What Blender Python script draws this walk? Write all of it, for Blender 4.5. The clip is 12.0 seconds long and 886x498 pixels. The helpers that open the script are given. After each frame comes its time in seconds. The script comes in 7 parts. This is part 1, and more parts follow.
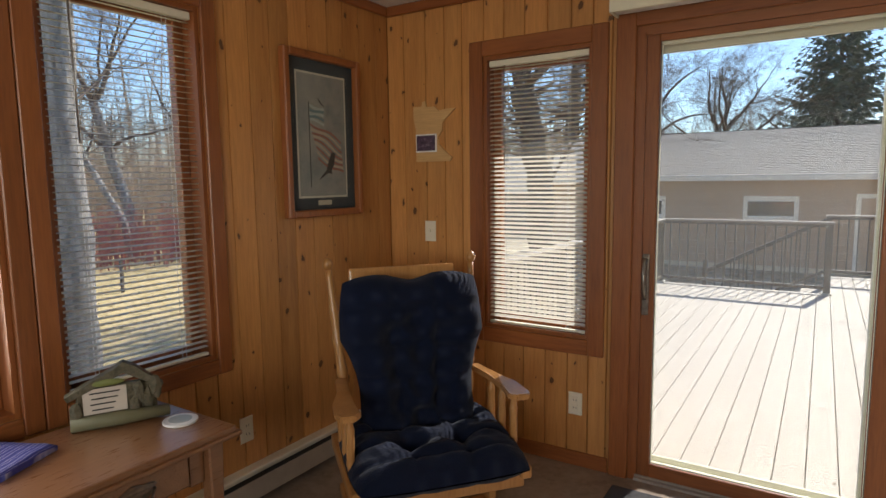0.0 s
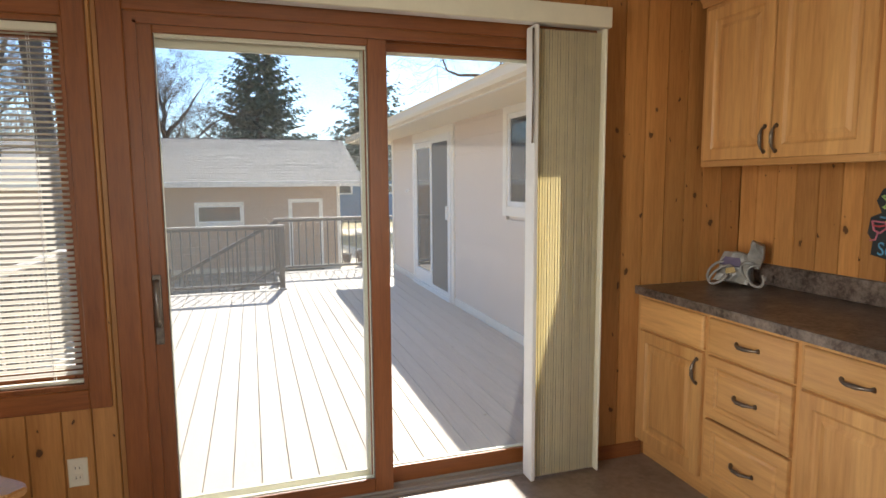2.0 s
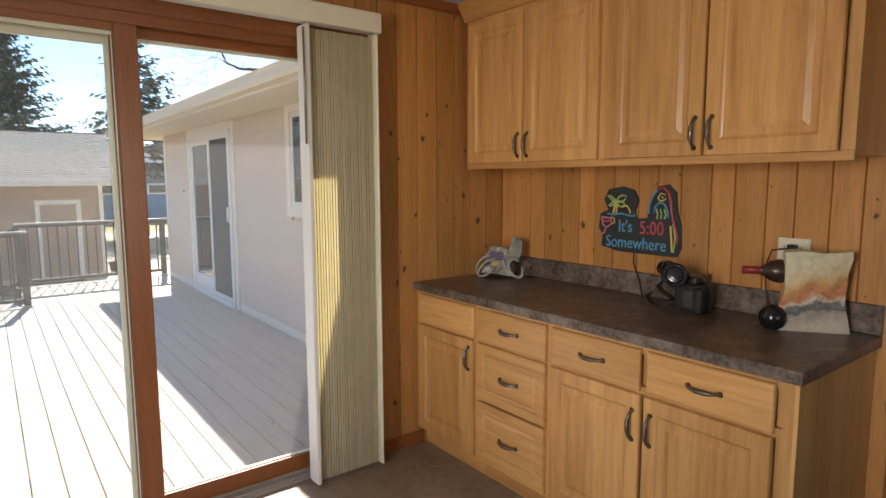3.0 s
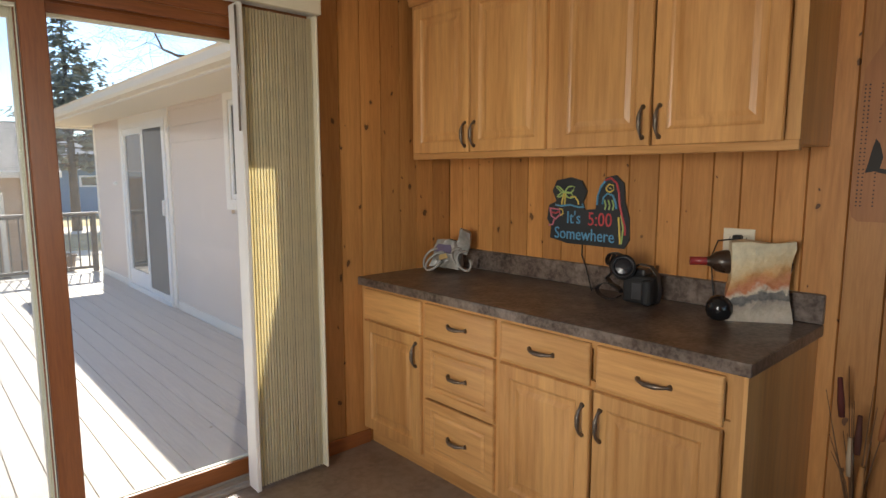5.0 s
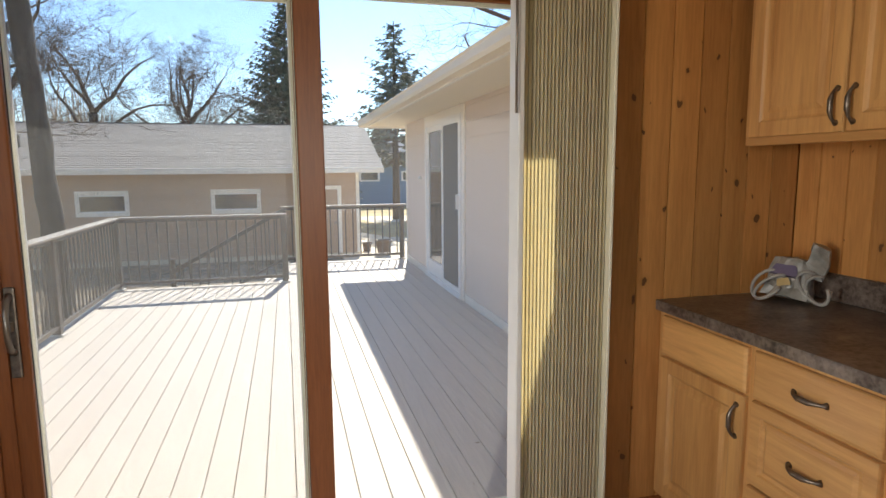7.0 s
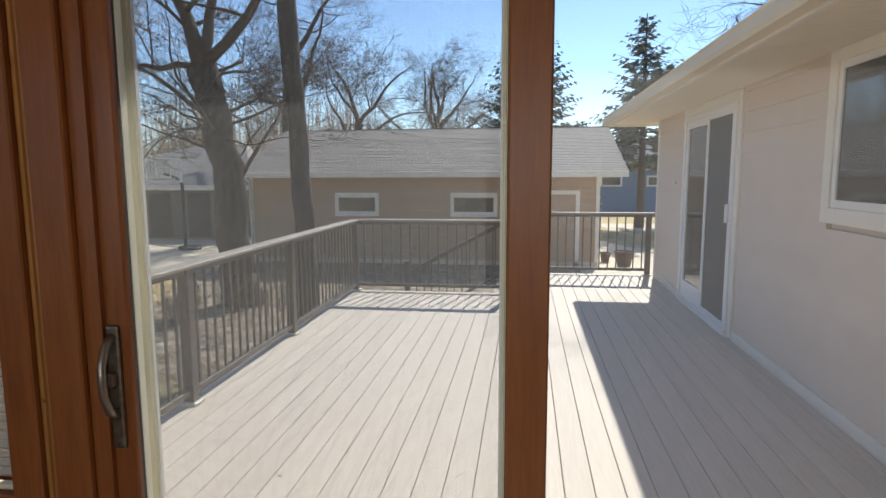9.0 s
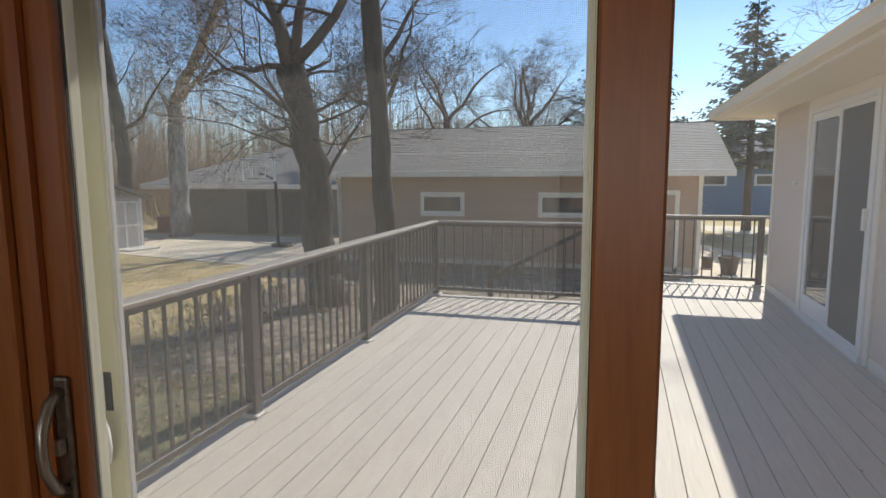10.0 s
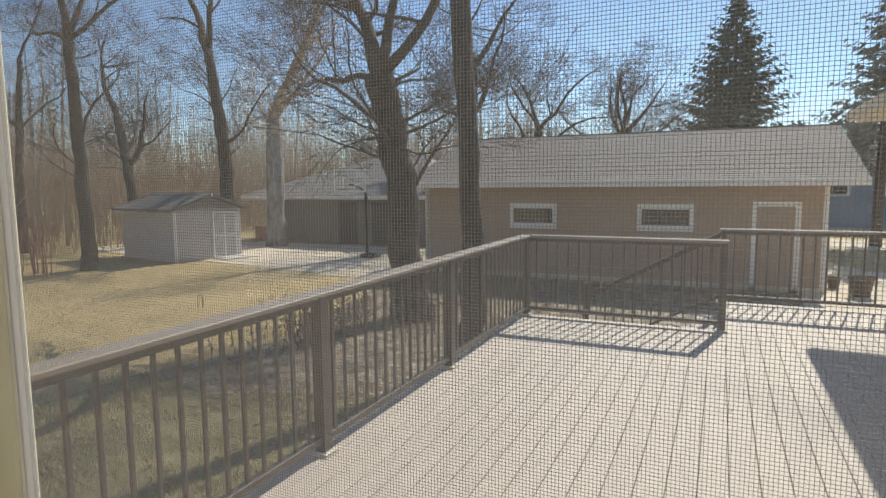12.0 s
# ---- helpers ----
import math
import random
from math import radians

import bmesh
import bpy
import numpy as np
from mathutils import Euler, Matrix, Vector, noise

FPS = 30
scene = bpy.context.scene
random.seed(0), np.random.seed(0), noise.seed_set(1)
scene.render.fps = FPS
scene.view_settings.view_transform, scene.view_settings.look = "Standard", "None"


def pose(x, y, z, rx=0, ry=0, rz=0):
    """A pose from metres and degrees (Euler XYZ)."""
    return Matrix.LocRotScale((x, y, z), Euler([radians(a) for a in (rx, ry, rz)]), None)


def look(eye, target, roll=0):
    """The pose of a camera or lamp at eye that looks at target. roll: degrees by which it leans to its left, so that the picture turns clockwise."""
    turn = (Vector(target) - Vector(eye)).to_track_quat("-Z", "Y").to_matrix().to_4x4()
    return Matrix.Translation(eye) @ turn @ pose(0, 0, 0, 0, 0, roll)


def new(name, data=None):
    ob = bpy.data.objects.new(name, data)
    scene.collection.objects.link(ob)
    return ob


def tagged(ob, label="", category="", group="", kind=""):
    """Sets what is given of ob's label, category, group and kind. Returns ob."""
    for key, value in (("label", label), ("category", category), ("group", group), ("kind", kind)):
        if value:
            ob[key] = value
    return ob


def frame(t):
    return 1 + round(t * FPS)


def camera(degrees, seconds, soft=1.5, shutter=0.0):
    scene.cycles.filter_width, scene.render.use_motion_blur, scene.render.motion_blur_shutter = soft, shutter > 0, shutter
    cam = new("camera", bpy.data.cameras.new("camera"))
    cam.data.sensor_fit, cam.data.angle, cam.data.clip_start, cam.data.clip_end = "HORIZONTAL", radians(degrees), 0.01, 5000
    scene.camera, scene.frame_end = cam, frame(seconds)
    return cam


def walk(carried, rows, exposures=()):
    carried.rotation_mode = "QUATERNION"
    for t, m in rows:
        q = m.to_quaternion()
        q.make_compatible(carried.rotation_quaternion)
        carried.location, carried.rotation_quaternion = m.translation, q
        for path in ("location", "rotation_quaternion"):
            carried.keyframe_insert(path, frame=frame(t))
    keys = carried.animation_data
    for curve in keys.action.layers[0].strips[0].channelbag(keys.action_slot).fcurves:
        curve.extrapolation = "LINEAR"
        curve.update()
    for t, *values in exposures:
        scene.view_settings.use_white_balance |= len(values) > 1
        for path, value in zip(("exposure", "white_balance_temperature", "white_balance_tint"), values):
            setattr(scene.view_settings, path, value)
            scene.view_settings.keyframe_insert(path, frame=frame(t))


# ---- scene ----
cam = camera(73.3, 12.0)

PATH = [
    (0, (0.615, -2.771, 1.436), (-0.453, -1.095, 1.207), -0.7),
    (0.5, (0.537, -2.667, 1.447), (-0.202, -0.821, 1.232), -0.4),
    (1, (0.455, -2.586, 1.447), (0.156, -0.619, 1.24), -0.3),
    (1.5, (0.349, -2.573, 1.457), (0.489, -0.59, 1.243), -0.4),
    (2, (0.316, -2.577, 1.453), (0.924, -0.685, 1.227), -0.4),
    (2.5, (0.343, -2.586, 1.447), (1.281, -0.834, 1.22), -0.1),
    (3, (0.382, -2.611, 1.461), (1.591, -1.034, 1.229), -0.2),
    (3.5, (0.392, -2.615, 1.468), (1.761, -1.177, 1.232), -0.2),
    (3.7, (0.393, -2.612, 1.474), (1.813, -1.224, 1.232), -0.2),
    (5.5, (0.542, -2.474, 1.442), (1.736, -0.891, 1.179), -0.0),
    (6, (0.651, -2.375, 1.442), (1.61, -0.64, 1.173), -0.1),
    (6.5, (0.711, -2.256, 1.43), (1.45, -0.417, 1.162), -0.2),
    (7, (0.769, -2.037, 1.437), (1.272, -0.12, 1.169), -0.4),
    (7.2, (0.795, -1.945, 1.427), (1.219, -0.008, 1.165), -0.3),
    (8.8, (0.844, -1.24, 1.422), (0.641, 0.734, 1.175), -0.2),
    (9, (0.849, -1.166, 1.42), (0.577, 0.799, 1.171), -0.2),
    (9.5, (0.869, -0.936, 1.427), (0.449, 1.002, 1.172), -0.2),
    (10, (0.844, -0.742, 1.428), (0.282, 1.161, 1.176), -0.3),
    (10.5, (0.769, -0.593, 1.438), (0.105, 1.277, 1.192), -0.5),
    (11, (0.702, -0.464, 1.427), (-0.044, 1.377, 1.194), -0.4),
    (11.5, (0.675, -0.351, 1.431), (-0.124, 1.469, 1.208), -0.4),
    (12, (0.667, -0.261, 1.432), (-0.173, 1.541, 1.216), -0.5),
]
walk(cam, [(t, look(eye, target, roll)) for t, eye, target, roll in PATH],
     exposures=[(0.0, 0.8, 6500, 10), (1.0, 1.0, 6500, 10), (2.0, 1.1, 6500, 10), (3.7, 1.1, 6500, 10), (6.0, 1.1, 6500, 10), (7.2, 0.9, 6500, 10), (8.8, 0.45, 6450, 10), (9.5, 0.27, 6400, 10), (10.5, 0.22, 6600, 10), (12.0, 0.13, 6800, 10)])

# ---- light ----
SUN_TO = Vector((0.25, 1.104, 1.0))
world = bpy.data.worlds.new("world")
scene.world = world
world.use_nodes = True
wn, wl = world.node_tree.nodes, world.node_tree.links
sky = wn.new("ShaderNodeTexSky")
sky.sky_type = "NISHITA"
sky.sun_disc = False
sky.sun_elevation = math.asin(SUN_TO.normalized().z)
sky.sun_rotation = math.atan2(SUN_TO.x, SUN_TO.y)
sky.air_density, sky.dust_density, sky.ozone_density = 0.9, 0.1, 4.0
wl.new(sky.outputs[0], wn["Background"].inputs[0])
wn["Background"].inputs[1].default_value = 0.14
sun = new("sun", bpy.data.lights.new("sun", "SUN"))
sun.data.energy, sun.data.angle, sun.data.color = 4.8, radians(0.53), (1.0, 0.95, 0.87)
sun.matrix_world = look(SUN_TO * 20, (0, 0, 0))


def fill_light(name, place, target, w, h, power, spread=180):
    """An added fill lamp in an opening, on top of its sky light; spread narrows its beam."""
    ob = new(name, bpy.data.lights.new(name, "AREA"))
    ob.data.shape, ob.data.size, ob.data.size_y, ob.data.energy = "RECTANGLE", w, h, power
    ob.data.color, ob.data.spread = (1.0, 0.94, 0.84), radians(spread)
    ob.matrix_world = look(place, target)
    return ob


# fill in the wide west window, its beam narrowed onto the cabinets
fill_light("window_light_west", (-1.62, -2.40, 1.45), (2.2, -0.95, 1.0), 0.65, 1.3, 6.6, 74)
# fill at the unseen rear wall, aimed at the north-west corner
fill_light("window_light_south", (0.6, -5.05, 1.5), (-1.5, -0.5, 1.2), 2.2, 1.3, 8, 80)

# ---- materials ----


class Nodes:
    """A small writer of node materials."""

    def __init__(self, name):
        self.m = bpy.data.materials.new(name)
        self.m.use_nodes = True
        self.t = self.m.node_tree
        self.b = self.t.nodes["Principled BSDF"]
        self.out = self.t.nodes["Material Output"]

    def n(self, kind, **kw):
        node = self.t.nodes.new(kind)
        for key, value in kw.items():
            if key in node.inputs:
                node.inputs[key].default_value = value
        return node

    def link(self, a, b):
        self.t.links.new(a, b)

    def coords(self, scale, shift=True):
        tc = self.n("ShaderNodeTexCoord")
        mp = self.n("ShaderNodeMapping")
        mp.inputs["Scale"].default_value = scale
        if shift:
            oi = self.n("ShaderNodeObjectInfo")
            mul = self.n("ShaderNodeMath")
            mul.operation = "MULTIPLY"
            mul.inputs[1].default_value = 37.0
            self.link(oi.outputs["Random"], mul.inputs[0])
            add = self.n("ShaderNodeVectorMath")
            add.operation = "ADD"
            self.link(tc.outputs["Object"], add.inputs[0])
            self.link(mul.outputs[0], add.inputs[1])
            self.link(add.outputs[0], mp.inputs["Vector"])
        else:
            self.link(tc.outputs["Object"], mp.inputs["Vector"])
        return mp.outputs[0]

    def noise(self, vec, scale, detail=4.0, rough=0.55, dist=0.0):
        nd = self.n("ShaderNodeTexNoise", Scale=scale, Detail=detail, Roughness=rough, Distortion=dist)
        self.link(vec, nd.inputs["Vector"])
        return nd.outputs["Fac"]

    def ramp(self, fac, stops):
        r = self.n("ShaderNodeValToRGB")
        els = r.color_ramp.elements
        while len(els) < len(stops):
            els.new(0.5)
        for e, (p, c) in zip(els, stops):
            e.position, e.color = p, (*c, 1) if len(c) == 3 else c
        self.link(fac, r.inputs[0])
        return r.outputs[0]

    def mix(self, fac, a, b, kind="MIX"):
        x = self.n("ShaderNodeMix")
        x.data_type, x.blend_type = "RGBA", kind
        for k, v in ((0, fac), (6, a), (7, b)):
            if isinstance(v, (int, float)):
                x.inputs[k].default_value = v
            elif isinstance(v, tuple):
                x.inputs[k].default_value = (*v, 1)
            else:
                self.link(v, x.inputs[k])
        return x.outputs[2]

    def math(self, op, a, b=0.0, c=0.0):
        x = self.n("ShaderNodeMath")
        x.operation = op
        for k, v in enumerate((a, b, c)):
            if isinstance(v, (int, float)):
                x.inputs[k].default_value = v
            else:
                self.link(v, x.inputs[k])
        return x.outputs[0]

    def bump(self, height, strength=0.2, dist=0.002):
        bp = self.n("ShaderNodeBump", Strength=strength, Distance=dist)
        self.link(height, bp.inputs["Height"])
        self.link(bp.outputs[0], self.b.inputs["Normal"])

    def done(self, colour, rough=0.6, metal=0.0, spec=0.5):
        if isinstance(colour, tuple):
            self.b.inputs["Base Color"].default_value = (*colour, 1)
        else:
            self.link(colour, self.b.inputs["Base Color"])
        if isinstance(rough, (int, float)):
            self.b.inputs["Roughness"].default_value = rough
        else:
            self.link(rough, self.b.inputs["Roughness"])
        self.b.inputs["Metallic"].default_value = metal
        self.b.inputs["Specular IOR Level"].default_value = spec
        return self.m


def shade(c, f):
    return tuple(min(1.0, v * f) for v in c)


def random_value(k, lo, hi):
    """A factor from lo to hi that is set object by object."""
    oi = k.n("ShaderNodeObjectInfo")
    return k.math("MULTIPLY_ADD", oi.outputs["Random"], hi - lo, lo)


def wood(name, light, dark, axis="z", grain=1.0, knots=0.0, rough=0.42, vary=0.25, knot_colour=(0.07, 0.028, 0.012), coat=0.15):
    k = Nodes(name)
    along, across = 1.2 * grain, 16.0 * grain
    scale = {"x": (along, across, across), "y": (across, along, across), "z": (across, across, along)}[axis]
    v = k.coords(scale)
    broad = k.noise(v, 0.55, 3.0, 0.5, 1.2)
    fine = k.noise(v, 5.5, 5.0, 0.65, 0.3)
    col = k.ramp(broad, [(0.28, dark), (0.5, tuple((a + b) / 2 for a, b in zip(light, dark))), (0.72, light)])
    col = k.mix(0.35, col, k.ramp(fine, [(0.3, shade(dark, 0.75)), (0.62, shade(light, 1.08))]))
    f = random_value(k, 1 - vary, 1 + vary * 0.6)
    comb = k.n("ShaderNodeCombineColor")
    for i in range(3):
        k.link(f, comb.inputs[i])
    col = k.mix(1.0, col, comb.outputs[0], "MULTIPLY")
    if knots:
        kv = k.coords({"z": (9.5, 9.5, 6.2), "x": (4.2, 9.0, 9.0), "y": (9.0, 4.2, 9.0)}[axis])
        vor = k.n("ShaderNodeTexVoronoi", Scale=1.0, Randomness=1.0)
        vor.voronoi_dimensions = "2D"
        wob = k.n("ShaderNodeTexNoise", Scale=3.0, Detail=2.0)
        k.link(kv, wob.inputs["Vector"])
        va = k.n("ShaderNodeVectorMath")
        va.operation = "MULTIPLY_ADD"
        va.inputs[1].default_value = (0.34, 0.34, 0.34)
        k.link(wob.outputs["Color"], va.inputs[0])
        k.link(kv, va.inputs[2])
        sx, cx_ = k.n("ShaderNodeSeparateXYZ"), k.n("ShaderNodeCombineXYZ")
        k.link(va.outputs[0], sx.inputs[0])
        k.link(sx.outputs[0], cx_.inputs[0])
        k.link(sx.outputs[2], cx_.inputs[1])
        k.link(cx_.outputs[0], vor.inputs["Vector"])
        sep = k.n("ShaderNodeSeparateColor")
        k.link(vor.outputs["Color"], sep.inputs[0])
        size = k.math("MULTIPLY_ADD", k.math("POWER", sep.outputs[1], 2.2), 0.095 * knots, 0.022)
        some = k.math("LESS_THAN", sep.outputs[0], 0.55)
        halo = k.math("SUBTRACT", 1.0, k.math("DIVIDE", vor.outputs["Distance"], k.math("MULTIPLY", size, 2.2)))
        halo = k.math("MULTIPLY", k.math("MAXIMUM", halo, 0.0), some)
        core = k.math("MULTIPLY", k.math("LESS_THAN", vor.outputs["Distance"], size), some)
        col = k.mix(k.math("MULTIPLY", halo, 0.55), col, shade(dark, 0.55))
        col = k.mix(k.math("MULTIPLY", core, 0.85), col, knot_colour)
    k.bump(fine, 0.12, 0.001)
    k.b.inputs["Coat Weight"].default_value = coat
    k.b.inputs["Coat Roughness"].default_value = 0.25
    return k.done(col, k.math("MULTIPLY_ADD", fine, 0.25, rough - 0.1))


def plain(name, colour, rough=0.6, metal=0.0, vary=0.12, scale=9.0, bump=0.1, fine=120.0, random=0.0, spec=0.5):
    """A surface with faint stains at two scales, fine relief and a little random tone."""
    k = Nodes(name)
    v = k.coords((1, 1, 1))
    a, b = k.noise(v, scale, 4.0), k.noise(v, fine, 3.0)
    col = k.ramp(a, [(0.3, shade(colour, 1 - vary)), (0.7, shade(colour, 1 + vary))])
    col = k.mix(0.25, col, k.ramp(b, [(0.3, shade(colour, 1 - vary)), (0.7, shade(colour, 1 + vary))]))
    if random:
        f = random_value(k, 1 - random, 1 + random)
        comb = k.n("ShaderNodeCombineColor")
        for i in range(3):
            k.link(f, comb.inputs[i])
        col = k.mix(1.0, col, comb.outputs[0], "MULTIPLY")
    if bump:
        k.bump(b, bump, 0.001)
    return k.done(col, k.math("MULTIPLY_ADD", a, 0.2, rough - 0.1), metal, spec)


def speckle(name, stops, scale, rough=0.8, scale2=None, bump=0.4, dist=0.01, shift=True):
    k = Nodes(name)
    v = k.coords((1, 1, 1), shift)
    a = k.noise(v, scale, 8.0, 0.7)
    col = k.ramp(a, stops)
    if scale2:
        b = k.noise(v, scale2, 5.0, 0.6)
        col = k.mix(k.ramp(b, [(0.4, (0, 0, 0)), (0.62, (1, 1, 1))]), col, k.mix(0.5, col, stops[-1][1]))
    k.bump(a, bump, dist)
    return k.done(col, rough)


def pane_glass(name, gloss=0.9, tint=(0.97, 0.985, 0.98), veil=0.021):
    k = Nodes(name)
    k.t.nodes.remove(k.b)
    tr, gl, fr, mx = k.n("ShaderNodeBsdfTransparent"), k.n("ShaderNodeBsdfGlossy"), k.n("ShaderNodeLayerWeight", Blend=0.5), k.n("ShaderNodeMixShader")
    tr.inputs[0].default_value = (*tint, 1)
    gl.inputs["Roughness"].default_value = 0.01
    edge = k.math("POWER", fr.outputs["Facing"], 5.0)
    k.link(k.math("MULTIPLY_ADD", edge, 0.5 * gloss, 0.0035 * gloss), mx.inputs[0])
    k.link(tr.outputs[0], mx.inputs[1])
    k.link(gl.outputs[0], mx.inputs[2])
    # a thin translucent film that stands in for veiling glare in the glass
    film, veil_mix = k.n("ShaderNodeBsdfTranslucent"), k.n("ShaderNodeMixShader")
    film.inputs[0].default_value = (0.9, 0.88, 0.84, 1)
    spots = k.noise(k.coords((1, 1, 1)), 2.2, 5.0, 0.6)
    k.link(k.math("MULTIPLY_ADD", spots, veil, veil * 0.5), veil_mix.inputs[0])
    k.link(mx.outputs[0], veil_mix.inputs[1])
    k.link(film.outputs[0], veil_mix.inputs[2])
    k.link(veil_mix.outputs[0], k.out.inputs[0])
    return k.m


def translucent(name, colour, amount=0.45, rough=0.7):
    k = Nodes(name)
    v = k.coords((1, 1, 1))
    a = k.noise(v, 14.0)
    col = k.ramp(a, [(0.3, shade(colour, 0.93)), (0.7, shade(colour, 1.03))])
    tl, mx = k.n("ShaderNodeBsdfTranslucent"), k.n("ShaderNodeMixShader")
    k.done(col, rough)
    k.link(k.mix(1.0, col, (1.0, 0.93, 0.62), "MULTIPLY"), tl.inputs[0])
    mx.inputs[0].default_value = amount
    k.link(k.b.outputs[0], mx.inputs[1])
    k.link(tl.outputs[0], mx.inputs[2])
    k.link(mx.outputs[0], k.out.inputs[0])
    return k.m


M_PINE = wood("knotty_pine", (0.61, 0.298, 0.095), (0.43, 0.182, 0.05), "z", 1.0, knots=1.0, vary=0.2)
M_TRIM = wood("stained_fir_upright", (0.33, 0.112, 0.031), (0.20, 0.06, 0.017), "z", 1.3, rough=0.38, vary=0.06)
M_TRIM_X = wood("stained_fir_x", (0.33, 0.112, 0.031), (0.20, 0.06, 0.017), "x", 1.3, rough=0.38, vary=0.06)
M_TRIM_Y = wood("stained_fir_y", (0.33, 0.112, 0.031), (0.20, 0.06, 0.017), "y", 1.3, rough=0.38, vary=0.06)
M_CAB = wood("honey_alder_upright", (0.72, 0.41, 0.155), (0.45, 0.205, 0.062), "z", 0.5, rough=0.36, vary=0.1, coat=0.3)
M_CAB_X = wood("honey_alder_level", (0.72, 0.41, 0.155), (0.45, 0.205, 0.062), "x", 0.5, rough=0.36, vary=0.1, coat=0.3)
M_DARKWOOD = wood("dark_door_wood", (0.07, 0.032, 0.016), (0.04, 0.018, 0.01), "z", 1.3, rough=0.45, vary=0.03)
M_OAK = wood("golden_oak", (0.52, 0.26, 0.085), (0.38, 0.165, 0.045), "z", 1.5, rough=0.35, vary=0.08, coat=0.4)
M_TABLE = wood("table_walnut", (0.25, 0.115, 0.05), (0.19, 0.08, 0.033), "y", 2.2, rough=0.28, vary=0.05, coat=0.5)
M_PADDLE = wood("paddle_maple", (0.40, 0.17, 0.055), (0.31, 0.12, 0.038), "z", 1.0, rough=0.4, vary=0.03)
M_MAPWOOD = wood("plaque_birch", (0.66, 0.42, 0.19), (0.56, 0.33, 0.13), "x", 1.5, rough=0.5, vary=0.02)
M_PULL = plain("bronze_pull", (0.20, 0.165, 0.135), 0.38, 0.85, 0.25, 60)
M_LAMINATE = speckle("stone_laminate", [(0.36, (0.028, 0.02, 0.015)), (0.46, (0.066, 0.046, 0.036)), (0.55, (0.12, 0.09, 0.074)), (0.66, (0.25, 0.205, 0.175))], 9.0, 0.33, 55.0, 0.05, 0.001)
M_CREAM = plain("cream_vinyl", (0.80, 0.77, 0.62), 0.5, 0, 0.05)
M_BLIND = translucent("cream_pleated_fabric", (0.84, 0.79, 0.64), 0.52)
M_SLAT = translucent("cream_slat", (0.80, 0.76, 0.66), 0.12, 0.4)
M_WHITE = plain("white_paint", (0.80, 0.79, 0.76), 0.5, 0, 0.04)
M_IVORY = plain("ivory_plastic", (0.76, 0.70, 0.55), 0.4, 0, 0.04)
M_DARK = plain("dark_slot", (0.02, 0.018, 0.016), 0.6)
M_CEIL = plain("ceiling_white", (0.78, 0.77, 0.74), 0.85, 0, 0.05, 6.0, 0.3)
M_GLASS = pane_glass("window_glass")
M_SCREEN = plain("screen_wire", (0.22, 0.22, 0.21), 0.6, 0.2, 0.05)
M_METAL = plain("satin_nickel", (0.30, 0.27, 0.235), 0.36, 0.9, 0.08, 30)
M_FLOOR = speckle("slate_vinyl", [(0.3, (0.14, 0.10, 0.072)), (0.5, (0.24, 0.178, 0.13)), (0.7, (0.33, 0.26, 0.20))], 3.2, 0.42, 30.0, 0.1, 0.002)
M_DECK = wood("deck_composite", (0.59, 0.52, 0.445), (0.53, 0.46, 0.39), "y", 0.7, rough=0.7, vary=0.05, coat=0.0)
M_RAIL = plain("bronze_aluminium", (0.105, 0.085, 0.072), 0.45, 0.1, 0.08)
M_CAP = plain("bronze_cap_rail", (0.31, 0.265, 0.22), 0.6, 0.0, 0.12, 9.0, 0.15, 120.0, 0.0, 0.5)
M_SIDING = plain("tan_lap_siding", (0.68, 0.585, 0.50), 0.75, 0, 0.05, 4.0, 0.25, 60, 0.03)
M_SIDING_G = plain("garage_tan_siding", (0.46, 0.325, 0.225), 0.8, 0, 0.06, 4.0, 0.25, 60, 0.04)
M_HTRIM = plain("house_cream_trim", (0.82, 0.77, 0.68), 0.6, 0, 0.04)
M_SOFFIT = plain("soffit_cream", (0.80, 0.70, 0.53), 0.6, 0, 0.04)
M_SHINGLE = speckle("grey_shingle", [(0.3, (0.13, 0.112, 0.098)), (0.5, (0.22, 0.193, 0.17)), (0.72, (0.31, 0.275, 0.245))], 14.0, 0.9, 90.0, 0.5, 0.004)
M_PANE_FAR = plain("dark_room_pane", (0.03, 0.035, 0.04), 0.06, 0, 0.1, 3.0, 0.0, spec=0.9)
M_GRASS = speckle("dormant_lawn", [(0.3, (0.22, 0.158, 0.06)), (0.48, (0.38, 0.278, 0.115)), (0.62, (0.49, 0.362, 0.17)), (0.76, (0.57, 0.445, 0.25))], 0.55, 0.95, 9.0, 0.6, 0.03, False)
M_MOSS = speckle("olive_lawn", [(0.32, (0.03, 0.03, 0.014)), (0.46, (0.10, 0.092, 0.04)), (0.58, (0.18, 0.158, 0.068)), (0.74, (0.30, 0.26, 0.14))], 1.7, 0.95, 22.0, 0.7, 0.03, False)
M_CONC = speckle("pale_concrete", [(0.3, (0.46, 0.385, 0.28)), (0.5, (0.60, 0.51, 0.38)), (0.7, (0.70, 0.605, 0.465))], 1.4, 0.9, 25.0, 0.3, 0.01, False)
M_LITTER = speckle("leaf_litter_bed", [(0.38, (0.045, 0.034, 0.022)), (0.48, (0.17, 0.125, 0.08)), (0.56, (0.30, 0.24, 0.165)), (0.66, (0.46, 0.40, 0.32))], 4.5, 0.95, 40.0, 0.9, 0.03, False)
M_LEAF = plain("dry_leaf", (0.34, 0.24, 0.15), 0.9, 0, 0.4, 2.0, 0.2, 40, 0.4)
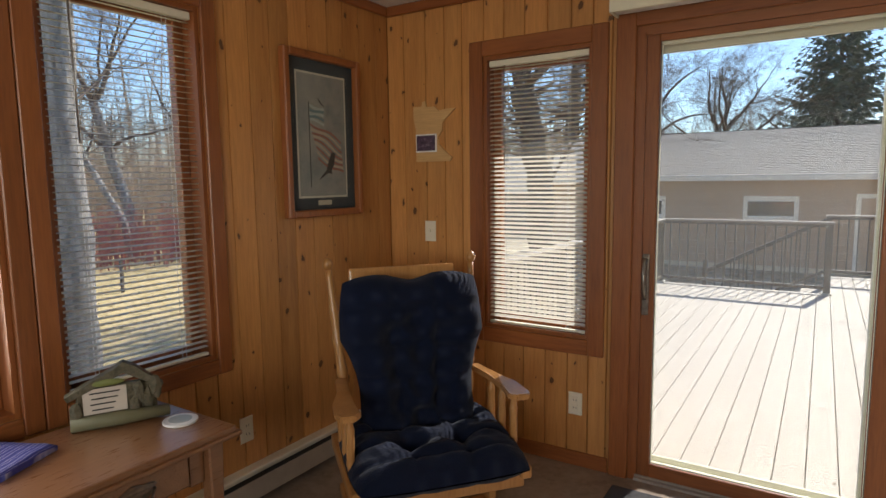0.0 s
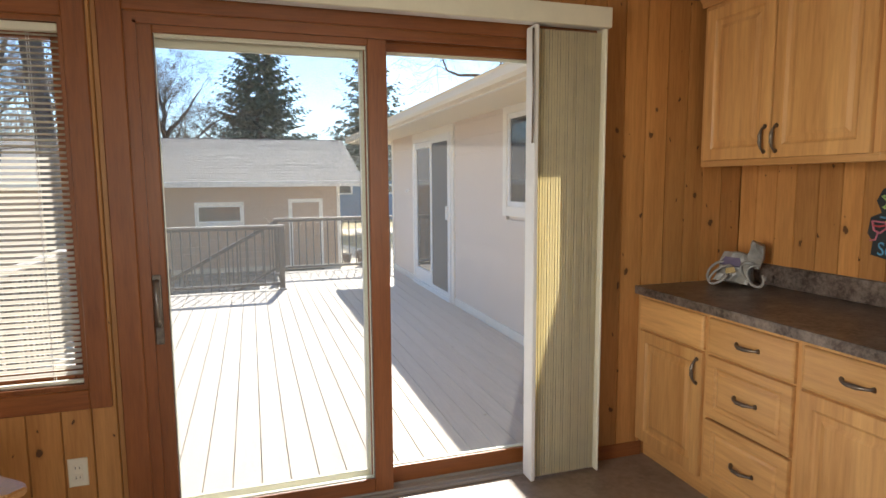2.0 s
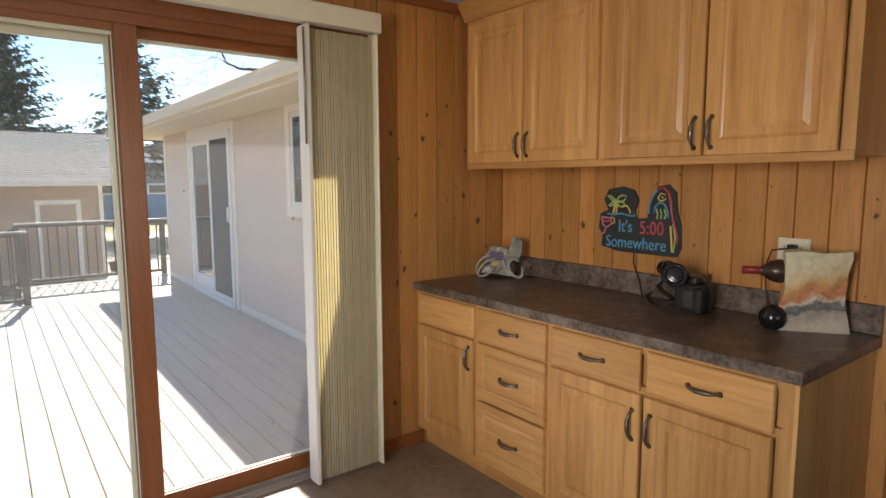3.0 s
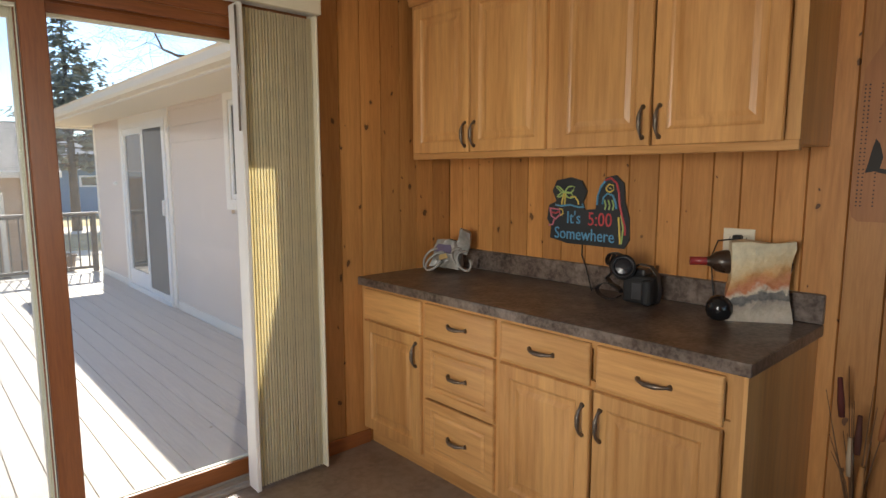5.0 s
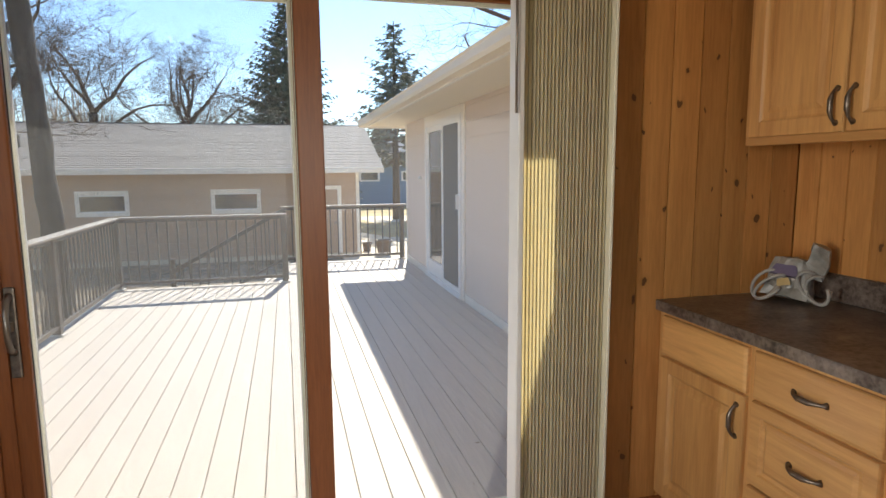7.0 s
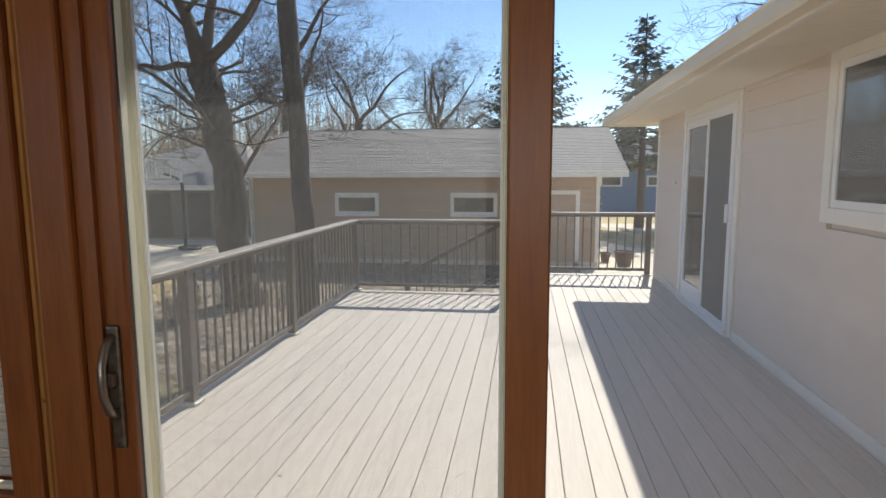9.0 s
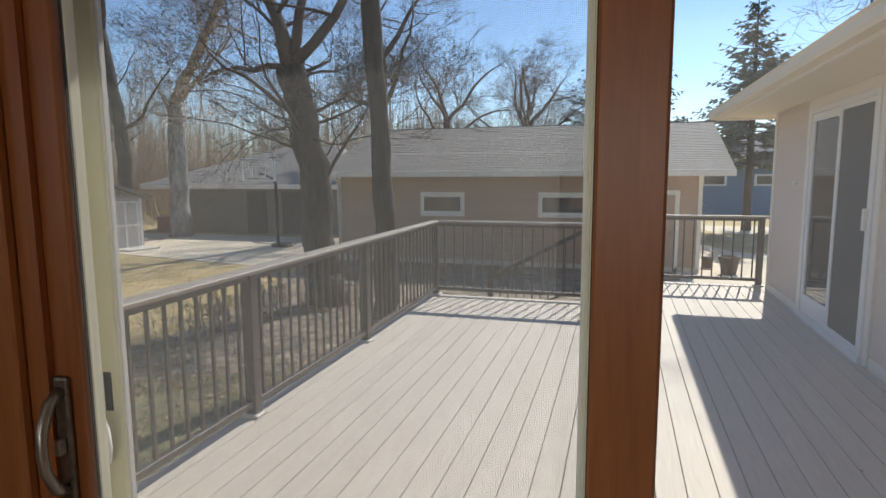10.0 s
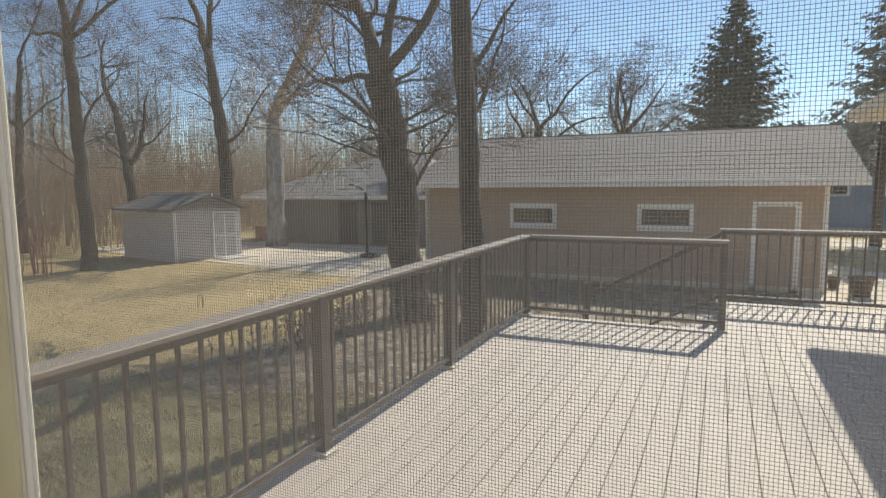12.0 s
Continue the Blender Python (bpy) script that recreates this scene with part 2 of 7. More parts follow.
def bark(name, dark, mid, pale):
    """Furrowed bark: long ridges with broken edges and paler plates."""
    k = Nodes(name)
    ridges = k.noise(k.coords((13, 13, 2.4)), 1.0, 6.0, 0.62, 0.8)
    flakes = k.noise(k.coords((1, 1, 0.6)), 30.0, 5.0, 0.65)
    broad = k.noise(k.coords((1, 1, 0.5)), 2.2, 3.0)
    col = k.ramp(ridges, [(0.38, dark), (0.5, mid), (0.62, pale)])
    col = k.mix(0.3, col, k.ramp(flakes, [(0.35, dark), (0.65, pale)]))
    col = k.mix(0.35, col, k.ramp(broad, [(0.35, shade(mid, 0.6)), (0.65, shade(mid, 1.35))]))
    k.bump(k.math("ADD", ridges, k.math("MULTIPLY", flakes, 0.4)), 1.0, 0.03)
    return k.done(col, 0.95)


M_BARK = bark("grey_brown_bark", (0.028, 0.021, 0.017), (0.078, 0.060, 0.049), (0.155, 0.125, 0.105))
M_TWIG = plain("twig_bark", (0.115, 0.08, 0.06), 0.9, 0, 0.25, 3.0, 0.0)
M_PALE_BARK = bark("pale_flaky_bark", (0.075, 0.062, 0.055), (0.28, 0.255, 0.235), (0.55, 0.52, 0.49))
# woods and brush: colours raised so that they carry the pale haze
M_WOODS = plain("hazed_wood_bark", (0.50, 0.395, 0.29), 0.95, 0, 0.3, 0.4, 0.0)
M_BRUSH = plain("hazed_brush_twig", (0.46, 0.365, 0.27), 0.95, 0, 0.3, 0.4, 0.0)
M_RED_TWIG = plain("red_dogwood_twig", (0.36, 0.12, 0.10), 0.8, 0, 0.25, 2.0, 0.0)
M_NEEDLE = plain("spruce_needle", (0.075, 0.108, 0.075), 0.8, 0, 0.4, 1.2, 0.0)
M_NEEDLE_B = plain("thin_spruce_needle", (0.21, 0.225, 0.175), 0.8, 0, 0.35, 1.2, 0.0)
M_BLUE = plain("blue_siding", (0.17, 0.26, 0.38), 0.7, 0, 0.06, 2.0, 0.2)
M_CHARCOAL = plain("dark_siding", (0.19, 0.165, 0.145), 0.8, 0, 0.08, 2.0, 0.2)
M_SHED = plain("grey_shed_siding", (0.60, 0.555, 0.51), 0.75, 0, 0.06, 3.0, 0.2)
M_BLACK = plain("black_plastic", (0.016, 0.016, 0.018), 0.4, 0, 0.2, 20)
M_CLAY = plain("brown_planter", (0.12, 0.075, 0.05), 0.7, 0, 0.15)


def tinted(name, colour, rough=0.55, vary=0.1, bump=0.05):
    return plain(name, colour, rough, 0, vary, 12.0, bump)


# ---- mesh tools ----


def bm_new():
    return bmesh.new()


def add_box(bm, x0, x1, y0, y1, z0, z1, bevel=0.0, segs=1):
    vs = [bm.verts.new(c) for c in ((x0, y0, z0), (x1, y0, z0), (x1, y1, z0), (x0, y1, z0), (x0, y0, z1), (x1, y0, z1), (x1, y1, z1), (x0, y1, z1))]
    fs = [bm.faces.new([vs[i] for i in f]) for f in ((0, 3, 2, 1), (4, 5, 6, 7), (0, 1, 5, 4), (1, 2, 6, 5), (2, 3, 7, 6), (3, 0, 4, 7))]
    if bevel:
        es = list({e for f in fs for e in f.edges})
        bmesh.ops.bevel(bm, geom=es, offset=bevel, segments=segs, affect="EDGES", profile=0.6)
    return bm


def box(x0, x1, y0, y1, z0, z1, bevel=0.0, segs=1):
    return add_box(bm_new(), x0, x1, y0, y1, z0, z1, bevel, segs)


def boxes(rows, bevel=0.0):
    bm = bm_new()
    for row in rows:
        b = box(*row, bevel)
        me = bpy.data.meshes.new("tmp")
        b.to_mesh(me)
        b.free()
        bm.from_mesh(me)
        bpy.data.meshes.remove(me)
    return bm


def relief(w, h, loops, back=0.0):
    """A panel in x and z, centred, whose front faces -y: nested rectangles of (inset, y)."""
    bm = bm_new()
    rings = []
    for inset, y in [(0.0, back)] + list(loops):
        a, b = w / 2 - inset, h / 2 - inset
        rings.append([bm.verts.new((sx * a, y, sz * b)) for sx, sz in ((-1, -1), (1, -1), (1, 1), (-1, 1))])
    for r0, r1 in zip(rings, rings[1:]):
        for i in range(4):
            bm.faces.new((r0[i], r0[(i + 1) % 4], r1[(i + 1) % 4], r1[i]))
    bm.faces.new(rings[-1])
    bm.faces.new(rings[0][::-1])
    return bm


def lathe(profile, sides=16):
    bm = bm_new()
    rings = [[bm.verts.new((r * math.cos(a), r * math.sin(a), z)) for a in (2 * math.pi * i / sides for i in range(sides))] for r, z in profile]
    for r0, r1 in zip(rings, rings[1:]):
        for i in range(sides):
            bm.faces.new((r0[i], r0[(i + 1) % sides], r1[(i + 1) % sides], r1[i]))
    bm.faces.new(rings[0][::-1])
    bm.faces.new(rings[-1])
    return bm


def tube_into(vs, fs, pts, radii, sides):
    """Adds a tapered tube along pts to the lists of vertices and faces."""
    base = len(vs)
    n = len(pts)
    for i, p in enumerate(pts):
        d = (pts[min(i + 1, n - 1)] - pts[max(i - 1, 0)]).normalized()
        u = d.cross(Vector((0.31, 0.17, 0.93)))
        if u.length < 1e-3:
            u = d.cross(Vector((1, 0, 0)))
        u.normalize()
        w = d.cross(u)
        for s in range(sides):
            a = 2 * math.pi * s / sides
            vs.append(p + (u * math.cos(a) + w * math.sin(a)) * radii[i])
    for i in range(n - 1):
        for s in range(sides):
            a, b = base + i * sides + s, base + i * sides + (s + 1) % sides
            fs.append((a, b, b + sides, a + sides))
    fs.append(tuple(base + s for s in range(sides))[::-1])
    fs.append(tuple(base + (n - 1) * sides + s for s in range(sides)))


def mesh_of(name, vs, fs, smooth=True):
    me = bpy.data.meshes.new(name)
    me.from_pydata([tuple(v) for v in vs], [], fs)
    me.update()
    if smooth:
        me.polygons.foreach_set("use_smooth", [True] * len(me.polygons))
    return me


def tube(pts, radii, sides=8):
    vs, fs = [], []
    pts = [Vector(p) for p in pts]
    if isinstance(radii, (int, float)):
        radii = [radii] * len(pts)
    tube_into(vs, fs, pts, radii, sides)
    return mesh_of("tube", vs, fs)


def as_mesh(name, bm, smooth=False):
    if isinstance(bm, bpy.types.Mesh):
        bm.name = name
        return bm
    bmesh.ops.recalc_face_normals(bm, faces=bm.faces)
    me = bpy.data.meshes.new(name)
    bm.to_mesh(me)
    bm.free()
    if smooth:
        me.polygons.foreach_set("use_smooth", [True] * len(me.polygons))
    return me


def part(name, bm, material, parent=None, label="", at=None, smooth=False):
    """One mesh object, under a thing or a part."""
    me = as_mesh(name, bm, smooth)
    if not me.materials:
        me.materials.append(material)
    ob = new(name, me)
    if parent:
        ob.parent = parent
    if at is not None:
        ob.matrix_basis = at if isinstance(at, Matrix) else Matrix.Translation(at)
    if label:
        tagged(ob, label)
    return ob


def thing(name, m, label, category, group="", kind=""):
    ob = new(name)
    ob.matrix_basis = m
    ob.empty_display_size = 0.05
    return tagged(ob, label, category, group, kind)


def structure(name, bm, material, label, category, smooth=False):
    return tagged(part(name, bm, material, None, "", None, smooth), label, category, "", "structure")

# ---- the room ----
XL, XR, YB, CEIL, WT = -1.508, 2.83, -5.0, 2.40, 0.15
BT = 0.016  # thickness of the pine boards
W2 = (-0.889, -0.315, 0.655, 2.06)     # window beside the door: x, x, z, z
DR = (-0.114, 1.86, 0.0, 2.10)         # rough opening of the sliding door
W1 = (-1.825, -1.225, 0.70, 2.125)     # window of the west wall: y, y, z, z
W0 = (-3.55, -1.955, 0.70, 2.125)      # wide window beside it
WS = (-0.6, 1.8, 0.85, 2.15)           # window of the wall behind

structure("floor", box(XL - WT, XR + WT, YB - WT, 0.14, -0.12, 0.0), M_FLOOR, "brown-grey stone-look vinyl floor", "floor")
structure("ceiling", box(XL - WT, XR + WT, YB - WT, WT, CEIL, CEIL + 0.12), M_CEIL, "plain white painted ceiling", "ceiling")

north = structure("wall_north", boxes([
    (XL - WT, W2[0], BT, WT, 0, CEIL), (W2[0], W2[1], BT, WT, 0, W2[2]), (W2[0], W2[1], BT, WT, W2[3], CEIL),
    (W2[1], DR[0], BT, WT, 0, CEIL), (DR[0], DR[1], BT, WT, DR[3], CEIL), (DR[1], XR + WT, BT, WT, 0, CEIL)]),
    M_PINE, "wall of upright knotty pine boards with the door", "wall")
west = structure("wall_west", boxes([
    (XL - WT, XL - BT, W1[1], 0.0, 0, CEIL), (XL - WT, XL - BT, W1[0], W1[1], 0, W1[2]), (XL - WT, XL - BT, W1[0], W1[1], W1[3], CEIL),
    (XL - WT, XL - BT, W0[1], W1[0], 0, CEIL), (XL - WT, XL - BT, W0[0], W0[1], 0, W0[2]), (XL - WT, XL - BT, W0[0], W0[1], W0[3], CEIL),
    (XL - WT, XL - BT, YB, W0[0], 0, CEIL)]), M_PINE, "wall of upright knotty pine boards with windows", "wall")
east = structure("wall_east", box(XR + BT, XR + WT, YB, 0.0, 0, CEIL), M_PINE, "wall of upright knotty pine boards behind cabinets", "wall")
south = structure("wall_south", boxes([
    (XL - WT, WS[0], YB - WT, YB, 0, CEIL), (WS[0], WS[1], YB - WT, YB, 0, WS[2]), (WS[0], WS[1], YB - WT, YB, WS[3], CEIL),
    (WS[1], XR + WT, YB - WT, YB, 0, CEIL)]), M_PINE, "plain pine wall with a window", "wall")

board_cache = {}


def pine_board(w, h):
    """A board with chamfered long edges, its face towards -y, standing on z = 0."""
    key = (round(w, 3), round(h, 3))
    if key not in board_cache:
        c, t = 0.0032, BT
        prof = [(0, 0.011), (c, 0), (w - c, 0), (w, 0.011), (w, t), (0, t)]
        vs = [(x, y, z) for z in (0, h) for x, y in prof]
        fs = [(i, (i + 1) % 6, 6 + (i + 1) % 6, 6 + i) for i in range(6)] + [(5, 4, 3, 2, 1, 0), (6, 7, 8, 9, 10, 11)]
        me = mesh_of("board", vs, fs, False)
        me.materials.append(M_PINE)
        board_cache[key] = me
    return board_cache[key]


def board_wall(parent, length, place, gaps, seed):
    """Boards side by side over length; gaps: (from, to, [(z, z) that is covered])."""
    rng = random.Random(seed)
    cuts = sorted({0.0, length, *[g for gap in gaps for g in gap[:2]]})
    for a, b in zip(cuts, cuts[1:]):
        spans = [(0.0, CEIL)]
        for g0, g1, covered in gaps:
            if a >= g0 - 1e-6 and b <= g1 + 1e-6:
                spans = covered
        n = max(1, round((b - a) / 0.118))
        edges = [a] + [a + (b - a) * (i + rng.uniform(-0.12, 0.12)) / n for i in range(1, n)] + [b]
        for e0, e1 in zip(edges, edges[1:]):
            for z0, z1 in spans:
                ob = new("board", pine_board(e1 - e0 - 0.001, z1 - z0))
                ob.parent = parent
                ob.matrix_basis = place(e0, z0)


# ---- windows and the door ----


def casing(name, w, h, width, at, parent, thick=0.02, sill=False):
    """Four trim boards round an opening w by h in x and z, on the face y = 0."""
    e = width
    part("casing_left", box(-w / 2 - e, -w / 2, -thick, 0, -h / 2 - e, h / 2 + e, 0.004), M_TRIM, parent, at=at)
    part("casing_right", box(w / 2, w / 2 + e, -thick, 0, -h / 2 - e, h / 2 + e, 0.004), M_TRIM, parent, at=at)
    part("casing_head", box(-w / 2, w / 2, -thick, 0, h / 2, h / 2 + e, 0.004), M_TRIM_X, parent, at=at)
    part("casing_sill", box(-w / 2, w / 2, -thick, 0, -h / 2 - e, -h / 2, 0.004), M_TRIM_X, parent, at=at)


def window_unit(name, w, h, m, label, trim=0.078, mullion=False):
    """A wooden window: casing, jamb lining, sash and pane; x and z centred, room towards -y."""
    win = thing(name, m, label, "window", kind="structure")
    casing("casing", w, h, trim, None, win)
    j = 0.018
    for nm, dims in (("jamb", (-w / 2, -w / 2 + j, 0, WT, -h / 2, h / 2)), ("jamb", (w / 2 - j, w / 2, 0, WT, -h / 2, h / 2)),
                     ("jamb", (-w / 2 + j, w / 2 - j, 0, WT, h / 2 - j, h / 2)), ("jamb", (-w / 2 + j, w / 2 - j, 0, WT, -h / 2, -h / 2 + j))):
        part(nm, box(*dims), M_TRIM, win)
    s, y0, y1 = 0.045, 0.075, 0.115
    a, b = w / 2 - j, h / 2 - j
    sash = part("sash", boxes([(-a, -a + s, y0, y1, -b, b), (a - s, a, y0, y1, -b, b), (-a + s, a - s, y0, y1, b - s, b), (-a + s, a - s, y0, y1, -b, -b + s)], 0.004), M_TRIM, win)
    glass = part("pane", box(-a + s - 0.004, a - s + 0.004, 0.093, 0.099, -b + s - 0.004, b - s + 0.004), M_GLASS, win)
    glass.visible_shadow = False
    return win


slat_mesh = {}


def mini_blind(name, w, h, m, label, tilt, lower=True):
    """A lowered mini blind of thin curved slats in its window's recess."""
    bl = thing(name, m, label, "window blind")
    part("headrail", box(-w / 2, w / 2, -0.014, 0.014, h / 2 - 0.03, h / 2, 0.003), M_CREAM, bl)
    part("bottom_rail", box(-w / 2, w / 2, -0.012, 0.012, -h / 2, -h / 2 + 0.013, 0.003), M_CREAM, bl)
    vs, fs = [], []
    for z in (0.0, 0.0007):
        for i in range(5):
            y = -0.0125 + 0.025 * i / 4
            for x in (-w / 2 + 0.002, w / 2 - 0.002):
                vs.append((x, y, z + 0.0022 * (1 - (y / 0.0125) ** 2)))
    for i in range(4):
        fs += [(2 * i, 2 * i + 1, 2 * i + 3, 2 * i + 2), (12 + 2 * i, 10 + 2 * i, 11 + 2 * i, 13 + 2 * i)]
    fs += [(0, 10, 11, 1), (8, 9, 19, 18)]
    me = mesh_of("slat", vs, fs)
    me.materials.append(M_SLAT)
    n = int((h - 0.055) / 0.0225)
    for i in range(n):
        ob = new("slat", me)
        ob.parent = bl
        ob.matrix_basis = pose(0, 0, h / 2 - 0.042 - i * 0.0225, tilt + random.uniform(-1.2, 1.2), random.uniform(-0.12, 0.12), 0)
    for x in (-w * 0.31, w * 0.31):
        part("ladder_cord", boxes([(x - 0.0008, x + 0.0008, y - 0.0006, y + 0.0006, -h / 2, h / 2 - 0.03) for y in (-0.0135, 0.0135)]), M_WHITE, bl)
    part("tilt_wand", tube([(-w * 0.33, -0.022, h / 2 - 0.03), (-w * 0.33, -0.026, h / 2 - 0.3), (-w * 0.325, -0.024, h / 2 - 0.53)], 0.0032, 6), M_METAL, bl)
    return bl


w, h = W2[1] - W2[0], W2[3] - W2[2]
cx, cz = (W2[0] + W2[1]) / 2, (W2[2] + W2[3]) / 2
window_unit("window_1", w, h, pose(cx, -0.0, cz), "reddish wooden window beside the sliding door")
mini_blind("mini_blind", w - 0.044, h - 0.04, pose(cx, 0.03, cz), "cream mini blind, lowered with open slats", 24)
w, h = W1[1] - W1[0], W1[3] - W1[2]
cy, cz = (W1[0] + W1[1]) / 2, (W1[2] + W1[3]) / 2
window_unit("window_2", w, h, pose(XL, cy, cz, 0, 0, 90), "reddish wooden window over the table", 0.065)
mini_blind("mini_blind", w - 0.044, h - 0.04, pose(XL - 0.03, cy, cz, 0, 0, 90), "cream mini blind, lowered with open slats", 6)
w, h = W0[1] - W0[0], W0[3] - W0[2]
cy = (W0[0] + W0[1]) / 2
window_unit("window_3", w, h, pose(XL, cy, cz, 0, 0, 90), "wide reddish wooden window, only its edge seen", 0.062)
window_unit("window_4", WS[1] - WS[0], WS[3] - WS[2], pose((WS[0] + WS[1]) / 2, YB, (WS[2] + WS[3]) / 2, 0, 0, 180), "wooden window of the wall behind")

# the sliding door: frame, inner sliding panel, outer fixed panel, screen
door = thing("door_1", pose(0, 0, 0), "reddish wooden sliding patio door, closed", "patio door", kind="structure")
x0, x1, zt = DR[0], DR[1], DR[3]
part("casing", box(x0 - 0.088, x0, -0.02, 0, 0, zt + 0.08, 0.004), M_TRIM, door)
part("casing", box(x1, x1 + 0.088, -0.02, 0, 0, zt + 0.08, 0.004), M_TRIM, door)
part("casing", box(x0, x1, -0.02, 0, zt, zt + 0.08, 0.004), M_TRIM_X, door)
part("jamb", boxes([(x0, x0 + 0.03, 0.0, 0.062, 0.0, zt), (x0 + 0.03, x0 + 0.042, 0.0, 0.012, 0.03, zt - 0.03)]), M_TRIM, door)
part("outer_jamb", boxes([(x0, x0 + 0.031, 0.0625, 0.15, 0.0, zt), (x0 + 0.031, x0 + 0.043, 0.084, 0.09, 0.03, zt - 0.03)], 0.002), M_CREAM, door, "cream outer jamb")
part("jamb", boxes([(x1 - 0.03, x1, 0.0, 0.15, 0.0, zt), (x1 - 0.042, x1 - 0.03, 0.0, 0.012, 0.03, zt - 0.03)]), M_TRIM, door)
part("head_jamb", boxes([(x0 + 0.03, x1 - 0.03, 0.0, 0.15, zt - 0.025, zt), (x0 + 0.03, x1 - 0.03, 0.0, 0.014, zt - 0.042, zt - 0.025), (x0 + 0.03, x1 - 0.03, 0.064, 0.07, zt - 0.042, zt - 0.025)]), M_TRIM_X, door)
part("threshold", boxes([(x0 + 0.03, x1 - 0.03, -0.01, 0.19, -0.10, 0.012), (x0 + 0.03, x1 - 0.03, 0.062, 0.068, 0.012, 0.026), (x0 + 0.03, x1 - 0.03, 0.01, 0.016, 0.012, 0.022)], 0.002), plain("aluminium_sill", (0.42, 0.38, 0.34), 0.5, 0.4), door)


def door_panel(parent, name, px0, px1, y0, gx0, gx1, gz0, gz1):
    """A wooden panel with stiles, rails, moulded inner edge and a pane."""
    z0, z1, y1, ym = 0.02, zt - 0.03, y0 + 0.042, y0 + 0.02
    pan = part(name, boxes([(px0, gx0, y0, ym, z0, z1), (gx1, px1, y0, ym, z0, z1)], 0.004), M_TRIM, parent)
    part("top_rail", box(gx0, gx1, y0 + 0.001, ym, gz1, z1, 0.003), M_TRIM_X, pan)
    part("bottom_rail", box(gx0, gx1, y0 + 0.001, ym, z0, gz0, 0.003), M_TRIM_X, pan)
    g = 0.004
    part("cladding", boxes([(px0, gx0 + g, ym + 0.001, y1, z0, z1), (gx1 - g, px1, ym + 0.001, y1, z0, z1),
                            (gx0 + g, gx1 - g, ym + 0.001, y1, gz1 - 0.012, z1), (gx0 + g, gx1 - g, ym + 0.001, y1, z0, gz0 + g)], 0.002), M_CREAM, pan, "cream outer cladding")
    part("gasket", boxes([(gx0 - 0.001, gx0 + 0.002, ym - 0.003, ym + 0.001, gz0, gz1), (gx1 - 0.002, gx1 + 0.001, ym - 0.003, ym + 0.001, gz0, gz1)]), M_DARK, pan)
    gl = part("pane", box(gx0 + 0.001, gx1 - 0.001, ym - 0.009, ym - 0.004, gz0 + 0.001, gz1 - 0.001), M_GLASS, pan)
    gl.visible_shadow = False
    return pan


slider = door_panel(door, "sliding_panel", -0.082, 0.899, 0.014, -0.018, 0.814, 0.085, 2.03)
door_panel(door, "fixed_panel", 0.808, 1.828, 0.07, 0.893, 1.745, 0.10, 2.025)
# handle on the sliding panel's left stile
part("handle_plate", box(-0.070, -0.038, 0.004, 0.014, 0.805, 1.09, 0.006, 2), M_PULL, slider)
grip = [(-0.054, 0.006, 0.885), (-0.054, -0.018, 0.90), (-0.052, -0.036, 0.94), (-0.051, -0.04, 0.975), (-0.052, -0.036, 1.01), (-0.054, -0.018, 1.05), (-0.054, 0.006, 1.065)]
part("grip", tube(grip, [0.011, 0.010, 0.009, 0.009, 0.009, 0.010, 0.011], 10), M_METAL, slider)
part("thumb_latch", box(-0.061, -0.047, -0.012, 0.004, 0.955, 0.985, 0.003), M_METAL, slider)

screen = thing("screen_door", pose(0, 0.13, 0), "cream-framed sliding insect screen, closed outside the door", "screen door")
sx0, sx1, sz0, sz1 = -0.13, 0.86, 0.02, 2.065
part("frame_upright", box(sx0, -0.044, -0.012, 0.012, sz0, sz1, 0.003), M_CREAM, screen)
part("frame_upright", box(0.80, sx1, -0.012, 0.012, sz0, sz1, 0.003), M_CREAM, screen)
part("frame_head", box(-0.044, 0.80, -0.011, 0.011, 1.995, sz1, 0.003), M_CREAM, screen)
part("frame_foot", box(-0.044, 0.80, -0.011, 0.011, sz0, 0.085, 0.003), M_CREAM, screen)
part("spline_bead", boxes([(-0.044, -0.038, -0.008, 0.004, 0.085, 1.995), (0.795, 0.80, -0.008, 0.004, 0.085, 1.995)]), M_WHITE, screen)
part("lock_slot", box(-0.078, -0.062, -0.0155, -0.011, 0.985, 1.06, 0.001), M_BLACK, screen)
part("pull_handle", tube([(-0.098, -0.012, 1.010), (-0.095, -0.032, 1.013), (-0.078, -0.046, 1.011), (-0.060, -0.048, 0.995), (-0.050, -0.046, 0.965), (-0.050, -0.042, 0.925), (-0.062, -0.034, 0.895), (-0.085, -0.028, 0.880), (-0.098, -0.012, 0.878)], 0.0075, 10), M_WHITE, screen)
wire = 0.00015
pitch = 0.0026
vs, fs = [], []


def wire_box(x0, x1, z0, z1, y):
    b = len(vs)
    vs.extend(((x0, y - wire, z0), (x1, y - wire, z0), (x1, y - wire, z1), (x0, y - wire, z1), (x0, y + wire, z0), (x1, y + wire, z0), (x1, y + wire, z1), (x0, y + wire, z1)))
    fs.extend(tuple(b + i for i in f) for f in ((0, 1, 2, 3), (7, 6, 5, 4), (0, 4, 5, 1), (1, 5, 6, 2), (2, 6, 7, 3), (3, 7, 4, 0)))


for i in range(-15, int(0.80 / pitch)):
    wire_box(i * pitch - wire, i * pitch + wire, 0.085, 1.995, 0.0)
for i in range(int(1.91 / pitch)):
    wire_box(-0.042, 0.80, 0.085 + i * pitch - wire, 0.085 + i * pitch + wire, 0.0004)
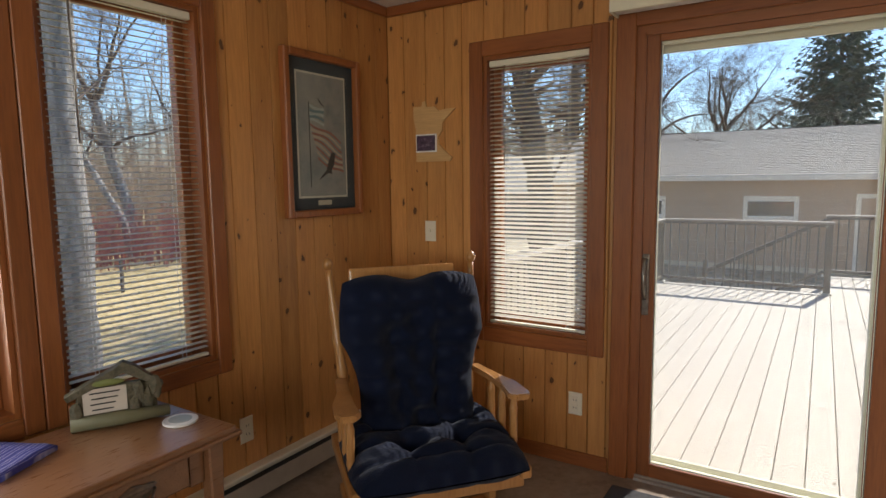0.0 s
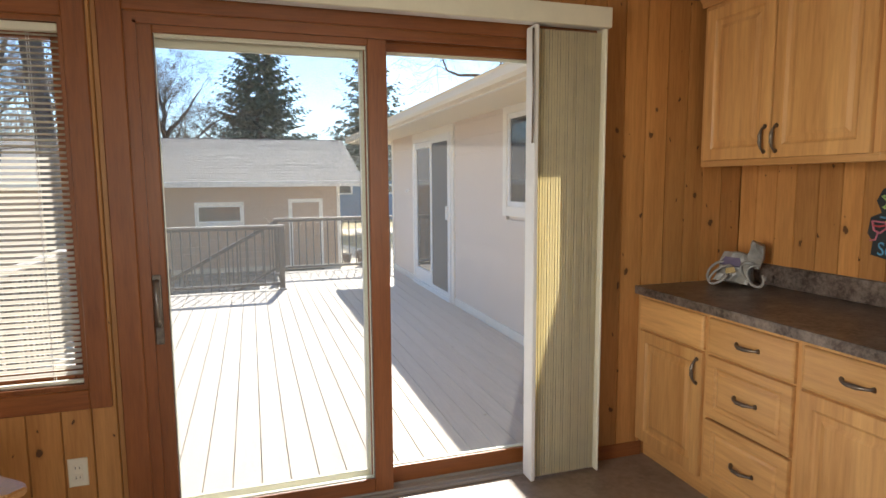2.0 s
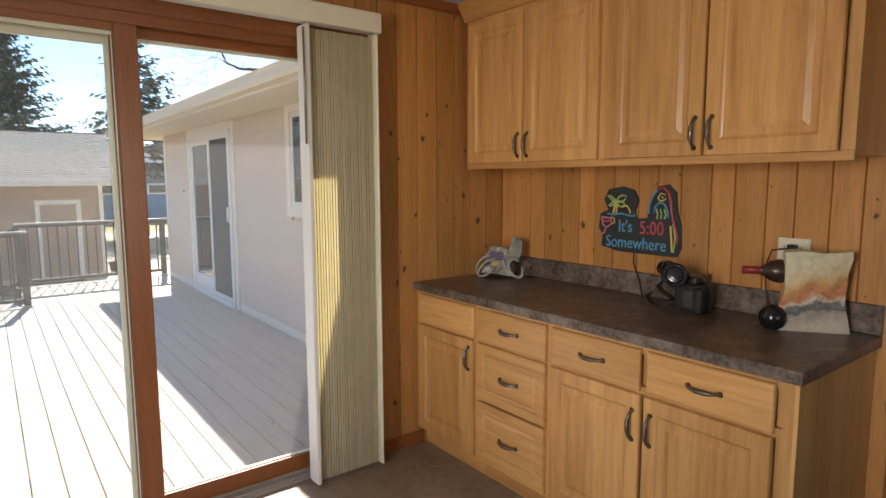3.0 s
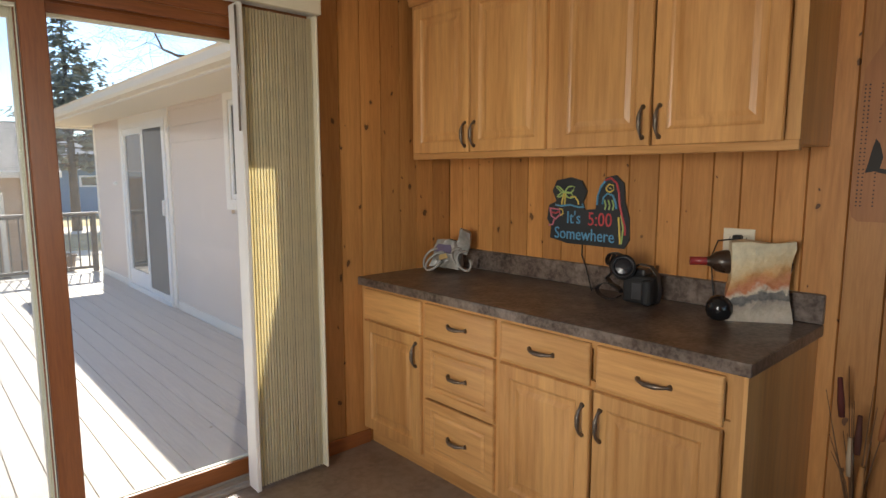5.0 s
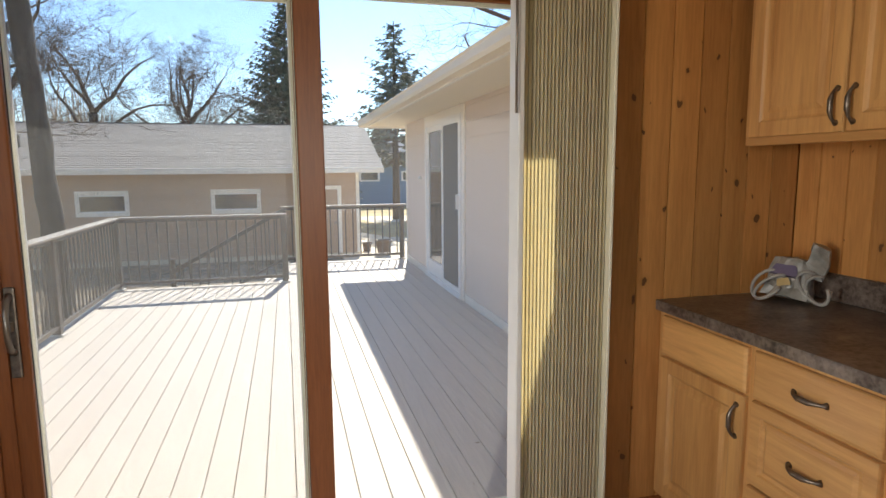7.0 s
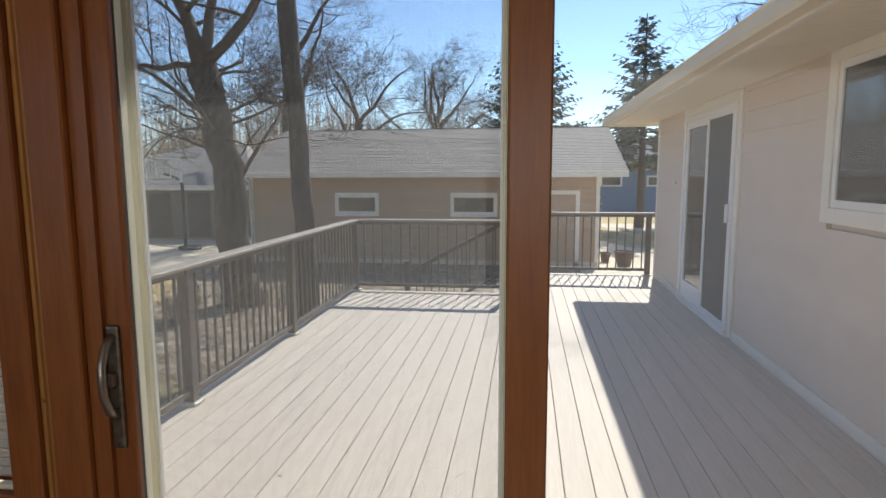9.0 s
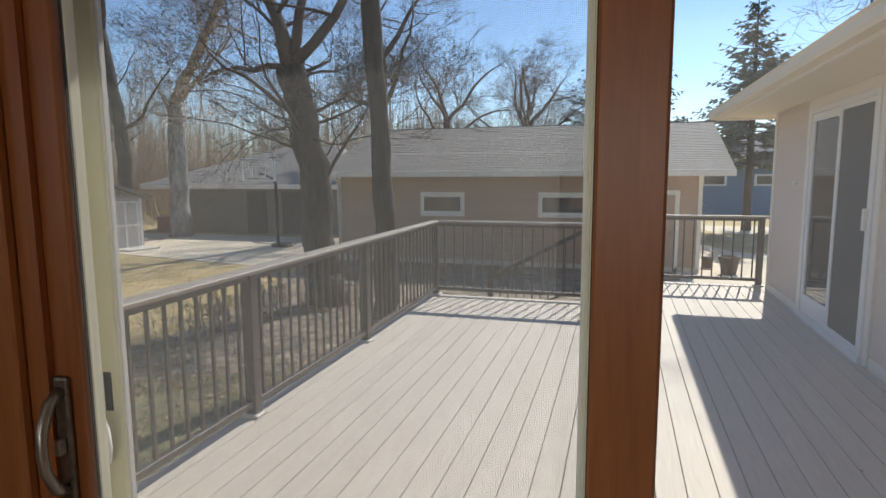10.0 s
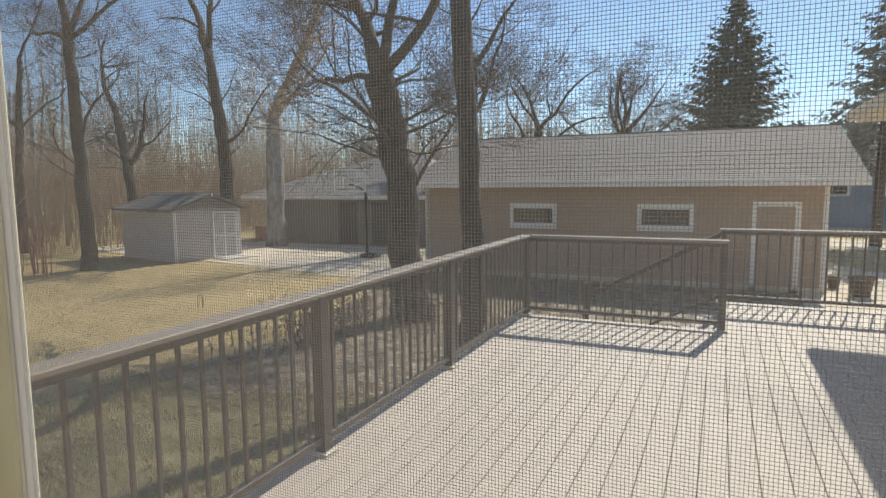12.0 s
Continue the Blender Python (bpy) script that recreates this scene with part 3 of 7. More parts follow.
part("mesh_cloth", mesh_of("mesh_cloth", vs, fs, False), M_SCREEN, screen, "dark woven insect mesh")["kind"] = "stuff"

# the pleated vertical shade, drawn to one side, with its valance
shade_thing = thing("vertical_shade", pose(1.54, -0.075, 0), "cream pleated vertical shade, drawn aside", "vertical shade")
bm = bm_new()
folds, width = 24, 0.336
path = []
for i in range(folds):
    for f, y in ((0.0, 0.026), (0.2, -0.004), (0.5, -0.016), (0.8, -0.004)):
        path.append((0.022 + width * (i + f) / folds, y + 0.0015 * math.sin(i * 1.9)))
path.append((0.022 + width, 0.026))
sheet_line = [[bm.verts.new((x, y, z)) for z in (0.018, 2.13)] for x, y in path]
for p, q in zip(sheet_line, sheet_line[1:]):
    bm.faces.new((p[0], q[0], q[1], p[1]))
part("pleated_fabric", bm, M_BLIND, shade_thing, "cream pleated fabric")
# opaque tan strips paint the shade that lies in each fold's groove
part("fold_seams", boxes([(0.022 + width * i / folds - 0.0017, 0.022 + width * i / folds + 0.0017, -0.003, 0.0, 0.018, 2.13) for i in range(1, folds)]), tinted("groove_shade_tan", (0.40, 0.34, 0.22), 0.8), shade_thing, "tan strips that paint the shade between the folds")
part("lead_rail", box(0.0, 0.022, -0.045, 0.045, 0.015, 2.14, 0.004), M_WHITE, shade_thing, "white lead rail")
part("end_rail", box(0.358, 0.37, -0.045, 0.045, 0.015, 2.14, 0.003), M_CREAM, shade_thing)
part("pull_wand", tube([(-0.012, -0.05, 2.12), (-0.012, -0.052, 1.9), (-0.012, -0.05, 1.62)], 0.005, 6), M_METAL, shade_thing)
valance = thing("valance", pose(0, 0, 0), "cream box valance above the sliding door", "valance")
part("face_board", box(-0.205, 1.925, -0.13, -0.116, 2.146, 2.236, 0.003), M_CREAM, valance)
part("top_board", box(-0.203, 1.923, -0.116, -0.002, 2.224, 2.236, 0.002), M_CREAM, valance)
part("end_board", box(-0.205, -0.193, -0.116, -0.002, 2.146, 2.224, 0.002), M_CREAM, valance)
part("end_board", box(1.913, 1.925, -0.116, -0.002, 2.146, 2.224, 0.002), M_CREAM, valance)
part("track", box(-0.19, 1.91, -0.10, -0.05, 2.15, 2.18, 0.002), M_WHITE, valance)

# crown and base trim
structure("trim_north", boxes([(XL, XR, -0.022, -0.001, CEIL - 0.055, CEIL - 0.001)], 0.006), M_TRIM_X, "narrow stained crown strip", "crown trim")
structure("trim_west", boxes([(XL + 0.001, XL + 0.022, YB, -0.024, CEIL - 0.055, CEIL - 0.001)], 0.006), M_TRIM_Y, "narrow stained crown strip", "crown trim")
structure("baseboard", boxes([(1.90, 2.24, -0.012, -0.0005, 0.0, 0.075), (XL + 0.08, -0.21, -0.012, -0.0005, 0.0, 0.075)], 0.003), M_TRIM_X, "low stained wooden baseboard", "baseboard")
east_door = thing("door_2", pose(XR, -2.36, 0, 0, 0, -90), "stained wooden doorway casing past the cabinets", "doorway", kind="structure")
part("casing", box(-0.178, -0.078, -0.022, 0, 0, 2.12, 0.005), M_TRIM, east_door)
part("casing", box(-0.178, 0.95, -0.022, 0, 2.12, 2.22, 0.005), M_TRIM_X, east_door)
part("casing", box(0.85, 0.95, -0.022, 0, 0, 2.12, 0.005), M_TRIM, east_door)
part("door_leaf", relief(0.92, 2.1, [(0, -0.006), (0.1, -0.006), (0.115, 0.0), (0.16, 0.0), (0.19, -0.004)], 0.0), M_DARKWOOD, east_door, "dark brown wooden door leaf", at=(0.384, -0.004, 1.06))
# baseboard heater along the west wall
heater = thing("baseboard_heater", pose(XL, -1.55, 0, 0, 0, 90), "cream metal baseboard heater along the wall", "heater")
part("back_plate", box(-1.9, 1.5, -0.012, -0.001, 0.015, 0.17), M_IVORY, heater)
part("hood", boxes([(-1.9, 1.5, -0.062, -0.012, 0.158, 0.172)], 0.004), M_IVORY, heater)
# the cover's darker tan carries the shadow on the heater's front
part("front_cover", boxes([(-1.9, 1.5, -0.068, -0.06, 0.035, 0.128)], 0.003), tinted("shaded_tan_enamel", (0.36, 0.30, 0.235), 0.5), heater, "front cover in tan, darkened for the shadow on it")
part("fin_block", box(-1.88, 1.48, -0.055, -0.014, 0.05, 0.12), M_DARK, heater)
part("end_cap", box(1.48, 1.515, -0.072, -0.001, 0.01, 0.176, 0.004), M_IVORY, heater)

# ---- cabinets ----
PULL_PTS = [(-0.055, 0, 0), (-0.05, -0.012, 0.0), (-0.038, -0.022, 0.0), (-0.018, -0.028, -0.001), (0.018, -0.028, -0.001), (0.038, -0.022, 0.0), (0.05, -0.012, 0.0), (0.055, 0, 0)]
pull_mesh = tube(PULL_PTS, [0.011, 0.0055, 0.0058, 0.0088, 0.0088, 0.0058, 0.0055, 0.011], 10)
pull_mesh.materials.append(M_PULL)


def pull(parent, x, y, z, upright=False):
    ob = new("handle", pull_mesh)
    ob.parent = parent
    ob.matrix_basis = pose(x, y, z, 0, 90 if upright else 0, 0)


RAISED = [(0, -0.013), (0.003, -0.019), (0.055, -0.019), (0.061, -0.013), (0.068, -0.010), (0.085, -0.010), (0.105, -0.017)]
SLAB = [(0, -0.013), (0.004, -0.017), (0.012, -0.019)]
SMALL = [(0, -0.013), (0.003, -0.019), (0.042, -0.019), (0.047, -0.013), (0.058, -0.011), (0.07, -0.017)]


def front(parent, name, x0, x1, z0, z1, loops, handle=None, level=False):
    """A drawer front or door on the plane y = 0; handle: (x, z, upright)."""
    d = part(name, relief(x1 - x0, z1 - z0, loops), M_CAB_X if level else M_CAB, parent, at=((x0 + x1) / 2, 0, (z0 + z1) / 2))
    if handle:
        pull(d, handle[0] - (x0 + x1) / 2, -0.018, handle[1] - (z0 + z1) / 2, handle[2])
    return d


FX = 2.205  # face of the base cabinets
TOE = 0.10


def base_unit(y, w, label, end=False):
    """A base cabinet from y towards the camera's side, w wide; local x runs that way."""
    cb = thing("base_cabinet", pose(FX, y, 0, 0, 0, -90), label, "cabinet", "base cabinets")
    dep = XR - FX - 0.003
    part("body", boxes([(0.0, w, 0.02, dep, TOE, 0.872)]), M_CAB, cb)
    st = 0.03
    part("face_frame", boxes([(0, st, 0, 0.02, TOE, 0.872), (w - st, w, 0, 0.02, TOE, 0.872), (st, w - st, 0, 0.02, 0.84, 0.872), (st, w - st, 0, 0.02, TOE, TOE + 0.035), (st, w - st, 0, 0.02, 0.69, 0.72)]), M_CAB, cb)
    part("toe_kick", box(0, w, 0.055, 0.07, 0.0, TOE), M_CAB_X, cb)
    return cb


c1 = base_unit(-0.003, 0.497, "honey wood base cabinet with one door")
front(c1, "drawer_front", 0.035, 0.485, 0.702, 0.857, SLAB, None, True)
front(c1, "door", 0.035, 0.485, 0.115, 0.692, RAISED, (0.455, 0.60, True))
c2 = base_unit(-0.50, 0.465, "honey wood base cabinet with three drawers")
front(c2, "drawer", 0.018, 0.452, 0.702, 0.857, SLAB, (0.235, 0.78, False), True)
front(c2, "drawer", 0.018, 0.452, 0.415, 0.692, SMALL, (0.235, 0.553, False), True)
front(c2, "drawer", 0.018, 0.452, 0.115, 0.405, SMALL, (0.235, 0.26, False), True)
c3 = base_unit(-0.965, 0.945, "honey wood base cabinet with two drawers and doors")
front(c3, "drawer", 0.018, 0.437, 0.702, 0.857, SLAB, (0.228, 0.78, False), True)
front(c3, "drawer", 0.465, 0.895, 0.702, 0.857, SLAB, (0.68, 0.78, False), True)
front(c3, "door", 0.018, 0.445, 0.115, 0.692, RAISED, (0.415, 0.575, True))
front(c3, "door", 0.458, 0.895, 0.115, 0.692, RAISED, (0.488, 0.575, True))
part("end_panel", box(0.945, 0.957, 0.0, XR - FX - 0.003, TOE, 0.872), M_CAB, c3)
top = thing("countertop", pose(0, 0, 0), "dark brown stone-look laminate countertop with backsplash", "countertop")
part("slab", box(2.178, XR - 0.002, -1.937, -0.002, 0.873, 0.915, 0.005, 2), M_LAMINATE, top)
part("backsplash", box(XR - 0.022, XR - 0.002, -1.937, -0.002, 0.9155, 1.022, 0.004), M_LAMINATE, top)

UX, UZ0, UZ1 = 2.522, 1.515, 2.30


def wall_unit(y, w, label, splits):
    cb = thing("wall_cabinet", pose(UX, y, UZ0, 0, 0, -90), label, "cabinet", "wall cabinets")
    dep, hh = XR - UX - 0.003, UZ1 - UZ0
    part("body", boxes([(0.0, w, 0.02, dep, 0.02, hh)]), M_CAB, cb)
    part("bottom_rail", box(0.0, w, -0.002, 0.03, 0.0, 0.035, 0.003), M_CAB_X, cb)
    part("face_frame", boxes([(0, 0.035, 0, 0.02, 0.035, hh), (w - 0.035, w, 0, 0.02, 0.035, hh), (0.035, w - 0.035, 0, 0.02, hh - 0.04, hh)]), M_CAB, cb)
    for a, b, hx in splits:
        front(cb, "door", a, b, 0.030, 0.762, RAISED, (hx, 0.115, True))
    return cb


wall_unit(-0.045, 0.92, "honey wood wall cabinet with two raised-panel doors", [(0.03, 0.437, 0.412), (0.447, 0.895, 0.474)])
wall_unit(-0.965, 0.945, "honey wood wall cabinet with two raised-panel doors", [(0.03, 0.452, 0.425), (0.462, 0.90, 0.49)])
crown = thing("cabinet_crown", pose(UX, -0.03, 2.30, 0, 0, -90), "honey wood crown moulding over the wall cabinets", "moulding")
bm = bm_new()
prof = [(0.0, 0.0), (-0.012, 0.0), (-0.016, 0.02), (-0.04, 0.055), (-0.055, 0.075), (-0.055, 0.096), (0.0, 0.096)]
ends = [[bm.verts.new((x, y, z)) for y, z in prof] for x in (0.0, 1.90)]
for i in range(7):
    bm.faces.new((ends[0][i], ends[1][i], ends[1][(i + 1) % 7], ends[0][(i + 1) % 7]))
bm.faces.new(ends[0][::-1])
bm.faces.new(ends[1])
part("moulding", bm, M_CAB_X, crown)

# ---- on the counter ----
CT = 0.9155


def blob(rx, ry, rz, seed, rough=0.25, sub=3):
    bm = bm_new()
    bmesh.ops.create_icosphere(bm, subdivisions=sub, radius=1.0)
    off = Vector((seed * 3.1, seed * 1.7, seed))
    for v in bm.verts:
        f = 1 + rough * noise.noise(v.co * 1.8 + off) + rough * 0.5 * noise.noise(v.co * 4.5 + off)
        v.co = Vector((v.co.x * rx, v.co.y * ry, v.co.z * rz)) * f
    return bm


M_BAG = plain("crumpled_white_bag", (0.25, 0.23, 0.20), 0.35, 0, 0.45, 16.0, 0.3, 60)
M_CORD = tinted("dull_white_cord", (0.36, 0.34, 0.31), 0.6)
M_PRINT = tinted("purple_print", (0.13, 0.10, 0.17), 0.4)
bag = thing("bundle", pose(2.655, -0.185, CT, 0, 0, -52), "crumpled white printed bag bundled with a white cord", "bundle")


def crumpled(w, d, h, amount, seed):
    """A soft package: a box with creased, sagging faces, standing on z = 0."""
    bm = box(-w / 2, w / 2, -d / 2, d / 2, 0.0, h)
    bmesh.ops.subdivide_edges(bm, edges=bm.edges[:], cuts=9, use_grid_fill=True)
    off = Vector((seed, seed * 0.7, 2.0))
    for v in bm.verts:
        q = v.co.copy()
        crease = 1.0 - abs(noise.noise(q * 17 + off)) * 2.2
        push = Vector((noise.noise(q * 9 + off), noise.noise(q * 9 - off), noise.noise(q * 11 + off * 2))) * amount
        v.co += push + Vector((q.x, q.y, 0)).normalized() * crease * amount * 0.45 if q.length > 1e-6 else push
        v.co.x *= 1.0 - 0.25 * (q.z / h) ** 2
        v.co.z = max(0.0, v.co.z)
    return bm


part("bag", crumpled(0.16, 0.09, 0.15, 0.022, 3.0), M_BAG, bag, at=pose(-0.02, 0, 0.012, -8, 6, 0))
part("torn_corner", crumpled(0.06, 0.045, 0.12, 0.02, 8.0), M_BAG, bag, at=pose(0.065, 0.0, 0.10, 0, 14, 0))
part("printed_flap", crumpled(0.085, 0.016, 0.045, 0.008, 5.0), M_PRINT, bag, "dark purple print", at=pose(-0.03, -0.045, 0.105, -24, 8, 0))
part("printed_patch", crumpled(0.045, 0.012, 0.028, 0.006, 6.0), tinted("print_amber", (0.42, 0.27, 0.07), 0.45), bag, "amber printed patch", at=pose(-0.02, -0.058, 0.07, -12, -14, 0))
for cx_, cy_, rr, tilt in ((-0.085, -0.05, 0.058, 26), (-0.07, -0.06, 0.050, 48), (0.075, -0.055, 0.060, -30), (0.09, -0.045, 0.052, -8)):
    part("cord", tube([(cx_ + rr * 0.75 * math.cos(a) + 0.05 * math.sin(radians(tilt)) * math.sin(a), cy_ + 0.012 * math.sin(2 * a), 0.009 + rr * (1 + math.sin(a))) for a in (2 * math.pi * i / 18 for i in range(3, 19))], 0.0065, 8), M_CORD, bag, "white cord")

M_RUBBER = plain("black_rubber", (0.013, 0.013, 0.014), 0.62, 0, 0.3, 40, 0.4, 300)
M_GUNMETAL = plain("worn_grey_ring", (0.085, 0.085, 0.09), 0.35, 0.4, 0.15, 30)
blk = thing("camera", pose(2.675, -1.265, CT, 0, 0, -90), "black camera with a lens and a bundled strap", "camera")
part("body", box(-0.015, 0.115, -0.035, 0.04, 0.002, 0.118, 0.016, 3), M_RUBBER, blk, smooth=False)
part("grip", box(0.083, 0.122, -0.062, -0.02, 0.004, 0.108, 0.015, 3), M_RUBBER, blk)
part("viewfinder_hump", box(0.02, 0.08, -0.028, 0.03, 0.112, 0.145, 0.012, 2), M_BLACK, blk)
part("side_plate", box(0.03, 0.075, -0.0385, -0.034, 0.02, 0.09, 0.003), M_GUNMETAL, blk, "grey worn side plate")
axis = Vector((0.45, -0.85, 0.28)).normalized().to_track_quat("Z", "Y").to_matrix().to_4x4()
lens = part("lens", lathe([(0.040, -0.03), (0.042, 0.0), (0.046, 0.012), (0.046, 0.05), (0.049, 0.054), (0.049, 0.075), (0.044, 0.078), (0.040, 0.066), (0.012, 0.062)], 28), M_BLACK, blk, at=Matrix.Translation((-0.012, -0.03, 0.137)) @ axis, smooth=False)
part("focus_ring", lathe([(0.0475, 0.018), (0.0485, 0.02), (0.0485, 0.042), (0.0475, 0.044)], 28), M_GUNMETAL, lens, "grey ribbed ring")
part("front_element", lathe([(0.038, 0.066), (0.03, 0.071), (0.012, 0.074)], 24), tinted("lens_glass", (0.01, 0.01, 0.014), 0.25, 0.1, 0.0), lens)


def ribbon(pts, w, t=0.003):
    """A flat strap along pts, w wide across y."""
    bm = bm_new()
    rows = [[bm.verts.new((x, y + sy * w / 2, z + sz * t)) for sy, sz in ((-1, 0), (1, 0), (1, 1), (-1, 1))] for x, y, z in pts]
    for p, q in zip(rows, rows[1:]):
        for i in range(4):
            bm.faces.new((p[i], p[(i + 1) % 4], q[(i + 1) % 4], q[i]))
    bm.faces.new(rows[0][::-1])
    bm.faces.new(rows[-1])
    return bm


part("strap", ribbon([(-0.03 + 0.034 * math.cos(a) - 0.045, 0.004 * math.sin(3 * a), 0.165 + 0.03 * math.sin(a)) for a in (-0.6 + 0.5 * i for i in range(12))], 0.036), M_BLACK, blk)
part("strap", ribbon([(-0.075, 0.0, 0.19), (-0.085, -0.01, 0.15), (-0.07, -0.02, 0.115), (-0.09, -0.03, 0.09), (-0.06, -0.03, 0.06), (-0.02, -0.04, 0.05)], 0.034), M_BLACK, blk)
part("strap", ribbon([(-0.075 + 0.058 * math.cos(a), -0.035, 0.036 + 0.033 * math.sin(a)) for a in (0.42 * i for i in range(15))], 0.03), M_BLACK, blk)
part("strap", ribbon([(0.03, -0.02, 0.145), (0.06, -0.03, 0.165), (0.10, -0.01, 0.155), (0.125, 0.0, 0.12), (0.135, 0.005, 0.06), (0.128, 0.0, 0.01)], 0.03), M_BLACK, blk)

def banded_stone():
    """Split stone: cream above with a rust stain, grey and dark bands below."""
    k = Nodes("banded_stone")
    tc = k.n("ShaderNodeTexCoord")
    wob = k.noise(tc.outputs["Object"], 9.0, 6.0, 0.65)
    fine = k.noise(tc.outputs["Object"], 55.0, 5.0, 0.7)
    sep = k.n("ShaderNodeSeparateXYZ")
    k.link(tc.outputs["Object"], sep.inputs[0])
    height = k.math("ADD", k.math("MULTIPLY", sep.outputs[2], 3.4), k.math("MULTIPLY_ADD", wob, 0.55, -0.275))
    height = k.math("SUBTRACT", height, k.math("MULTIPLY", sep.outputs[0], 0.9))
    col = k.ramp(height, [(0.10, (0.50, 0.43, 0.34)), (0.2, (0.36, 0.31, 0.26)), (0.24, (0.09, 0.095, 0.10)), (0.33, (0.16, 0.155, 0.15)), (0.36, (0.66, 0.58, 0.46)), (0.42, (0.55, 0.17, 0.06)), (0.56, (0.66, 0.33, 0.10)), (0.68, (0.74, 0.56, 0.30)), (0.9, (0.74, 0.66, 0.46))])
    stain = k.ramp(k.noise(tc.outputs["Object"], 16.0, 4.0), [(0.42, (0.62, 0.60, 0.58)), (0.6, (1.0, 1.0, 1.0))])
    col = k.mix(0.35, col, stain, "MULTIPLY")
    col = k.mix(0.12, col, k.ramp(fine, [(0.35, (0.15, 0.12, 0.09)), (0.65, (0.85, 0.78, 0.66))]))
    k.bump(fine, 0.6, 0.004)
    return k.done(col, 0.75)


st = thing("bottle_holder", pose(2.708, -1.745, CT, 0, 0, -56), "split stone slab holding a wine bottle", "bottle holder")
bm = box(-0.122, 0.122, -0.027, 0.027, 0.0, 0.285)
bmesh.ops.subdivide_edges(bm, edges=bm.edges[:], cuts=11, use_grid_fill=True)
for v in bm.verts:
    q = v.co.copy()
    k = 0.011 if q.z > 0.002 else 0.0
    v.co += Vector((noise.noise(q * 16), 0.9 * noise.noise(q * 21 + Vector((4, 0, 0))), noise.noise(q * 13 + Vector((0, 9, 0))))) * k
    v.co.x *= 1.0 - 0.16 * math.sin(min(1.0, q.z / 0.27) * 2.6) + (0.05 if q.z > 0.24 else 0.0)
    if q.x < 0:
        v.co.x *= 1.0 - 0.22 * (q.z / 0.285)
part("stone", bm, banded_stone(), st, "cream, rust and grey split stone")
bottle = lathe([(0.012, -0.128), (0.0145, -0.124), (0.0145, -0.075), (0.02, -0.06), (0.036, -0.04), (0.043, -0.015), (0.044, 0.03), (0.043, 0.195), (0.038, 0.205), (0.01, 0.20)], 24)
bo = thing("wine_bottle", pose(2.708, -1.745, CT + 0.208, 0, 0, -56) @ Matrix.Translation((-0.092, 0.026, 0.0)) @ pose(0, 0, 0, 0, 90, 0), "dark wine bottle with a red capsule", "bottle")
part("glass_body", bottle, tinted("bottle_dark", (0.045, 0.026, 0.017), 0.3, 0.1, 0.0), bo, smooth=True)
part("capsule", lathe([(0.0155, -0.130), (0.0158, -0.072), (0.0150, -0.070)], 16), tinted("capsule_red", (0.25, 0.025, 0.025), 0.3), bo, "red foil capsule", smooth=True)
ball = thing("dark_ball", pose(2.625, -1.655, CT + 0.0), "small round dark glass weight", "paperweight")
part("ball", lathe([(0.018, 0.0), (0.038, 0.012), (0.047, 0.035), (0.045, 0.06), (0.03, 0.083), (0.008, 0.092)], 18), tinted("ball_black", (0.012, 0.012, 0.013), 0.15, 0.1, 0.0), ball, smooth=True)


def cover_plate(name, m, label, kind_of, gangs=1, cat="switch"):
    """A wall plate facing -y with toggles or sockets."""
    w, h = 0.07 + 0.046 * (gangs - 1), 0.115
    pl = thing(name, m, label, cat)
    part("plate", relief(w, h, [(0, -0.003), (0.004, -0.006)]), M_IVORY, pl)
    for g in range(gangs):
        x = (g - (gangs - 1) / 2) * 0.046
        if kind_of == "switch":
            part("toggle", box(x - 0.005, x + 0.005, -0.016, -0.004, -0.004, 0.014, 0.002), M_IVORY, pl)
        else:
            for z in (-0.02, 0.02):
                so = part("socket", relief(0.034, 0.028, [(0, -0.0075), (0.003, -0.0085)]), M_IVORY, pl, at=(x, 0, z))
                part("slots", boxes([(-0.008, -0.006, -0.0095, -0.0084, -0.004, 0.006), (0.006, 0.008, -0.0095, -0.0084, -0.004, 0.005)]), M_DARK, so)
    return pl


cover_plate("light_switch", pose(-1.231, 0, 1.155), "ivory switch plate on the pine wall", "switch")
cover_plate("wall_outlet", pose(-0.377, 0, 0.32), "ivory wall outlet below the window", "outlet", cat="outlet")
cover_plate("wall_outlet", pose(XL, -1.094, 0.34, 0, 0, 90), "ivory wall outlet beside the table", "outlet", cat="outlet")
plate = cover_plate("wall_outlet", pose(XR, -1.63, 1.176, 0, 0, -90), "white outlet plate with a plugged cord above the counter", "outlet", 2, "outlet")
part("plug", box(-0.012, 0.02, -0.04, -0.008, 0.01, 0.035, 0.005), M_BLACK, plate)
part("cord", tube([(0.0, -0.035, 0.02), (-0.06, -0.045, 0.01), (-0.085, -0.04, -0.06), (-0.07, -0.05, -0.16), (-0.05, -0.06, -0.258)], 0.003, 6), M_BLACK, plate)

# ---- neon-style sign ----
sign = thing("bar_sign", pose(XR, -0.945, 1.11, 0, 0, -90), "dark cut-out bar sign with palm tree and coloured lettering", "sign")


def plate_shape(name, pts, depth, material, parent, at, label=""):
    """A flat cut-out of pts in x and z with thickness towards -y."""
    bm = bm_new()
    a = [bm.verts.new((x, -depth, z)) for x, z in pts]
    b = [bm.verts.new((x, 0, z)) for x, z in pts]
    bm.faces.new(a)
    bm.faces.new(b[::-1])
    for i in range(len(pts)):
        j = (i + 1) % len(pts)
        bm.faces.new((a[i], b[i], b[j], a[j]))
    return part(name, bm, material, parent, label, at)


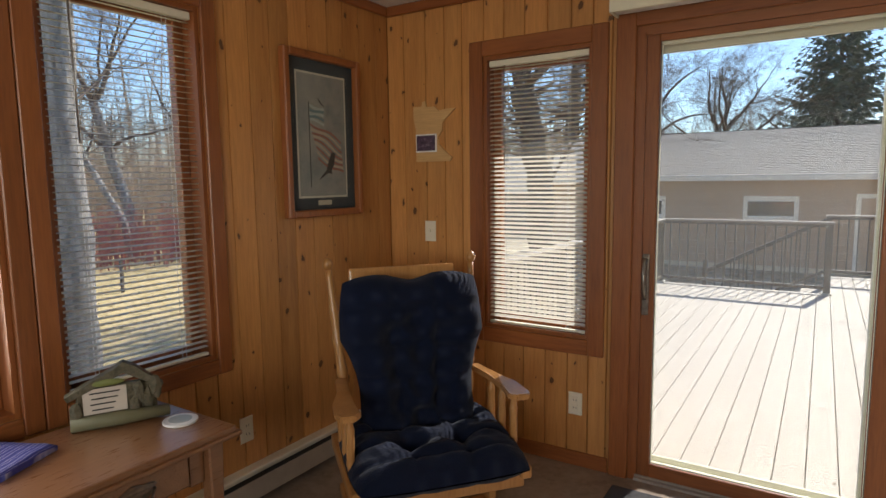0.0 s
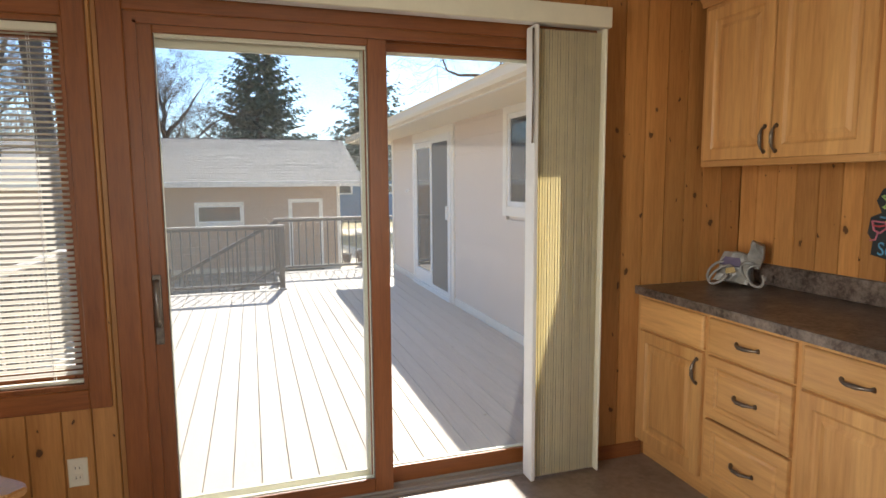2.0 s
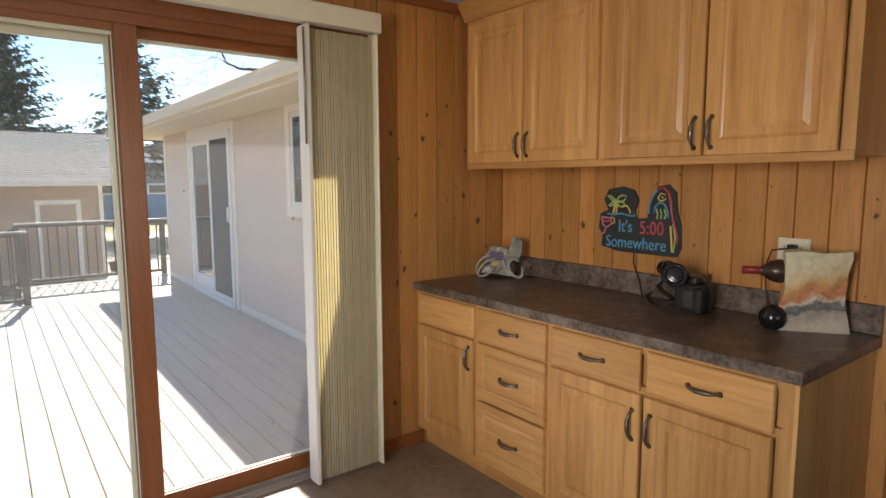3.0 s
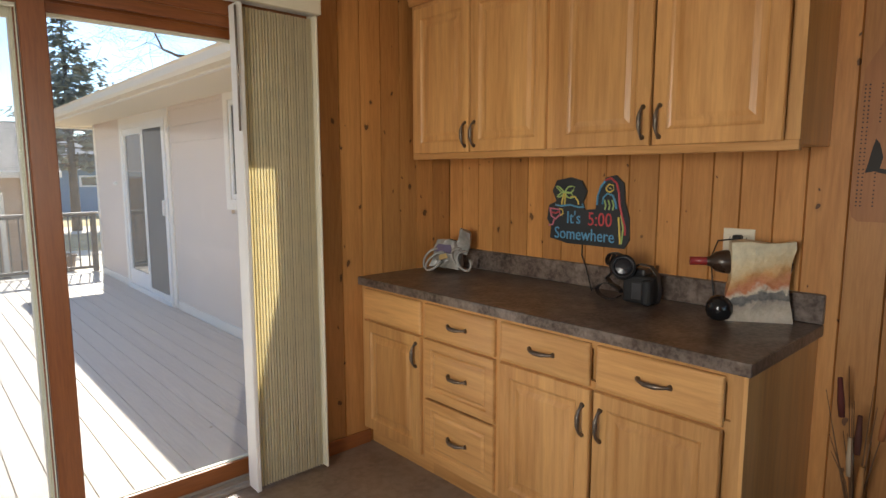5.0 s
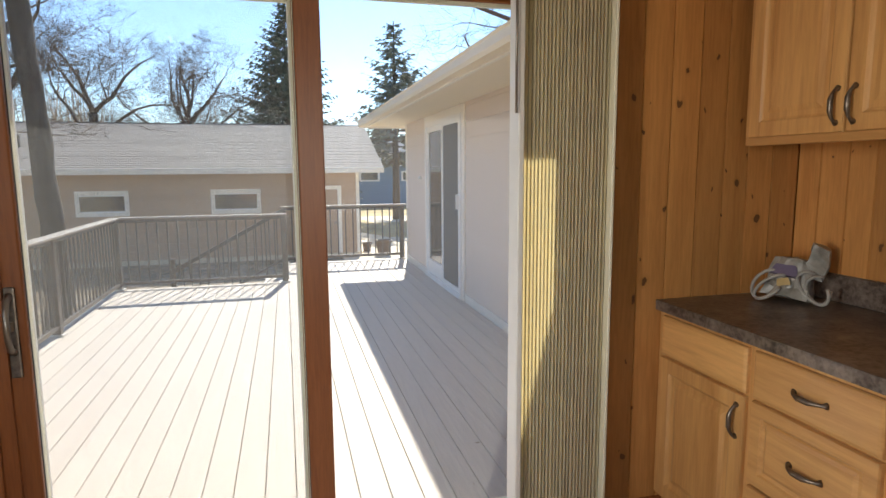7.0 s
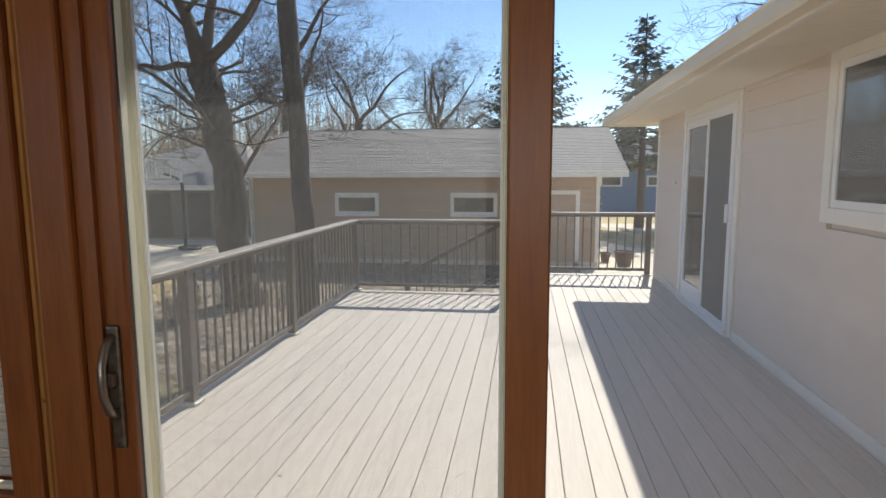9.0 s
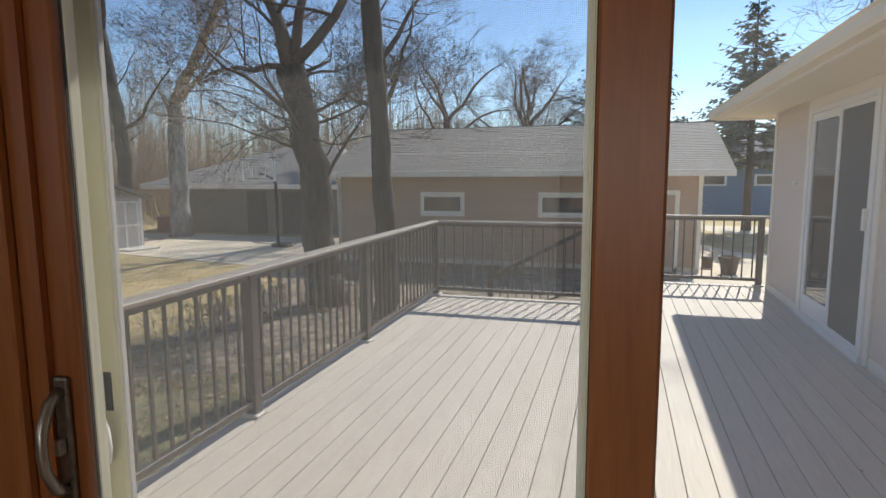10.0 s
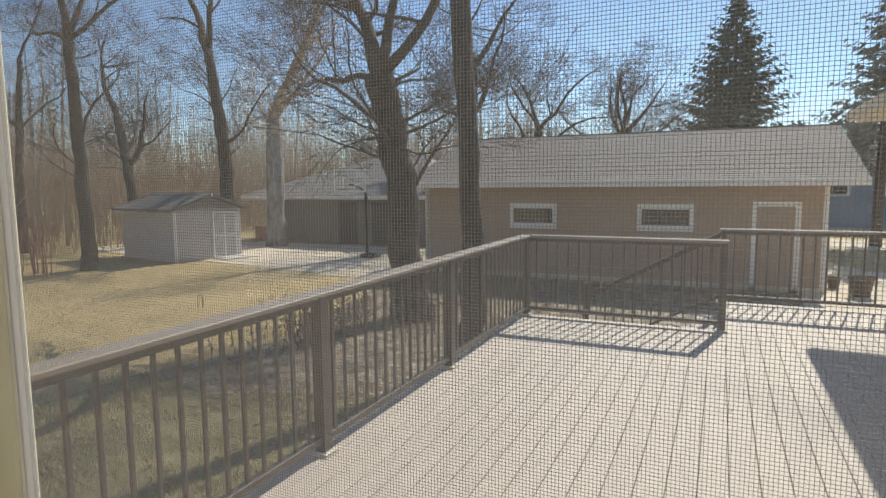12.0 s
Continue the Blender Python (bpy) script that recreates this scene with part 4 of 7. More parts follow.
M_SIGN = tinted("sign_charcoal", (0.030, 0.036, 0.042), 0.4)
plate_shape("backing", [(-0.205, 0.02), (-0.10, 0.0), (0.20, 0.0), (0.225, 0.04), (0.22, 0.14), (0.20, 0.20), (0.19, 0.29), (0.15, 0.325), (0.10, 0.315), (0.065, 0.26), (0.05, 0.17),
                        (-0.01, 0.165), (-0.02, 0.20), (0.0, 0.25), (-0.03, 0.30), (-0.09, 0.315), (-0.17, 0.30), (-0.195, 0.25), (-0.17, 0.20), (-0.215, 0.18), (-0.225, 0.11), (-0.20, 0.08)], 0.012, M_SIGN, sign, (0, -0.001, 0), "dark charcoal backing board")


def neon(name, pts, colour_mat, r=0.0045):
    part(name, tube([(x, -0.016, z) for x, z in pts], r, 6), colour_mat, sign)


N_GREEN, N_YEL, N_RED, N_BLUE, N_PINK = (tinted(n, c, 0.35) for n, c in (("tube_green", (0.45, 0.62, 0.22)), ("tube_yellow", (0.78, 0.60, 0.14)), ("tube_red", (0.55, 0.07, 0.08)), ("tube_blue", (0.12, 0.36, 0.58)), ("tube_pink", (0.62, 0.20, 0.27))))
for ex, ez in ((-0.052, 0.028), (-0.045, -0.020), (0.056, 0.028), (0.050, -0.022)):
    leaf = [(-0.12 + ex * f - ez * 0.28 * math.sin(math.pi * f), 0.242 + ez * f + abs(ex) * 0.24 * math.sin(math.pi * f)) for f in (0, 0.25, 0.5, 0.75, 1.0)]
    leaf += [(-0.12 + ex * f + ez * 0.28 * math.sin(math.pi * f), 0.242 + ez * f - abs(ex) * 0.24 * math.sin(math.pi * f)) for f in (0.75, 0.5, 0.25, 0.0)]
    neon("palm_frond", leaf, N_GREEN, 0.0038)
neon("palm_trunk", [(-0.124, 0.24), (-0.132, 0.21), (-0.137, 0.185)], N_YEL)
neon("palm_trunk", [(-0.115, 0.24), (-0.118, 0.21), (-0.12, 0.185)], N_YEL)
neon("sun_arc", [(-0.085, 0.222), (-0.062, 0.225), (-0.045, 0.205), (-0.04, 0.188)], N_YEL, 0.004)
neon("island_line", [(-0.172, 0.182), (-0.14, 0.178), (-0.09, 0.185), (-0.04, 0.176), (-0.01, 0.178), (-0.02, 0.192)], N_BLUE)
neon("glass_outline", [(-0.205, 0.165), (-0.15, 0.16), (-0.145, 0.135), (-0.17, 0.115), (-0.195, 0.125), (-0.205, 0.165)], N_PINK)
neon("glass_drink", [(-0.2, 0.146), (-0.175, 0.142), (-0.15, 0.148)], N_RED)
neon("glass_stem", [(-0.178, 0.115), (-0.188, 0.085), (-0.21, 0.082)], N_PINK)
neon("lime_slice", [(-0.15, 0.165), (-0.132, 0.16), (-0.128, 0.142), (-0.142, 0.132)], N_YEL, 0.0035)
neon("bird_back", [(0.06, 0.19), (0.062, 0.23), (0.078, 0.275), (0.10, 0.3)], N_BLUE, 0.005)
neon("bird_outline", [(0.10, 0.302), (0.13, 0.312), (0.158, 0.29), (0.17, 0.25), (0.175, 0.2), (0.188, 0.15), (0.205, 0.10), (0.207, 0.06)], N_RED, 0.005)
neon("bird_face", [(0.105, 0.268), (0.12, 0.285), (0.142, 0.28), (0.143, 0.26), (0.125, 0.25), (0.108, 0.256), (0.105, 0.268)], N_YEL, 0.004)
neon("bird_eye", [(0.122, 0.268), (0.13, 0.265)], N_YEL, 0.004)
neon("bird_wing", [(0.088, 0.195), (0.092, 0.225), (0.112, 0.243), (0.14, 0.236), (0.155, 0.205), (0.16, 0.175)], N_BLUE, 0.005)
for x in (0.098, 0.118, 0.138):
    neon("wing_feather", [(x, 0.215), (x + 0.008, 0.19), (x + 0.003, 0.17)], N_GREEN, 0.004)
neon("bird_tail", [(0.172, 0.14), (0.178, 0.09), (0.184, 0.02)], N_YEL)
neon("bird_tail", [(0.184, 0.15), (0.197, 0.09), (0.19, 0.02)], N_GREEN, 0.004)


def lettering(name, body, size, x, z, material, parent, y=-0.0135, depth=0.002, m=None):
    cu = bpy.data.curves.new(name, "FONT")
    cu.body, cu.size, cu.extrude, cu.align_x = body, size, depth, "CENTER"
    cu.resolution_u = 3
    tmp = bpy.data.objects.new("tmp", cu)
    me = bpy.data.meshes.new_from_object(tmp)
    bpy.data.objects.remove(tmp)
    me.materials.clear()
    return part(name, me, material, parent, "", pose(x, y, z, 90, 0, 0) if m is None else m)


NARROW = Matrix.Diagonal((0.86, 1.0, 1.0, 1.0))
lettering("lettering", "It's", 0.082, -0.068, 0.098, N_BLUE, sign, m=pose(-0.068, -0.0135, 0.098, 90) @ NARROW)
lettering("lettering", "5:00", 0.088, 0.075, 0.094, N_RED, sign, m=pose(0.075, -0.0135, 0.094, 90) @ NARROW)
lettering("lettering", "Somewhere", 0.080, -0.012, 0.022, N_BLUE, sign, m=pose(-0.012, -0.0135, 0.022, 90) @ NARROW)
part("power_cord", tube([(-0.02, -0.006, 0.0), (-0.02, -0.008, -0.05), (0.02, -0.03, -0.10), (0.06, -0.06, -0.155), (0.10, -0.1, -0.19)], 0.003, 6), M_BLACK, sign)

# ---- paddle-shaped peg board ----
pad = thing("paddle_board", pose(XR, -2.055, 1.285, 0, 0, -90), "varnished wooden paddle-shaped peg board on the wall", "peg board")
blade = [(-0.045, 0.0), (-0.062, 0.015), (-0.07, 0.05), (-0.062, 0.44), (-0.055, 0.50), (-0.03, 0.545), (-0.014, 0.57), (-0.011, 0.73), (-0.02, 0.76), (0.02, 0.76), (0.011, 0.73), (0.014, 0.57), (0.03, 0.545), (0.055, 0.50), (0.062, 0.44), (0.07, 0.05), (0.062, 0.015), (0.045, 0.0)]
plate_shape("blade", blade, 0.018, M_PADDLE, pad, (0, -0.001, 0))
part("hole_rows", boxes([(x + dx - 0.0022, x + dx + 0.0022, -0.0202, -0.0188, z, z + 0.0045) for x in (-0.046, 0.046, 0.0) for dx in (-0.006, 0.006) for i in range(30) for z in (0.05 + i * 0.0128 + 0.004 * (i // 5),) if not (x == 0.0 and (dx > 0 or 9 < i < 20))]), M_DARK, pad, "rows of dark peg holes")["kind"] = "stuff"
plate_shape("emblem", [(-0.035, 0.16), (-0.01, 0.165), (0.035, 0.152), (0.03, 0.17), (0.005, 0.175), (0.012, 0.21), (0.0, 0.255), (-0.012, 0.27), (-0.02, 0.235), (-0.028, 0.19)], 0.0022, M_DARK, pad, (0, -0.0185, 0), "dark printed emblem")
part("handle_wrap", tube([(0, -0.01, 0.56), (0, -0.01, 0.72)], [0.014, 0.016], 8), tinted("handle_brown", (0.20, 0.085, 0.03)), pad)

# ---- cattails in a dark vase ----
cat = thing("cattail_vase", pose(2.68, -2.10, 0), "dried cattails and reeds in a dark floor vase", "vase")
part("vase", lathe([(0.06, 0), (0.085, 0.05), (0.095, 0.16), (0.07, 0.27), (0.05, 0.32), (0.06, 0.35), (0.05, 0.345)], 18), tinted("vase_brown", (0.035, 0.022, 0.016), 0.3), cat, smooth=True)
rng = random.Random(12)
for i in range(14):
    a, s = rng.uniform(0, 6.28), rng.uniform(0.03, 0.12)
    hgt = rng.uniform(0.55, 0.82)
    tip = (s * math.cos(a) * 0.8, s * math.sin(a), hgt)
    part("reed", tube([(0, 0, 0.28), (tip[0] * 0.4, tip[1] * 0.4, 0.45), tip], [0.004, 0.003, 0.001], 5), tinted("reed_brown", (0.16, 0.085, 0.04), 0.7), cat)
for x, y, z, c in ((-0.02, 0.05, 0.66, (0.10, 0.02, 0.015)), (-0.03, -0.06, 0.62, (0.36, 0.14, 0.05)), (0.0, 0.02, 0.46, (0.50, 0.40, 0.28)), (-0.05, -0.02, 0.40, (0.40, 0.19, 0.06)), (-0.02, 0.0, 0.55, (0.09, 0.03, 0.02))):
    part("cattail_head", tube([(x, y, z), (x * 1.1, y * 1.1, z + 0.05), (x * 1.25, y * 1.25, z + 0.13)], [0.009, 0.011, 0.007], 8), tinted("cattail", c, 0.8), cat)

# ---- west wall: picture, plaque ----
pic = thing("framed_picture", pose(XL, -0.555, 1.66, 0, 0, 90), "framed print with dark double mat in a wooden frame", "picture")
M_PRINTED = speckle("print_blue_grey", [(0.3, (0.14, 0.15, 0.16)), (0.5, (0.24, 0.25, 0.25)), (0.7, (0.36, 0.34, 0.31))], 4.0, 0.5, 14.0, 0.0, 0.001)
W, H = 0.53, 0.79
part("wood_frame", boxes([(-W / 2, -W / 2 + 0.035, -0.042, 0, -H / 2, H / 2), (W / 2 - 0.035, W / 2, -0.042, 0, -H / 2, H / 2), (-W / 2 + 0.035, W / 2 - 0.035, -0.042, 0, H / 2 - 0.035, H / 2), (-W / 2 + 0.035, W / 2 - 0.035, -0.042, 0, -H / 2, -H / 2 + 0.035)], 0.006), M_TRIM, pic)
part("mat", relief(W - 0.07, H - 0.07, [(0, -0.008), (0.062, -0.008), (0.064, -0.006)]), tinted("mat_slate", (0.045, 0.055, 0.066), 0.7), pic, "dark slate mat")
part("inner_mat", relief(W - 0.185, H - 0.185, [(0, -0.009)]), tinted("mat_cream", (0.62, 0.58, 0.50), 0.7), pic, "cream inner mat")
part("print", relief(W - 0.205, H - 0.205, [(0, -0.0100)]), M_PRINTED, pic, "blue-grey print")
stripe = [tinted("print_red", (0.30, 0.12, 0.09)), tinted("print_cream", (0.46, 0.38, 0.29)), tinted("print_teal", (0.15, 0.22, 0.25)), tinted("print_dark", (0.05, 0.04, 0.038)), tinted("print_pale", (0.40, 0.44, 0.44))]
for i in range(9):
    xs = [(-0.085 + 0.006 * i) + (0.215 - 0.004 * i) * f / 8 for f in range(9)]
    mid = [0.065 - 0.019 * i - 0.42 * (x + 0.085) + 0.012 * math.sin(26 * x + 0.5 * i) for x in xs]
    plate_shape("print_stripe", [(x, z + 0.0055) for x, z in zip(xs, mid)] + [(x, z - 0.0055) for x, z in zip(xs[::-1], mid[::-1])], 0.0006, stripe[i % 2], pic, (0, -0.0100, 0))
for i in range(5):
    xs = [-0.088 + 0.1 * f / 5 for f in range(6)]
    mid = [0.145 - 0.017 * i - 0.16 * (x + 0.088) + 0.006 * math.sin(40 * x + i) for x in xs]
    plate_shape("print_stripe", [(x, z + 0.0065) for x, z in zip(xs, mid)] + [(x, z - 0.0065) for x, z in zip(xs[::-1], mid[::-1])], 0.0006, stripe[2 if i % 2 else 4], pic, (0, -0.0100, 0))
part("print_staff", box(-0.092, -0.087, -0.0008, 0, -0.25, 0.16), stripe[3], pic, at=(0, -0.0100, 0))
plate_shape("print_figure", [(0.06, -0.075), (0.085, -0.08), (0.075, -0.14), (0.055, -0.165), (0.06, -0.185), (0.03, -0.18), (-0.015, -0.205), (-0.035, -0.215), (-0.01, -0.19), (0.02, -0.165), (0.035, -0.125)], 0.0008, stripe[3], pic, (0, -0.0102, 0))
plate_shape("print_figure", [(-0.03, 0.185), (-0.012, 0.172), (0.0, 0.158), (0.022, 0.145), (0.0, 0.15), (-0.015, 0.162)], 0.0008, stripe[3], pic, (0, -0.0102, 0))
part("title_label", box(-0.045, 0.05, -0.0008, 0, -0.012, 0.012), tinted("label_ivory", (0.52, 0.46, 0.36)), pic, at=(0.0, -0.0095, -0.327))
glass = part("glazing", box(-W / 2 + 0.035, W / 2 - 0.035, -0.016, -0.014, -H / 2 + 0.035, H / 2 - 0.035), M_GLASS, pic)

plaque = thing("state_plaque", pose(-1.19, 0, 1.54), "pale wooden state-shaped plaque with a photo", "plaque")
plate_shape("cutout", [(-0.12, 0.0), (0.10, 0.0), (0.11, 0.02), (0.07, 0.05), (0.03, 0.09), (0.025, 0.13), (0.05, 0.165), (0.055, 0.21), (0.135, 0.278), (0.08, 0.278), (0.03, 0.27), (0.0, 0.295), (-0.05, 0.295), (-0.06, 0.328), (-0.075, 0.325), (-0.08, 0.30), (-0.135, 0.30), (-0.135, 0.24), (-0.12, 0.17), (-0.125, 0.12), (-0.12, 0.06)], 0.014, M_MAPWOOD, plaque, (0, -0.001, 0))
part("photo_frame", relief(0.135, 0.098, [(0, -0.004), (0.008, -0.004)]), M_WHITE, plaque, at=(-0.05, -0.015, 0.10))
part("photo", relief(0.118, 0.082, [(0, -0.005)]), speckle("photo_dusk", [(0.35, (0.02, 0.015, 0.03)), (0.55, (0.10, 0.06, 0.10)), (0.7, (0.35, 0.33, 0.38))], 30.0, 0.3, None, 0.0), plaque, at=(-0.05, -0.0195, 0.10))

# ---- table with drawer ----
tab = thing("side_table", pose(-0.945, -1.575, 0), "brown wooden table with a drawer and curved apron", "table")
TZ = 0.66
part("tabletop", box(-0.47, 0.0, -1.35, 0.0, TZ - 0.028, TZ, 0.008, 2), M_TABLE, tab)
part("top_edge", box(-0.475, 0.012, -1.362, 0.012, TZ - 0.034, TZ - 0.018, 0.006, 2), M_TABLE, tab)
for x in (-0.40, -0.085):
    for y in (-1.32, -0.085):
        bm = box(x, x + 0.055, y, y + 0.055, 0.0, TZ - 0.03, 0.006)
        for v in bm.verts:
            if v.co.z < 0.3:
                v.co.x = x + 0.0275 + (v.co.x - x - 0.0275) * 0.6
                v.co.y = y + 0.0275 + (v.co.y - y - 0.0275) * 0.6
        part("leg", bm, M_TABLE, tab)
part("apron", boxes([(-0.36, -0.07, -0.075, -0.055, TZ - 0.17, TZ - 0.03), (-0.38, -0.36, -1.28, -0.08, TZ - 0.17, TZ - 0.03), (-0.36, -0.07, -1.30, -1.28, TZ - 0.17, TZ - 0.03)], 0.003), M_TABLE, tab)
part("front_apron", box(-0.075, -0.06, -0.138, -0.085, TZ - 0.17, TZ - 0.03, 0.003), M_TABLE, tab)
dw = part("drawer", relief(0.96, 0.115, [(0, -0.012), (0.006, -0.018), (0.02, -0.018)]), M_TABLE, tab, at=pose(-0.065, -0.625, TZ - 0.10, 0, 0, 90))
part("pull_plate", blob(0.06, 0.006, 0.024, 5, 0.35, 3), M_PULL, dw, "dark ornate drawer pull", at=(0.31, -0.021, 0.0))
part("pull_bail", tube([(0.26, -0.028, 0.0), (0.275, -0.04, -0.02), (0.31, -0.044, -0.03), (0.345, -0.04, -0.02), (0.36, -0.028, 0.0)], 0.004, 8), M_PULL, dw)

house_sign = thing("cabin_plaque", pose(-1.30, -1.755, TZ, 0, 0, 62) @ Matrix.Scale(0.86, 4), "small resin cabin plaque with a verse card", "figurine")
M_RESIN = speckle("resin_log", [(0.3, (0.025, 0.028, 0.016)), (0.5, (0.085, 0.075, 0.04)), (0.7, (0.16, 0.13, 0.085))], 30.0, 0.7, 90.0, 0.6, 0.004)
part("log_base", tube([(-0.16, -0.03, 0.025), (0.0, -0.034, 0.027), (0.17, -0.03, 0.025)], [0.024, 0.027, 0.022], 12), tinted("log_pale", (0.16, 0.15, 0.08), 0.7), house_sign)
part("back", box(-0.14, 0.13, -0.015, 0.025, 0.0, 0.15, 0.008), M_RESIN, house_sign)
plate_shape("roof", [(-0.175, 0.13), (-0.01, 0.215), (0.02, 0.235), (0.06, 0.215), (0.155, 0.13), (0.145, 0.118), (0.02, 0.195), (-0.165, 0.112)], 0.05, M_RESIN, house_sign, (0, 0.025, 0))
part("card", relief(0.145, 0.095, [(0, -0.004)]), tinted("card_cream", (0.60, 0.53, 0.44), 0.8), house_sign, "cream card with handwritten lines", at=(-0.045, -0.0155, 0.10))
for i in range(4):
    part("text_line", box(-0.05 + 0.006 * (i % 2), 0.05 - 0.008 * i, -0.0055, -0.0042, 0.028 - 0.021 * i, 0.033 - 0.021 * i), M_DARK, house_sign, at=(-0.045, -0.0155, 0.10))
part("fish_sign", blob(0.055, 0.006, 0.013, 7, 0.2, 2), tinted("leaf_green", (0.17, 0.19, 0.05)), house_sign, at=(-0.03, -0.028, 0.168))
for i, (x, z) in enumerate(((0.07, 0.11), (0.10, 0.08), (0.055, 0.06), (0.125, 0.12), (-0.14, 0.06))):
    part("pine_bough", blob(0.02, 0.012, 0.045, 30 + i, 0.5, 2), M_RESIN, house_sign, at=(x, -0.022, z))
coaster = thing("coaster", pose(-1.125, -1.655, TZ), "round white coaster with a grey print", "coaster")
part("disc", lathe([(0.052, 0.0), (0.055, 0.003), (0.055, 0.008), (0.052, 0.0095)], 32), M_WHITE, coaster)
part("print_disc", lathe([(0.036, 0.0095), (0.036, 0.0105)], 24), tinted("coaster_print", (0.42, 0.47, 0.48)), coaster)
M_CLOTH = Nodes("blue_striped_cloth")
vv = M_CLOTH.coords((1, 1, 1))
wv = M_CLOTH.n("ShaderNodeTexWave", Scale=11.0, Distortion=2.0)
M_CLOTH.link(vv, wv.inputs["Vector"])
M_CLOTH = M_CLOTH.done(M_CLOTH.ramp(wv.outputs["Fac"], [(0.3, (0.035, 0.035, 0.22)), (0.5, (0.10, 0.12, 0.42)), (0.62, (0.42, 0.38, 0.55)), (0.8, (0.05, 0.05, 0.25))]), 0.85)
cloth = thing("folded_cloth", pose(-1.32, -2.11, TZ, 0, 0, 25), "folded blue and white striped cloth", "cloth")
bm = box(-0.12, 0.12, -0.10, 0.10, 0.0, 0.016)
bmesh.ops.subdivide_edges(bm, edges=bm.edges[:], cuts=6, use_grid_fill=True)
for v in bm.verts:
    if v.co.z > 0.008:
        v.co.z += 0.006 * noise.noise(v.co * 22)
part("cloth", bm, M_CLOTH, cloth, smooth=True)

# ---- rocking chair ----
chair = thing("rocking_chair", pose(-0.762, -0.783, 0, 0, 0, 50) @ Matrix.Diagonal((1.0, 1.0, 0.96, 1.0)), "golden oak glider rocker with tufted navy cushions", "rocking chair")


def turned(x, y, z, length, r, beads=2):
    prof = []
    n = 22
    for i in range(n + 1):
        f = i / n
        rr = r * (0.72 + 0.28 * math.sin(math.pi * f) ** 2)
        for b in range(beads):
            rr += r * 0.35 * math.exp(-((f - (0.25 + 0.5 * b / max(1, beads - 1))) / 0.025) ** 2)
        prof.append((rr, length * f))
    return lathe(prof, 10)


LEAN = 9
for s in (-1, 1):
    post = part("back_post", turned(0, 0, 0, 0.80, 0.021, 4), M_OAK, chair, at=pose(s * 0.275, 0.20, 0.30, -LEAN, s * 4.5, 0), smooth=True)
    part("finial", lathe([(0.012, 0), (0.022, 0.018), (0.024, 0.032), (0.016, 0.05), (0.004, 0.058)], 12), M_OAK, post, at=(0, 0, 0.80), smooth=True)
    arm = bm_new()
    top_pts = [(0.285, 0.22), (0.30, 0.02), (0.305, -0.12), (0.295, -0.215), (0.32, -0.245), (0.375, -0.245), (0.392, -0.21), (0.388, -0.10), (0.355, 0.02), (0.335, 0.22)]
    hgt = lambda y: 0.585 + 0.03 * math.cos((y + 0.05) * 3.2)
    up = [arm.verts.new((s * x, y, hgt(y))) for x, y in top_pts]
    dn = [arm.verts.new((s * x, y, hgt(y) - 0.026)) for x, y in top_pts]
    arm.faces.new(up)
    arm.faces.new(dn[::-1])
    for i in range(10):
        arm.faces.new((up[i], up[(i + 1) % 10], dn[(i + 1) % 10], dn[i]))
    bmesh.ops.recalc_face_normals(arm, faces=arm.faces)
    bmesh.ops.bevel(arm, geom=arm.edges[:], offset=0.006, segments=2, affect="EDGES")
    part("armrest", arm, M_OAK, chair)
    for y in (-0.18, -0.06, 0.06):
        part("arm_spindle", turned(0, 0, 0, 0.27, 0.017, 2), M_OAK, chair, at=(s * 0.335, y, 0.325), smooth=True)
    part("side_rail", box(s * 0.335 - 0.022, s * 0.335 + 0.022, -0.31, 0.26, 0.275, 0.33, 0.006), M_OAK, chair)
    part("rocker_base", box(s * 0.30 - 0.02, s * 0.30 + 0.02, -0.30, 0.32, 0.0, 0.05, 0.008), M_OAK, chair)
    part("base_upright", box(s * 0.30 - 0.018, s * 0.30 + 0.018, -0.04, 0.04, 0.05, 0.275, 0.005), M_OAK, chair)
part("seat_frame", box(-0.33, 0.33, -0.24, 0.24, 0.26, 0.305, 0.008), M_OAK, chair)
part("front_rail", box(-0.345, 0.345, -0.268, -0.241, 0.22, 0.31, 0.006), M_OAK, chair)
part("crest_rail", box(-0.25, 0.25, -0.012, 0.014, 0.66, 0.80, 0.012, 2), M_OAK, chair, at=pose(0, 0.20, 0.30, -LEAN, 0, 0))
part("back_slats", boxes([(x - 0.018, x + 0.018, -0.006, 0.006, 0.02, 0.68) for x in (-0.16, -0.08, 0, 0.08, 0.16)], 0.003), M_OAK, chair, at=pose(0, 0.20, 0.30, -LEAN, 0, 0))
part("base_stretcher", box(-0.28, 0.28, -0.02, 0.02, 0.01, 0.045, 0.006), M_OAK, chair)

M_NAVY = Nodes("navy_plaid_chenille")
vv = M_NAVY.coords((1, 1, 1))
na, nb_ = M_NAVY.noise(vv, 9.0, 4), M_NAVY.noise(vv, 160.0, 3)
w1, w2 = M_NAVY.n("ShaderNodeTexWave", Scale=3.4, Distortion=3.0), M_NAVY.n("ShaderNodeTexWave", Scale=3.4, Distortion=3.0)
w2.bands_direction = "Z"
M_NAVY.link(vv, w1.inputs["Vector"])
M_NAVY.link(vv, w2.inputs["Vector"])
plaid = M_NAVY.math("MULTIPLY", w1.outputs["Fac"], w2.outputs["Fac"])
colr = M_NAVY.ramp(plaid, [(0.3, (0.003, 0.006, 0.018)), (0.7, (0.006, 0.010, 0.028)), (0.95, (0.013, 0.018, 0.036))])
